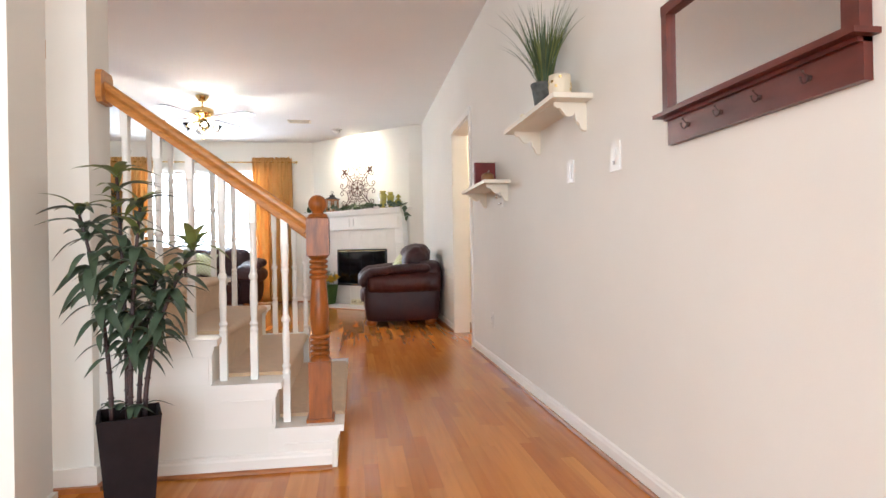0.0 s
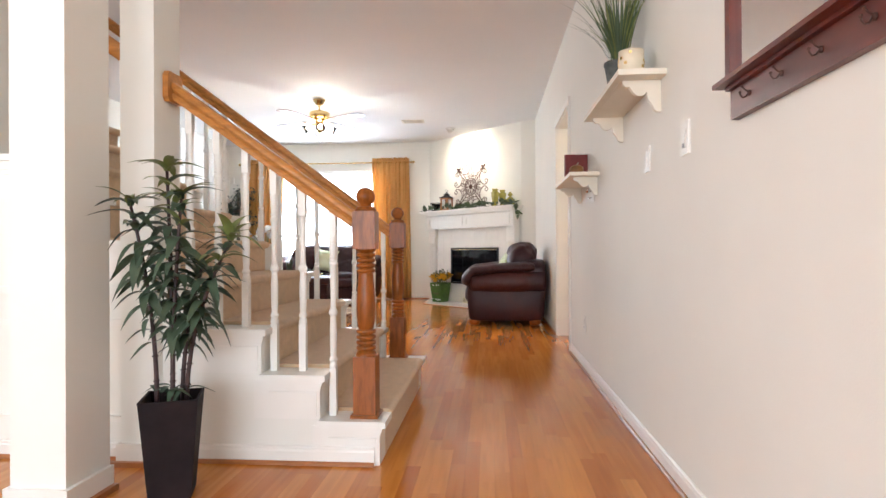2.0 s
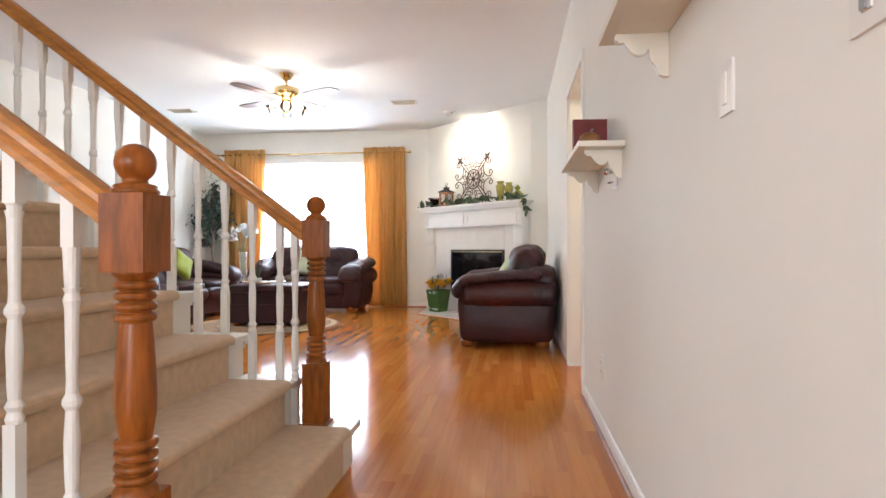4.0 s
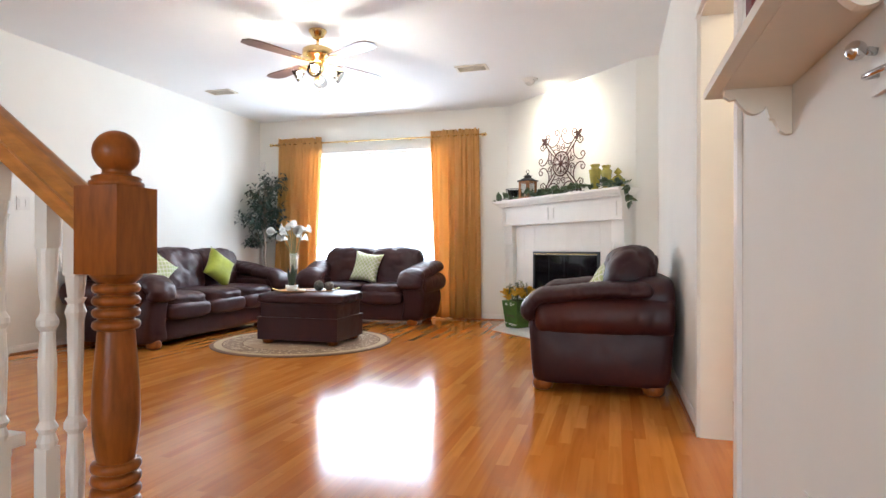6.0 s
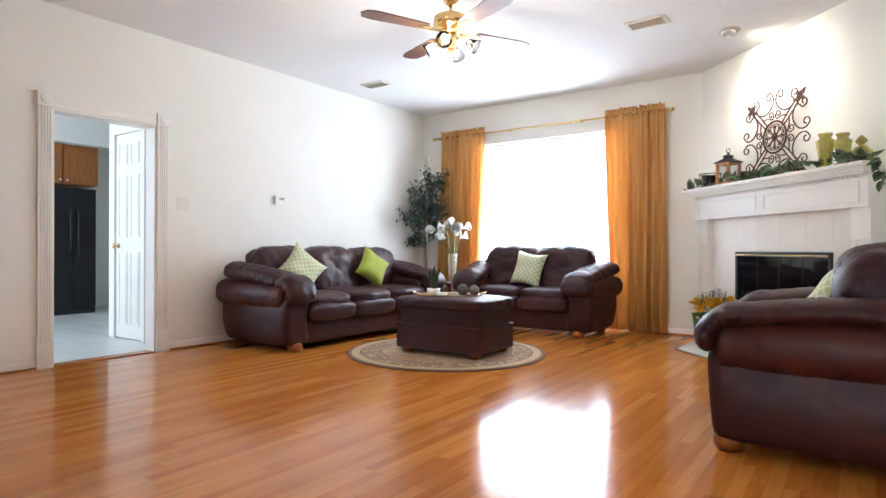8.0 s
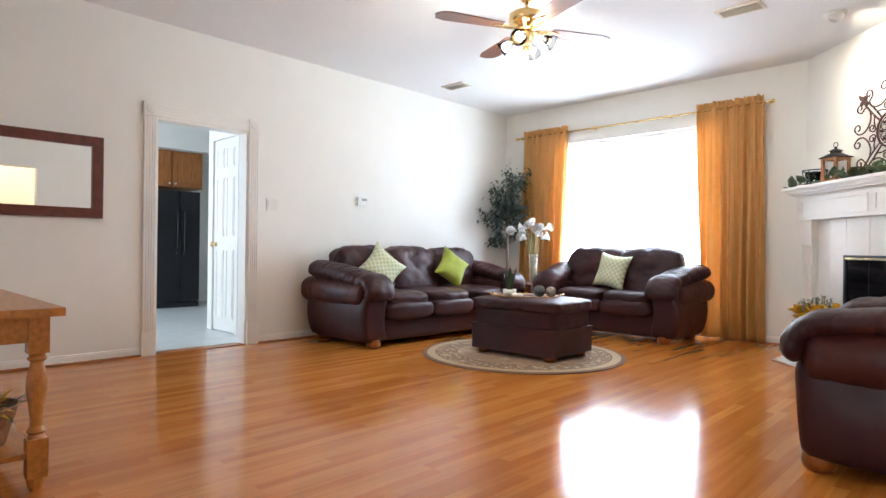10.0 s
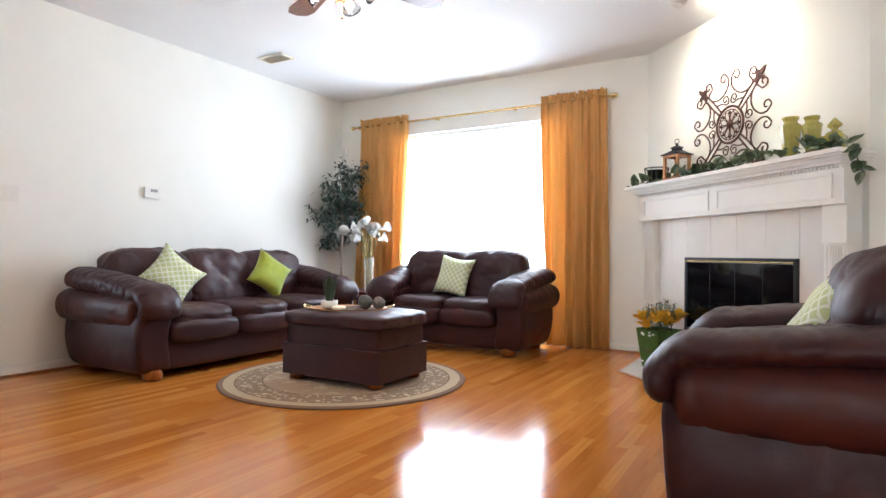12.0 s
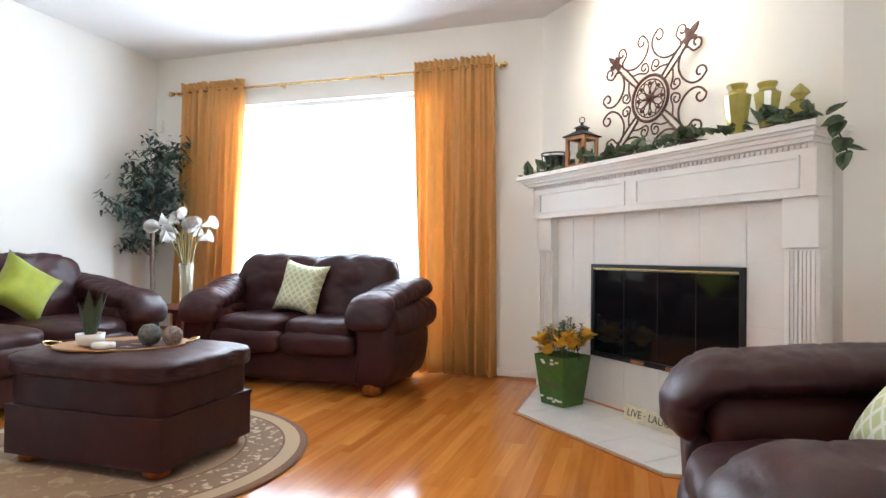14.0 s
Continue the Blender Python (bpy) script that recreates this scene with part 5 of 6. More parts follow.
# ---------------------------------------------------------------- stairs
RISE, RUN, SX0 = 0.178, 0.238, -1.10
YA, YB = 2.12, 3.51          # outer faces of the two sides
NST = 13
e = structure(empty("staircase", pose(0, 0, 0), "x", "x"), "carpeted staircase with white painted sides and treads", "stairs")
for i in range(NST):
    x, z = SX0 - RUN * i, RISE * (i + 1)
    xb = SX0 - RUN * (i + 1)
    # carpet over tread and riser, with a soft nose
    bm = bmesh.new()
    prof = [(x, z - RISE + (0.0005 if i == 0 else 0.012)), (x, z - 0.03)]
    prof += [(x + 0.030 * math.sin(a), z - 0.008 + 0.022 * math.cos(a)) for a in [math.pi * 0.85 - k * math.pi * 0.85 / 6 for k in range(7)]]
    prof += [(xb - 0.02, z + 0.014), (xb - 0.02, z - RISE + (0.0005 if i == 0 else 0.012))]
    prism(bm, prof, 0, YB - YA - 0.257, Matrix(((1, 0, 0, 0), (0, 0, 1, YA + 0.126), (0, 1, 0, 0), (0, 0, 0, 1))))
    link("carpet_step", bm, M_CARPET, e, "beige carpeted step", smooth=False)
    if x < -2.75:
        continue
    for side, y0, y1, yo in ((-1, YA, YA + 0.125, YA - 0.03), (1, YB - 0.13, YB, YB + 0.03)):
        box("side_riser", xb - 0.03 if i < 6 else xb - 0.06, x, y0, y1, 0, z - 0.026, M_TRIM, e) if i == 0 else box("side_riser", xb - 0.03, x, y0, y1, z - RISE, z - 0.026, M_TRIM, e)
        box("tread_cap", xb - 0.001, x + 0.028, min(y0, yo), max(y1, yo), z - 0.026, z, M_TRIM, e, bevel=0.008)
        ym = y0 - 0.014 if side < 0 else y1
        boxes("cove_moulding", [(xb + 0.012, x + 0.012, ym, ym + 0.014, z - 0.044, z - 0.026), (xb + 0.012, x + 0.006, ym + (0.006 if side < 0 else 0), ym + (0.014 if side < 0 else 0.008), z - 0.060, z - 0.044)], M_TRIM, e)
        boxes("bracket_trim", [(xb + 0.03, x - 0.012, ym + (0.007 if side < 0 else 0), ym + (0.014 if side < 0 else 0.007), z - 0.082, z - 0.070),
                               (x - 0.024, x - 0.012, ym + (0.007 if side < 0 else 0), ym + (0.014 if side < 0 else 0.007), z - RISE + 0.010 if i else 0.085, z - 0.082)], M_TRIM, e)
boxes("wall_stair_side", [(SX0 - RUN * (i + 1) - 0.001, SX0 - RUN * i, YA + 0.002, YA + 0.05, 0.0, RISE * i) for i in range(1, 7)] +
      [(SX0 - RUN * (i + 1) - 0.001, SX0 - RUN * i, YB - 0.05, YB - 0.002, 0.0, RISE * i) for i in range(1, 7)], M_WALL)
structure(bpy.data.objects["wall_stair_side"], "cream painted wall under the stair treads", "wall")
structure(boxes("wall_stair_upper", [(XL, -2.74, YA - 0.05, YA + 0.19, 0, H), (XL, -2.74, YB - 0.16, YB + 0.02, 0, 1.2)], M_WALL), "cream painted wall beside the upper stairs", "wall")
skirting([((SX0 - 0.02, YA), (-1.94, YA)), ((-2.14, YA), (-2.74, YA))], "white baseboard with oak shoe moulding along the stairs")
boxes("chair_rail", [(-2.74, -2.10, YA - 0.022, YA, 0.675, 0.705), (-2.74, -2.10, YA - 0.014, YA, 0.545, 0.570), (-2.74, -2.10, YA - 0.014, YA, 0.155, 0.178)], M_TRIM, bevel=0.004)
structure(bpy.data.objects["chair_rail"], "white wainscot mouldings on the dining side", "trim")


def outlet(m, label):
    e = empty("power_outlet", m, label, "outlet", "power outlets")
    box("cover", -0.036, 0.036, -0.005, 0, -0.058, 0.058, M_PLASTIC, e, bevel=0.002)
    for z in (-0.022, 0.022):
        box("socket", -0.017, 0.017, -0.0075, -0.005, z - 0.014, z + 0.014, M_PLASTIC, e, bevel=0.002)
        boxes("slots", [(-0.008, -0.005, -0.0085, -0.0074, z - 0.005, z + 0.006), (0.005, 0.008, -0.0085, -0.0074, z - 0.005, z + 0.006)], M_GREYPL, e)


outlet(pose(-2.73, YA, 0.33), "white double power outlet on the dining wall")
outlet(pose(0, 4.05, 0.32, 0, 0, ONRIGHT), "white double power outlet low on the hall wall")

# wall ends beside the stairs
for name, x0, x1, y0, y1 in (("column", -2.21, -2.02, 1.62, 1.84), ("column", -2.125, -1.985, 2.065, 2.26)):
    c = structure(box(name, x0, x1, y0, y1, 0, H, M_WALL, bevel=0.018, seg=4), "cream painted square column with rounded corners", "column")
    b = 0.0145
    boxes("base_board", [(x0 - b, x1 + b, y0 - b, y0 - 0.0003, 0, 0.085), (x1 + 0.0003, x1 + b, y0, y1, 0, 0.085), (x0 - b, x0 - 0.0003, y0, y1, 0, 0.085)], M_TRIM, c, bevel=0.003)
    boxes("shoe_moulding", [(x0 - b - 0.018, x1 + b + 0.018, y0 - b - 0.018, y0 - b, 0, 0.02), (x1 + b, x1 + b + 0.018, y0 - b, y1, 0, 0.02)], M_SHOE, c, "honey oak shoe moulding")

# balustrades
BAL = [(0.019, 0.20), (0.014, 0.215), (0.020, 0.225), (0.013, 0.238), (0.015, 0.26), (0.017, 0.34), (0.013, 0.40), (0.020, 0.410), (0.020, 0.420), (0.013, 0.432), (0.012, 0.46), (0.015, 0.60), (0.019, 0.615), (0.014, 0.63), (0.019, 0.640)]


def baluster_mesh(h):
    """White turned spindle: square foot, vase and ring turnings, square head."""
    bm = bmesh.new()
    cuboid(bm, -0.0140, 0.0140, -0.0140, 0.0140, 0, 0.19)
    lathe(bm, [(0.015, 0.19), *((r * 0.9, z) for r, z in BAL if z < h - 0.11)], 14)
    top = max(z for r, z in BAL if z < h - 0.11)
    lathe(bm, [(0.012, top - 0.004), (0.014, top + 0.01), (0.017, h - 0.10)], 14)
    cuboid(bm, -0.0140, 0.0140, -0.0140, 0.0140, h - 0.10, h + 0.01)
    me = bpy.data.meshes.new("baluster")
    bm.to_mesh(me)
    bm.free()
    me.materials.append(M_TRIM)
    return me


def rail_z(x, near=True):
    """Centre lines of the two handrails."""
    return (0.960 if near else 0.897) + (0.715 if near else 0.745) * (-1.20 - x)


def newel(parent, x, y, up=0.0):
    """Stained newel: square foot, ringed turning, square block, ball."""
    e = part("newel_post", bmesh.new(), M_NEWEL, parent, "reddish stained turned newel post")
    z0 = RISE
    lift = Matrix.Translation((x, y, up))
    bm = bmesh.new()
    cuboid(bm, x - 0.045, x + 0.045, y - 0.045, y + 0.045, z0 + 0.012, 0.42 + up)
    link("square_foot", bm, M_NEWEL, e, bevel=0.004)
    box("foot_plate", x - 0.055, x + 0.055, y - 0.055, y + 0.055, z0, z0 + 0.013, M_NEWEL, e, bevel=0.004)
    def ring(z, h, r):
        return [(0.0295, z - h / 2 - 0.0008)] + [(r - 0.007 + 0.007 * math.sin(a), z - h / 2 * math.cos(a)) for a in [math.pi * k / 8 for k in range(9)]] + [(0.0295, z + h / 2 + 0.0008)]
    prof = [(0.043, 0.420), (0.043, 0.4202), (0.0405, 0.430), (0.0355, 0.438), (0.0295, 0.4415)]
    for z in (0.452, 0.474, 0.496, 0.518):
        prof += ring(z, 0.0175, 0.0405)
    prof += [(0.0300, 0.5285), (0.0330, 0.545), (0.0372, 0.575), (0.0385, 0.605), (0.0372, 0.650), (0.0335, 0.705), (0.0302, 0.745), (0.0295, 0.752)]
    for z in (0.762, 0.783, 0.804, 0.825):
        prof += ring(z, 0.0165, 0.0385)
    prof += [(0.0300, 0.8345), (0.0350, 0.8385), (0.0405, 0.845), (0.0425, 0.850)]
    bm = bmesh.new()
    lathe(bm, prof, 28, lift)
    link("turned_shaft", bm, M_NEWEL, e, smooth=True)
    bm = bmesh.new()
    cuboid(bm, x - 0.045, x + 0.045, y - 0.045, y + 0.045, 0.850 + up, 1.000 + up)
    link("square_block", bm, M_NEWEL, e, bevel=0.013, seg=1)
    bm = bmesh.new()
    lathe(bm, [(0.042, 0.999), (0.044, 1.004), (0.043, 1.009), (0.038, 1.011), (0.040, 1.016), (0.036, 1.019), (0.024, 1.022), (0.0225, 1.027)] +
          [(0.0385 * math.sin(a), 1.061 - 0.038 * math.cos(a)) for a in [0.65 + k * (math.pi - 0.8) / 12 for k in range(13)]], 24, lift)
    link("ball_finial", bm, M_NEWEL, e, smooth=True)


def balustrade(y, x_end, label, bals, rosette, xn):
    e = empty("stair_railing", pose(0, 0, 0), label, "railing", "stair railings")
    newel(e, xn, y, 0.0 if rosette else 0.012)
    ang = math.atan(0.715 if rosette else 0.745)
    a, b = Vector((xn - 0.04, y, rail_z(xn - 0.04, rosette))), Vector((x_end, y, rail_z(x_end, rosette)))
    d = (b - a)
    m = Matrix.Translation(a) @ Matrix(((-math.cos(ang), 0, math.sin(ang), 0), (0, 1, 0, 0), (math.sin(ang), 0, math.cos(ang), 0), (0, 0, 0, 1)))
    m = m @ Matrix(((0, 0, 1, 0), (1, 0, 0, 0), (0, 1, 0, 0), (0, 0, 0, 1)))
    bm = bmesh.new()
    prism(bm, [(-0.022, -0.030), (0.022, -0.030), (0.024, -0.014), (0.019, -0.006), (0.030, 0.006), (0.031, 0.018), (0.024, 0.028), (0.010, 0.032), (-0.010, 0.032), (-0.024, 0.028),
               (-0.031, 0.018), (-0.030, 0.006), (-0.019, -0.006), (-0.024, -0.014)], 0, d.length, m)
    link("handrail", bm, M_OAK, e, "honey oak moulded handrail")
    if rosette:
        bm = bmesh.new()
        prism(bm, [(-0.045, -0.062), (0.045, -0.062), (0.058, -0.045), (0.058, 0.045), (0.045, 0.062), (-0.045, 0.062), (-0.058, 0.045), (-0.058, -0.045)], 0, 0.022,
              Matrix.Translation((x_end - 0.004, y, rail_z(x_end))) @ Matrix(((0, 0, 1, 0), (1, 0, 0, 0), (0, 1, 0, 0), (0, 0, 0, 1))))
        link("rosette", bm, M_OAK, e, "oak wall rosette", bevel=0.005)
    meshes = {}
    for x, i in bals:
        z = RISE * (i + 1)
        h = round(rail_z(x, rosette) - 0.030 - z, 2)
        if h not in meshes:
            meshes[h] = baluster_mesh(h)
        ob = new("baluster", meshes[h])
        ob.parent = e
        ob.location = (x, y, z)
        ob["label"] = "white turned baluster"


A_B = [(-1.30, 0)] + [(-1.425 - 0.119 * k, 1 + k // 2) for k in range(5)]
balustrade(2.185, -1.981, "honey oak handrail on white turned balusters with stained newel", A_B, True, -1.165)
B_B = [(-1.325, 0)] + [(-1.39 - 0.119 * k, 1 + k // 2) for k in range(12)]
balustrade(3.455, -3.3, "honey oak handrail on white turned balusters with stained newel", B_B, False, -1.235)
e = empty("stair_railing", pose(0, 0, 0), "short upper stair balustrade between column and wall", "railing", "stair railings")
for x, i in ((-2.19, 4), (-2.31, 5), (-2.435, 5), (-2.555, 6), (-2.675, 6)):
    z = RISE * (i + 1)
    ob = new("baluster", baluster_mesh(round(rail_z(x) - 0.03 - z, 2)))
    ob.parent, ob.location = e, (x, 2.195, z)
bm = bmesh.new()
tube(bm, [(-2.12, 2.195, rail_z(-2.12)), (-2.74, 2.195, rail_z(-2.74))], 0.032, 12)
link("handrail", bm, M_OAK, e, "honey oak handrail", smooth=True)

# ---------------------------------------------------------------- hall wall things
def bracket_outline(d, h):
    """Scrolled shelf bracket: depth along x, drop along y."""
    pts = [(0, 0), (d, 0), (d, -0.016), (d - 0.012, -0.026), (d - 0.022, -0.024)]
    for k in range(9):
        a = k / 8
        pts.append((d - 0.024 - d * 0.42 * a, -0.024 - 0.030 * a - 0.020 * math.sin(math.pi * a)))
    x0, z0 = pts[-1]
    pts.append((x0 - 0.004, z0 + 0.010))
    for k in range(9):
        a = k / 8
        pts.append((x0 - 0.006 - (x0 - 0.046) * a, z0 + 0.008 - (h - 0.030 + z0) * a - 0.012 * math.sin(math.pi * a)))
    pts += [(0.030, -h + 0.020), (0.026, -h + 0.008), (0.014, -h), (0, -h)]
    return pts


def wall_shelf(y0, y1, z, d, ins, h, label):
    e = empty("wall_shelf", pose(0, 0, 0), label, "shelf", "hall wall shelves")
    box("top_board", -d, -0.001, y0, y1, z - 0.022, z, M_CREAM, e, bevel=0.004)
    for k in range(6):
        yy = -d + 0.03 + k * (d - 0.04) / 6
        box("bead_strip", yy, yy + 0.0235, y0 + 0.02, y1 - 0.02, z - 0.0235, z - 0.0215, M_CREAM, e, bevel=0.001)
    for y in (y0 + ins, y1 - ins - 0.022):
        bm = bmesh.new()
        prism(bm, bracket_outline(d - 0.035, h), 0, 0.022, Matrix(((-1, 0, 0, -0.001), (0, 0, 1, y), (0, 1, 0, z - 0.0236), (0, 0, 0, 1))))
        link("bracket", bm, M_CREAM, e, bevel=0.002)


wall_shelf(2.10, 2.92, 1.522, 0.18, 0.075, 0.122, "cream painted wall shelf on scrolled brackets")
wall_shelf(3.46, 4.28, 1.315, 0.18, 0.075, 0.112, "cream painted small wall shelf on scrolled brackets")

e = empty("grass_plant", pose(-0.10, 2.45, 1.522), "tall artificial grass in a grey woven pot on the shelf", "plant")
bm = bmesh.new()
lathe(bm, [(0.040, 0), (0.044, 0.004), (0.062, 0.115), (0.066, 0.120), (0.066, 0.130), (0.058, 0.130), (0.054, 0.11)], 28)
link("pot", bm, M_POTGREY, e, "grey woven pot", smooth=True)
rng = random.Random(21)
for g in range(6):
    bm = bmesh.new()
    for k in range(34):
        a = rng.uniform(0, 6.28)
        r = rng.uniform(0, 0.035)
        sp = rng.uniform(0.03, 0.42)
        wx, wy = math.cos(a) * sp, math.sin(a) * sp
        if wx > 0.12:
            wx = 0.10
        blade_leaf(bm, (r * math.cos(a), r * math.sin(a), 0.11), (wx, wy, 1), rng.uniform(0.24, 0.44), 0.006, rng.uniform(0.3, 1.5) * (1 if sp > 0.16 else 0.25), seg=6, fold=0.1)
    for v in bm.verts:
        v.co.x = min(v.co.x, 0.095)
    link("grass_tuft", bm, M_GRASS if g % 3 else M_LEAFTIP, e, smooth=True)

e = empty("candle_jar", pose(-0.10, 2.235, 1.522) @ Matrix.Diagonal((1, 1, 1.22, 1)), "frosted mosaic glass candle jar with gold flecks", "candle")
bm = bmesh.new()
lathe(bm, [(0.040, 0), (0.047, 0.004), (0.050, 0.05), (0.049, 0.088), (0.044, 0.088), (0.042, 0.07)], 28)
link("jar", bm, M_CREAMWAX, e, smooth=True)
rng = random.Random(8)
for k in range(26):
    a, z = rng.uniform(0, 6.28), rng.uniform(0.010, 0.075)
    bm = bmesh.new()
    cuboid(bm, 0.0485, 0.0512, -0.006, 0.006, z, z + 0.009)
    bmesh.ops.rotate(bm, cent=(0, 0, 0), matrix=Matrix.Rotation(a, 3, "Z"), verts=bm.verts)
    link("gold_chip", bm, M_BRASS, e)
bm = bmesh.new()
lathe(bm, [(0.016, 0), (0.02, 0.004), (0.02, 0.025), (0.012, 0.035), (0.014, 0.05), (0.004, 0.06)], 16)
ob = link("small_ornament", bm, M_CREAMWAX, smooth=True)
ob.location = (-0.12, 2.76, 1.522)
tagged(ob, "small cream ornament at the end of the shelf", "ornament")

e = empty("book", pose(-0.085, 3.86, 1.315, 0, 0, 4), "dark red clothbound book standing on the small shelf", "book")
box("cover", -0.075, 0.075, -0.018, 0.018, 0, 0.165, M_RED, e, bevel=0.003)
box("pages", -0.070, 0.076, -0.013, 0.013, 0.165, 0.1655, M_CREAMWAX, e)
bm = bmesh.new()
lathe(bm, [(0.01, 0.0), (0.032, 0.006), (0.044, 0.028), (0.040, 0.055), (0.020, 0.068), (0.004, 0.062)], 24)
for v in bm.verts:
    v.co.xy *= 1 + 0.07 * math.cos(8 * math.atan2(v.co.y, v.co.x))
e = empty("gourd", pose(-0.11, 3.66, 1.315), "small brown ribbed pumpkin ornament on the shelf", "ornament")
link("body", bm, M_GOURD, e, smooth=True)
bm = bmesh.new()
tube(bm, [(0, 0, 0.060), (0.004, 0, 0.075), (0.012, 0, 0.085)], 0.005, 7)
link("stalk", bm, M_BARK, e, smooth=True)

e = empty("key_hook", pose(0, 0, 0), "small white key hook plate with chrome knob under the shelf", "hook")
box("plate", -0.008, -0.0005, 3.640, 3.725, 1.150, 1.212, M_PLASTIC, e, bevel=0.003)
bm = bmesh.new()
bmesh.ops.create_uvsphere(bm, u_segments=18, v_segments=12, radius=0.016, matrix=Matrix.Translation((-0.030, 3.722, 1.226)))
tube(bm, [(-0.001, 3.722, 1.222), (-0.024, 3.722, 1.226)], 0.007, 10)
link("knob", bm, M_CHROME, e, "polished chrome knob", smooth=True)
bm = bmesh.new()
tube(bm, [(-0.006, 3.695, 1.178), (-0.026, 3.700, 1.176), (-0.030, 3.690, 1.175), (-0.030, 3.615, 1.168)], 0.0045, 10)
link("lever", bm, M_CHROME, e, "thin chrome lever", smooth=True)

e = plate("dimmer_switch", pose(0, 2.375, 1.22, 0, 0, ONRIGHT), 0.075, 0.105, "white dimmer switch plate on the hall wall", "light switch", 1)
e = plate("alarm_keypad", pose(0, 1.89, 1.218, 0, 0, ONRIGHT), 0.082, 0.112, "white slider switch plate on the hall wall", "light switch", 1)
box("slider", -0.006, 0.006, -0.0135, -0.010, -0.032, -0.018, M_GREYPL, e)

e = empty("coat_rack_mirror", pose(0, 0, 0), "mahogany hall mirror with ledge and dark coat hooks", "mirror")
MY0, MY1 = 0.735, 1.467
box("hook_board", -0.022, -0.001, MY0, MY1, 1.186, 1.272, M_CHERRY, e, bevel=0.004)
box("ledge", -0.062, -0.001, MY0 - 0.02, MY1 + 0.022, 1.272, 1.284, M_CHERRY, e, bevel=0.004)
box("ledge_moulding", -0.036, -0.001, MY0, MY1, 1.262, 1.2715, M_CHERRY, e, bevel=0.003)
boxes("frame", [(-0.030, -0.001, MY0, MY0 + 0.045, 1.284, 1.60), (-0.030, -0.001, MY1 - 0.014, MY1 + 0.016, 1.284, 1.60), (-0.032, -0.001, MY0, MY1 + 0.016, 1.60, 1.632),
                (-0.030, -0.001, MY0 + 0.045, MY1 - 0.014, 1.284, 1.302)], M_CHERRY, e, bevel=0.004)
box("glass", -0.014, -0.004, MY0 + 0.045, MY1 - 0.014, 1.302, 1.60, M_MIRROR, e)
for y in (1.35, 1.19, 1.034, 0.873):
    bm = bmesh.new()
    lathe(bm, [(0.007, 0), (0.007, 0.003), (0.005, 0.005), (0.002, 0.006)], 14, Matrix.Translation((-0.022, y, 1.228)) @ pose(0, 0, 0, 0, -90, 0))
    tube(bm, [(-0.026, y, 1.228), (-0.033, y, 1.218), (-0.040, y, 1.217), (-0.045, y, 1.223), (-0.046, y, 1.229)], 0.0019, 8)
    tube(bm, [(-0.026, y, 1.231), (-0.034, y, 1.236), (-0.040, y, 1.243)], 0.0018, 8)
    bmesh.ops.create_uvsphere(bm, u_segments=10, v_segments=6, radius=0.0034, matrix=Matrix.Translation((-0.046, y, 1.230)))
    bmesh.ops.create_uvsphere(bm, u_segments=10, v_segments=6, radius=0.0034, matrix=Matrix.Translation((-0.041, y, 1.244)))
    link("hook", bm, M_IRON, e, "dark brown metal double hook", smooth=True)

# ---------------------------------------------------------------- plants
def leaf_meshes(mat, length, width, n, droops, seg=6):
    out = []
    for k in range(n):
        bm = bmesh.new()
        blade_leaf(bm, (0, 0, 0), (1, 0, 0.25), length, width, droops[k % len(droops)], seg=seg, curl=0.25 * (-1) ** k)
        me = bpy.data.meshes.new("leaf")
        bm.to_mesh(me)
        bm.free()
        me.materials.append(mat)
        for p in me.polygons:
            p.use_smooth = True
        out.append(me)
    return out


PX, PY = -1.765, 1.80
e = empty("bamboo_palm", pose(PX, PY, 0), "artificial bamboo palm in a tall tapered dark planter", "plant")
bm = bmesh.new()
lathe(bm, [(0.092, 0), (0.094, 0.004), (0.130, 0.335), (0.133, 0.345), (0.120, 0.345), (0.115, 0.30)], 4, Matrix.Rotation(math.pi / 4 + 0.35, 4, "Z"))
link("planter", bm, M_POTDARK, e, "dark stained square planter", bevel=0.004)
rng = random.Random(5)
DARK = leaf_meshes(M_LEAF, 0.165, 0.037, 5, (3.2, 4.2, 5.2, 3.7, 6.0), seg=9)
TIP = leaf_meshes(M_LEAFTIP, 0.150, 0.033, 3, (1.8, 2.8, 3.8), seg=9)
CANES = ((-0.050, -0.010, 1.00, -0.08, -0.02), (-0.015, 0.030, 1.13, -0.03, 0.02), (0.012, -0.020, 1.02, 0.05, -0.03), (0.045, 0.012, 0.88, 0.16, 0.0), (0.020, 0.030, 0.78, 0.05, 0.04))


def palm_leaf(q, lift, yaw, me, size):
    ob = new("leaf", me)
    ob.parent = e
    ob.matrix_basis = pose(*q, rng.uniform(-22, 22), -lift, yaw) @ Matrix.Diagonal((size, size, size, 1))


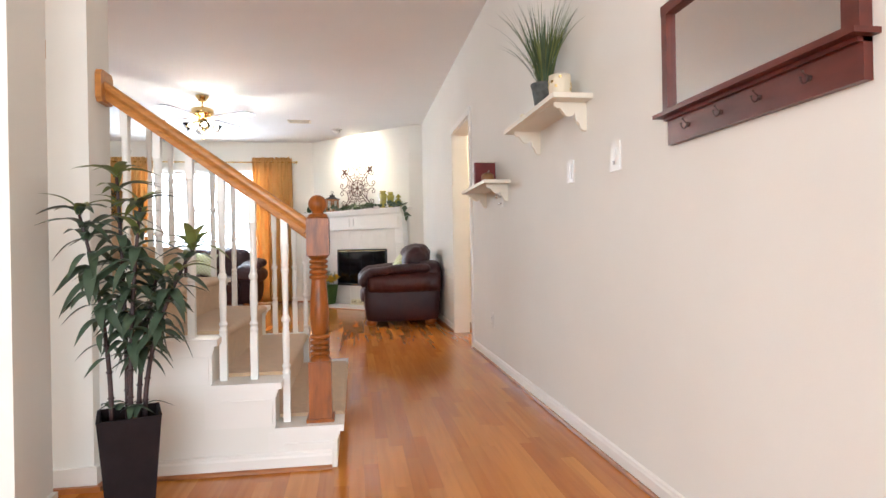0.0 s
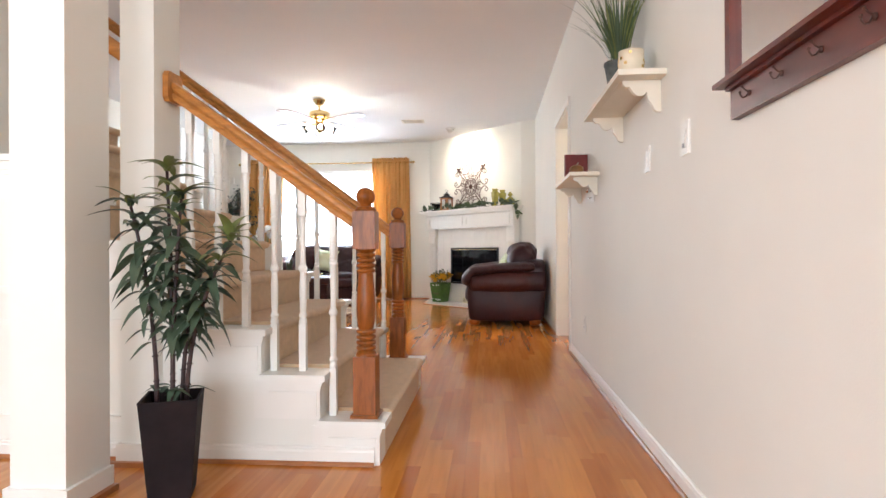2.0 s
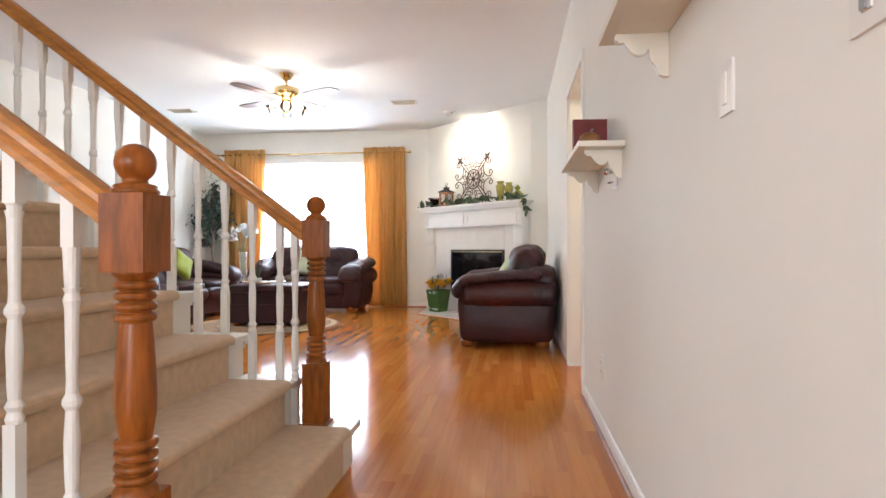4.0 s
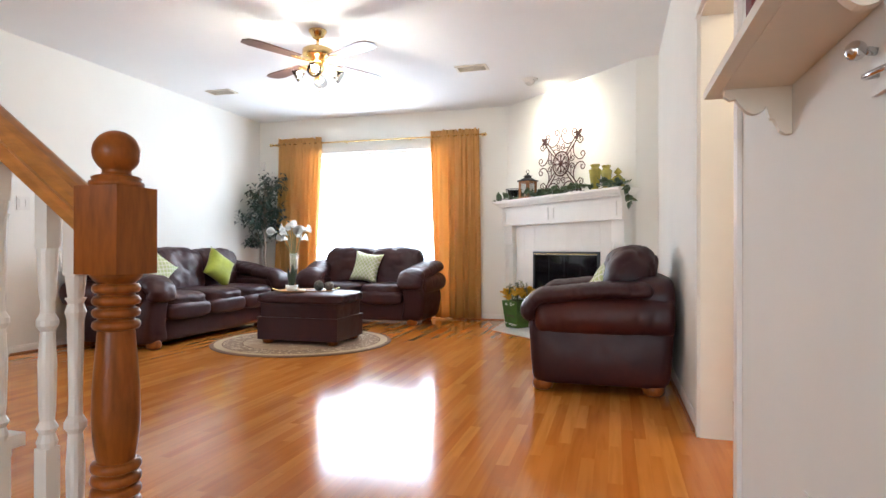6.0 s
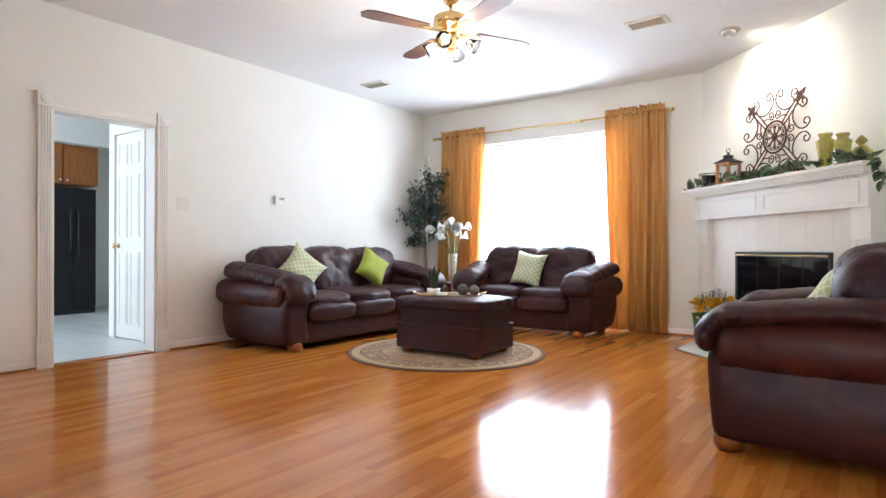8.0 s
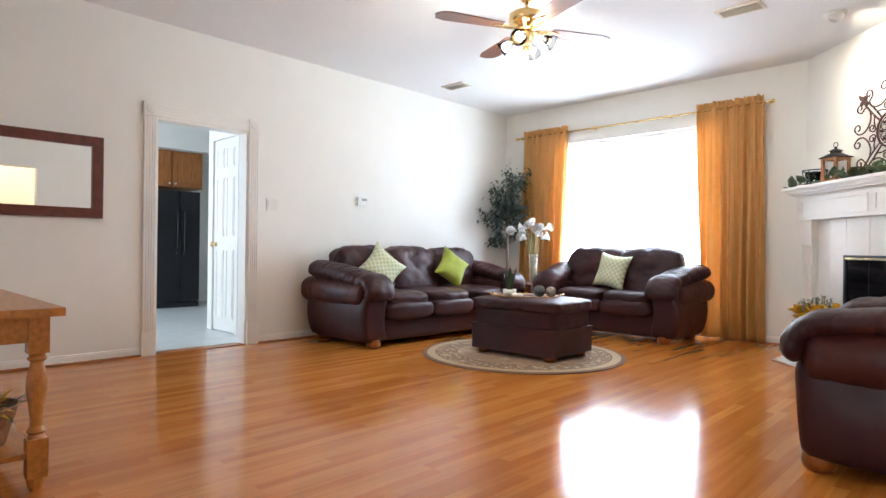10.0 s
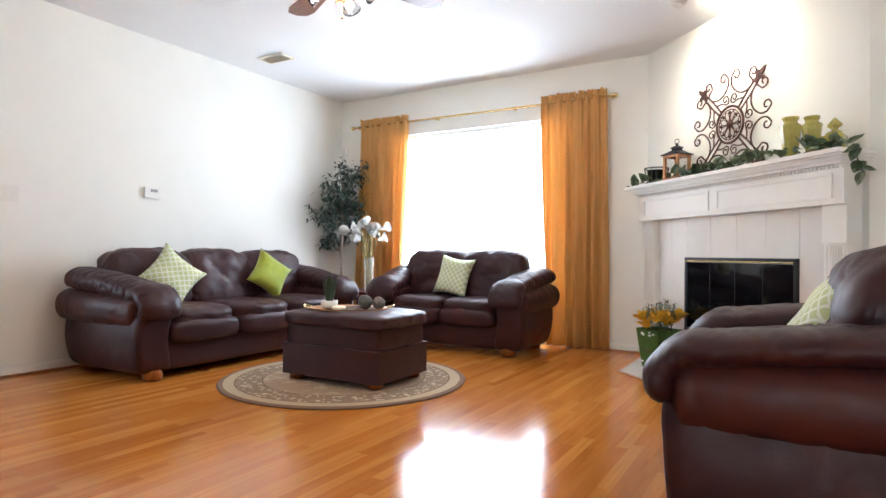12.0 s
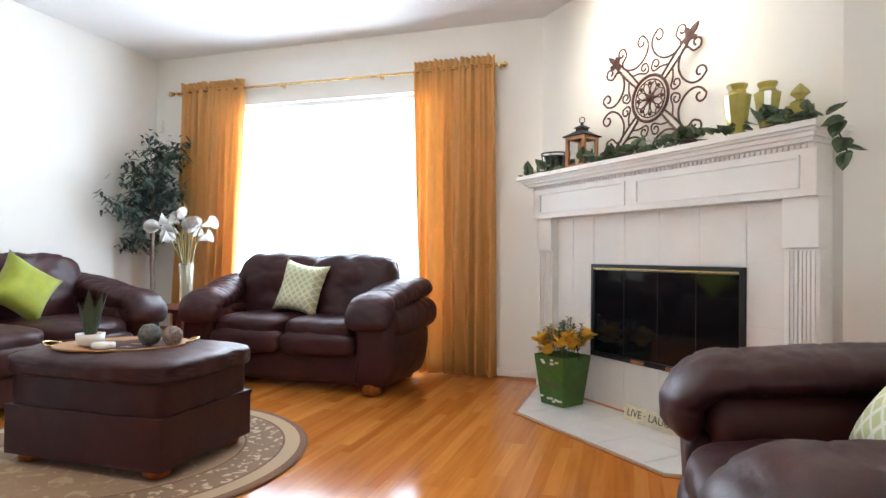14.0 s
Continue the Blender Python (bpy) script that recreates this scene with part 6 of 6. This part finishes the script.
for k, (dx, dy, top, lx, ly) in enumerate(CANES):
    pts = [(dx + lx * f * f, dy + ly * f * f, 0.31 + (top - 0.31) * f) for f in [i / 16 for i in range(17)]]
    bm = bmesh.new()
    tube(bm, pts, 0.0085, 8, 0.6)
    for i in range(2, 12, 2):
        lathe(bm, [(0.008, -0.004), (0.0115, 0), (0.008, 0.004)], 8, Matrix.Translation(pts[i]))
    link("cane", bm, M_STEM, e, "dark jointed cane", smooth=True)
    # whorls of drooping leaves, upright and paler at the tip
    for i in range(5 if top > 0.9 else 7, 17):
        f = i / 16
        for n in range(2 if i < 8 else 4):
            high = f > 0.85
            palm_leaf(pts[i], rng.uniform(35, 75) if high else rng.uniform(15, 60), 137.5 * (i * 4 + n) + rng.uniform(-25, 25) + 40 * k,
                      rng.choice(TIP if high and k in (1, 2, 3) and rng.random() < 0.75 else DARK), rng.uniform(0.72, 1.05) * (0.85 if f < 0.5 else 1.0))
    for n in range(5):
        palm_leaf(pts[-1], rng.uniform(45, 80), 72 * n + 30 * k, rng.choice(TIP), rng.uniform(0.7, 1.0))
for n in range(10):
    palm_leaf((rng.uniform(-0.06, 0.06), rng.uniform(-0.05, 0.05), 0.365), rng.uniform(40, 70), 36 * n, rng.choice(DARK), 0.62)

e = empty("ficus_tree", pose(-5.03, 9.75, 0), "artificial ficus tree with a pale trunk in the corner", "tree")
bm = bmesh.new()
lathe(bm, [(0.11, 0), (0.115, 0.01), (0.15, 0.26), (0.15, 0.28), (0.13, 0.28), (0.12, 0.24)], 24)
link("pot", bm, M_WICKER, e, smooth=True)
bm = bmesh.new()
tube(bm, [(0, 0, 0.22), (0.015, 0.0, 0.55), (-0.01, 0.01, 0.85), (0.01, 0, 1.15), (0.0, 0, 1.5), (0.03, 0, 1.78)], 0.024, 9, 0.35)
tube(bm, [(0.02, 0.02, 0.22), (-0.015, 0.02, 0.6), (0.02, -0.01, 0.95), (-0.02, 0, 1.3)], 0.018, 8, 0.5)
rng = random.Random(17)
ends = []
for k in range(44):
    z = rng.uniform(0.95, 1.75)
    a = rng.uniform(0, 6.28)
    r = rng.uniform(0.12, 0.40) * (1.15 - 0.6 * max(0, (z - 1.35)) / 0.45)
    t = Vector((math.cos(a) * r, math.sin(a) * r, z + rng.uniform(0.0, 0.20)))
    t.y = min(t.y, 0.26)
    t.x = max(t.x, -0.26)
    tube(bm, [(0, 0, z - 0.08), (t.x * 0.5, t.y * 0.5, z + 0.04), t], 0.007, 5, 0.3)
    ends.append((Vector((0, 0, z - 0.05)), t))
link("trunk", bm, M_BARK, e, "pale twisted trunk with limbs", smooth=True)
bm = bmesh.new()
for k in range(1500):
    a, t = rng.choice(ends)
    f = rng.uniform(0.35, 1.08)
    q = a.lerp(t, f) + Vector((rng.gauss(0, 0.035), rng.gauss(0, 0.035), rng.gauss(0, 0.04)))
    b = rng.uniform(0, 6.28)
    blade_leaf(bm, q, (math.cos(b), math.sin(b), rng.uniform(-0.7, 0.3)), rng.uniform(0.055, 0.095), rng.uniform(0.024, 0.036), rng.uniform(0.2, 0.9), seg=3)
for v in bm.verts:
    v.co.x, v.co.y = max(v.co.x, -0.29), min(v.co.y, 0.30)
ob = link("crown", bm, M_FICUS, e, "dense small dark green leaves", smooth=True)

# lily vase on a low side table between the seats
e = empty("side_table", pose(-4.62, 9.62, 0), "dark low side table between sofa and loveseat", "side table")
box("tabletop", -0.26, 0.26, -0.26, 0.26, 0.46, 0.49, M_CHERRY, e, bevel=0.005)
for sx in (-1, 1):
    for sy in (-1, 1):
        box("leg", sx * 0.22 - 0.02, sx * 0.22 + 0.02, sy * 0.22 - 0.02, sy * 0.22 + 0.02, 0, 0.46, M_CHERRY, e)
e = empty("lily_vase", pose(-4.40, 9.45, 0.49), "clear glass vase with white artificial calla lilies", "vase")
bm = bmesh.new()
lathe(bm, [(0.045, 0), (0.050, 0.004), (0.047, 0.20), (0.060, 0.36), (0.056, 0.36), (0.043, 0.20), (0.044, 0.012)], 24)
link("glass", bm, M_VASEGLASS, e, smooth=True)
rng = random.Random(9)
for k in range(13):
    a = rng.uniform(0, 6.28)
    r = rng.uniform(0.06, 0.26)
    tip = Vector((r * math.cos(a), r * math.sin(a) * 0.8, rng.uniform(0.52, 0.72)))
    way = Vector((tip.x * 2.6, tip.y * 2.6, 0.10)).normalized()
    bm = bmesh.new()
    tube(bm, [(0.02 * math.cos(a), 0.02 * math.sin(a), 0.02), (0.03 * math.cos(a), 0.03 * math.sin(a), 0.34), tip * 0.75 + Vector((0, 0, 0.11)), tip], 0.0055, 7)
    st = link("stem", bm, M_LILYSTEM, e, "olive lily stem", smooth=True)
    bm = bmesh.new()
    m = Matrix.Translation(tip) @ way.to_track_quat("Z", "Y").to_matrix().to_4x4()
    rings = []
    for j, (rr, zz) in enumerate(((0.008, 0), (0.016, 0.028), (0.027, 0.058), (0.043, 0.086), (0.056, 0.094))):
        rings.append([bm.verts.new(m @ Vector((rr * math.cos(2 * math.pi * i / 14), rr * math.sin(2 * math.pi * i / 14), zz + (0.03 * j / 4) * math.cos(2 * math.pi * i / 14)))) for i in range(14)])
    for p, q in zip(rings, rings[1:]):
        for i in range(14):
            bm.faces.new((p[i], p[(i + 1) % 14], q[(i + 1) % 14], q[i]))
    bmesh.ops.solidify(bm, geom=bm.faces[:], thickness=0.002)
    link("bloom", bm, M_LILY, st, "white calla bloom", smooth=True)

# ---------------------------------------------------------------- console table behind the stairs
e = empty("console_table", pose(-3.36, 3.90, 0), "honey oak console table with turned legs and low shelf", "table")
box("tabletop", -0.62, 0.62, -0.32, 0.34, 0.635, 0.665, M_OAK, e, bevel=0.008)
boxes("apron", [(-0.56, 0.56, 0.27, 0.29, 0.54, 0.634), (0.54, 0.56, -0.26, 0.27, 0.54, 0.634), (-0.56, -0.54, -0.26, 0.27, 0.54, 0.634)], M_OAK, e)
box("shelf", -0.55, 0.55, -0.26, 0.28, 0.12, 0.14, M_OAK, e, bevel=0.003)
for x in (-0.54, 0.54):
    for y in (-0.26, 0.27):
        bm = bmesh.new()
        cuboid(bm, x - 0.032, x + 0.032, y - 0.032, y + 0.032, 0.50, 0.634)
        cuboid(bm, x - 0.032, x + 0.032, y - 0.032, y + 0.032, 0.05, 0.19)
        lathe(bm, [(0.030, 0.19), (0.024, 0.205), (0.032, 0.215), (0.020, 0.235), (0.020, 0.26), (0.034, 0.37), (0.030, 0.42), (0.020, 0.465), (0.032, 0.478), (0.024, 0.49), (0.030, 0.50)], 18, Matrix.Translation((x, y, 0)))
        lathe(bm, [(0.020, 0), (0.028, 0.02), (0.030, 0.05)], 16, Matrix.Translation((x, y, 0)))
        link("leg", bm, M_OAK, e, "turned oak leg")
e = empty("wicker_basket", pose(-3.02, 4.00, 0.14), "wicker basket of greenery on the console table's shelf", "basket")
bm = bmesh.new()
lathe(bm, [(0.10, 0), (0.11, 0.005), (0.15, 0.14), (0.155, 0.15), (0.14, 0.15), (0.13, 0.12)], 28)
for v in bm.verts:
    v.co *= 1 + 0.012 * math.sin(v.co.z * 300)
link("basket", bm, M_WICKER, e, smooth=True)
rng = random.Random(2)
for k in range(3):
    bm = bmesh.new()
    for i in range(40):
        a, r = rng.uniform(0, 6.28), rng.uniform(0, 0.12)
        blade_leaf(bm, (r * math.cos(a), r * math.sin(a), 0.13), (math.cos(a), math.sin(a), rng.uniform(0.3, 1.5)), rng.uniform(0.06, 0.13), 0.025, 0.8, seg=3)
    link("greenery", bm, (M_IVY, M_LEAF, M_YELLOW)[k], e, smooth=True)

# ---------------------------------------------------------------- kitchen seen through the doorway
structure(boxes("wall_pantry", [(-6.60, -6.47, 6.48, 7.6, 0, H), (-6.47, -5.94, 6.48, 6.58, 2.03, H), (-5.94, XL - W, 6.48, 6.58, 0, H)], M_WALL), "pale painted pantry wall", "wall")
structure(box("kitchen_soffit", -9.8, -8.95, 5.2, 8.2, 2.30, H, M_WALL), "painted soffit over the kitchen cabinets", "wall")
e = structure(empty("door_1", pose(0, 0, 0), "x", "x"), "white six-panel pantry door with brass knob", "door")
DX0, DX1, DY = -6.465, -5.945, 6.486
box("leaf", DX0, DX1, DY, DY + 0.035, 0.012, 2.025, M_TRIM, e)
dw = DX1 - DX0
for z0, z1 in ((0.14, 0.86), (1.00, 1.62), (1.72, 1.93)):
    for c in (0.28, 0.72):
        x0, x1 = DX0 + dw * c - 0.085, DX0 + dw * c + 0.085
        boxes("panel", [(x0, x1, DY - 0.006, DY, z0, z0 + 0.012), (x0, x1, DY - 0.006, DY, z1 - 0.012, z1), (x0, x0 + 0.012, DY - 0.006, DY, z0 + 0.012, z1 - 0.012), (x1 - 0.012, x1, DY - 0.006, DY, z0 + 0.012, z1 - 0.012),
                        (x0 + 0.03, x1 - 0.03, DY - 0.005, DY, z0 + 0.03, z1 - 0.03)], M_TRIM, e)
boxes("door_trim", [(DX0 - 0.055, DX0 - 0.003, 6.466, 6.479, 0, 2.08), (DX1 + 0.003, DX1 + 0.055, 6.466, 6.479, 0, 2.08), (DX0 - 0.003, DX1 + 0.003, 6.466, 6.479, 2.03, 2.08)], M_TRIM, e)
bm = bmesh.new()
lathe(bm, [(0.026, 0), (0.026, 0.004), (0.010, 0.010), (0.010, 0.03), (0.026, 0.042), (0.026, 0.055), (0.010, 0.064)], 20, Matrix.Translation((DX0 + 0.05, DY, 0.92)) @ pose(0, 0, 0, 90, 0, 0))
link("door_knob", bm, M_BRASS, e, "brass round knob", smooth=True)
for z in (0.25, 1.05, 1.82):
    box("hinge", DX1 - 0.004, DX1 + 0.008, DY - 0.008, DY, z - 0.045, z + 0.045, M_BRASS, e, "brass hinge")
plate("light_switch", pose(-6.54, 6.48, 1.28), 0.072, 0.115, "white light switch beside the pantry door", "light switch", 1)

e = empty("refrigerator", pose(-9.0, 0, 0), "black two-door refrigerator with bar handles", "refrigerator")
RY0, RY1, RS = 6.50, 7.42, 7.135
box("cabinet_body", -0.70, -0.06, RY0, RY1, 0.03, 1.70, M_BLACK, e)
for y0, y1, h in ((RY0, RS - 0.004, RS - 0.05), (RS + 0.004, RY1, RS + 0.05)):
    d = box("door", -0.055, 0.0, y0, y1, 0.09, 1.70, M_BLACK, e, bevel=0.008)
    bm = bmesh.new()
    tube(bm, [(0.0, h, 1.42), (0.045, h, 1.38), (0.05, h, 1.1), (0.045, h, 0.82), (0.0, h, 0.78)], 0.012, 10)
    link("handle", bm, M_BLACK, d, "black bar handle", smooth=True)
box("kick_plate", -0.055, -0.01, RY0, RY1, 0.0, 0.08, M_BLACK, e)
box("dispenser", 0.0, 0.003, RY0 + 0.06, RY0 + 0.16, 0.70, 0.715, M_GREYPL, e)
for y0, y1 in ((6.12, 6.586), (6.59, 7.045), (7.05, 7.50)):
    e = empty("wall_cabinet", pose(-9.12, 0, 0), "honey oak wall cabinet with arched raised panel above the refrigerator", "cabinet", "kitchen wall cabinets")
    box("body", -0.55, 0, y0, y1, 1.76, 2.295, M_CABOAK, e)
    d = box("door", 0.0, 0.02, y0 + 0.012, y1 - 0.012, 1.775, 2.265, M_CABOAK, e, bevel=0.003)
    bm = bmesh.new()
    c, hw = (y0 + y1) / 2, (y1 - y0) / 2 - 0.075
    prism(bm, [(c - hw, 1.84), (c + hw, 1.84), (c + hw, 2.14)] + [(c + hw * math.cos(a), 2.14 + 0.055 * math.sin(a)) for a in [math.pi * k / 10 for k in range(1, 10)]] + [(c - hw, 2.14)], 0.020, 0.028,
          Matrix(((0, 0, 1, 0), (1, 0, 0, 0), (0, 1, 0, 0), (0, 0, 0, 1))))
    link("raised_panel", bm, M_CABOAK, d, bevel=0.004)
    bm = bmesh.new()
    lathe(bm, [(0.006, 0), (0.006, 0.012), (0.015, 0.018), (0.015, 0.026), (0.005, 0.03)], 14, Matrix.Translation((0.02, y1 - 0.04 if y0 < 7 else y0 + 0.04, 1.81)) @ pose(0, 0, 0, 0, 90, 0))
    link("knob", bm, M_WHITEPOT, d, "white porcelain knob", smooth=True)
e = empty("base_cabinet", pose(-9.0, 0, 0), "honey oak base cabinet under a pale worktop", "cabinet")
box("body", -0.6, 0.0, 5.3, 6.48, 0.1, 0.86, M_CABOAK, e)
box("door", 0.0, 0.02, 5.95, 6.46, 0.14, 0.70, M_CABOAK, e, bevel=0.003)
box("kick_board", -0.6, -0.06, 5.3, 6.48, 0, 0.1, M_BLACK, e)
tagged(box("worktop", -9.65, -8.97, 5.28, 6.485, 0.861, 0.90, M_HEARTH, bevel=0.004), "pale kitchen worktop on the base cabinet", "worktop")

# ---------------------------------------------------------------- floor pieces
TS = 0.33
kf = bpy.data.objects["kitchen_floor"]
tme = {}
for i in range(12):
    for j in range(9):
        x1, y0 = XL - W - 0.003 - i * TS, 4.6 + j * TS
        if "t" not in tme:
            bm = bmesh.new()
            cuboid(bm, -TS + 0.004, 0, 0, TS - 0.004, -0.004, 0.004)
            tme["t"] = bpy.data.meshes.new("tile")
            bm.to_mesh(tme["t"])
            bm.free()
            tme["t"].materials.append(M_TILE)
        ob = new("tile", tme["t"])
        ob.parent, ob.location = kf, (x1, y0, 0)

rng = random.Random(42)
PW = 0.0571
PLEN = [0.45, 0.6, 0.75, 0.9, 1.1]
pm = {}
for ln in PLEN:
    bm = bmesh.new()
    g = 0.00005
    v = cuboid(bm, g, PW - g, g, ln - g, -0.0055, 0.0)
    pm[ln] = bpy.data.meshes.new("plank")
    bm.to_mesh(pm[ln])
    bm.free()
    pm[ln].materials.append(M_PLANK)
fl = bpy.data.objects["floor"]
verts, faces, count = [], [], 0
nx = int((1.4 - XL) / PW)
for i in range(nx):
    x = XL + 0.002 + i * PW
    y = -5.4 + rng.uniform(0, 0.8)
    yend = YW if x < 0 else 6.5
    while y < yend - 0.05:
        ln = rng.choice(PLEN)
        if y + ln > yend:
            ln = yend - y
        near = -2.3 < x < -0.1 and 3.2 < y < 8.0
        if x > 0 and (y < 4.2 or y + ln > 6.5):
            y += ln
            continue
        if near and ln in pm and count < 300:
            ob = new("plank", pm[ln])
            ob.parent, ob.location = fl, (x, y, 0)
            count += 1
        else:
            b = len(verts)
            g = 0.00005
            for p in ((x + g, y + g), (x + PW - g, y + g), (x + PW - g, y + ln - g), (x + g, y + ln - g)):
                verts.append((*p, -0.0055))
                verts.append((*p, 0.0))
            faces += [(b + 1, b + 3, b + 5, b + 7)] + [(b + 2 * k, b + 2 * ((k + 1) % 4), b + 2 * ((k + 1) % 4) + 1, b + 2 * k + 1) for k in range(4)]
        y += ln
me = bpy.data.meshes.new("planks")
me.from_pydata(verts, [], faces)
me.materials.append(M_PLANKS)
ob = new("planks", me)
ob.parent = fl
tagged(ob, kind="stuff")
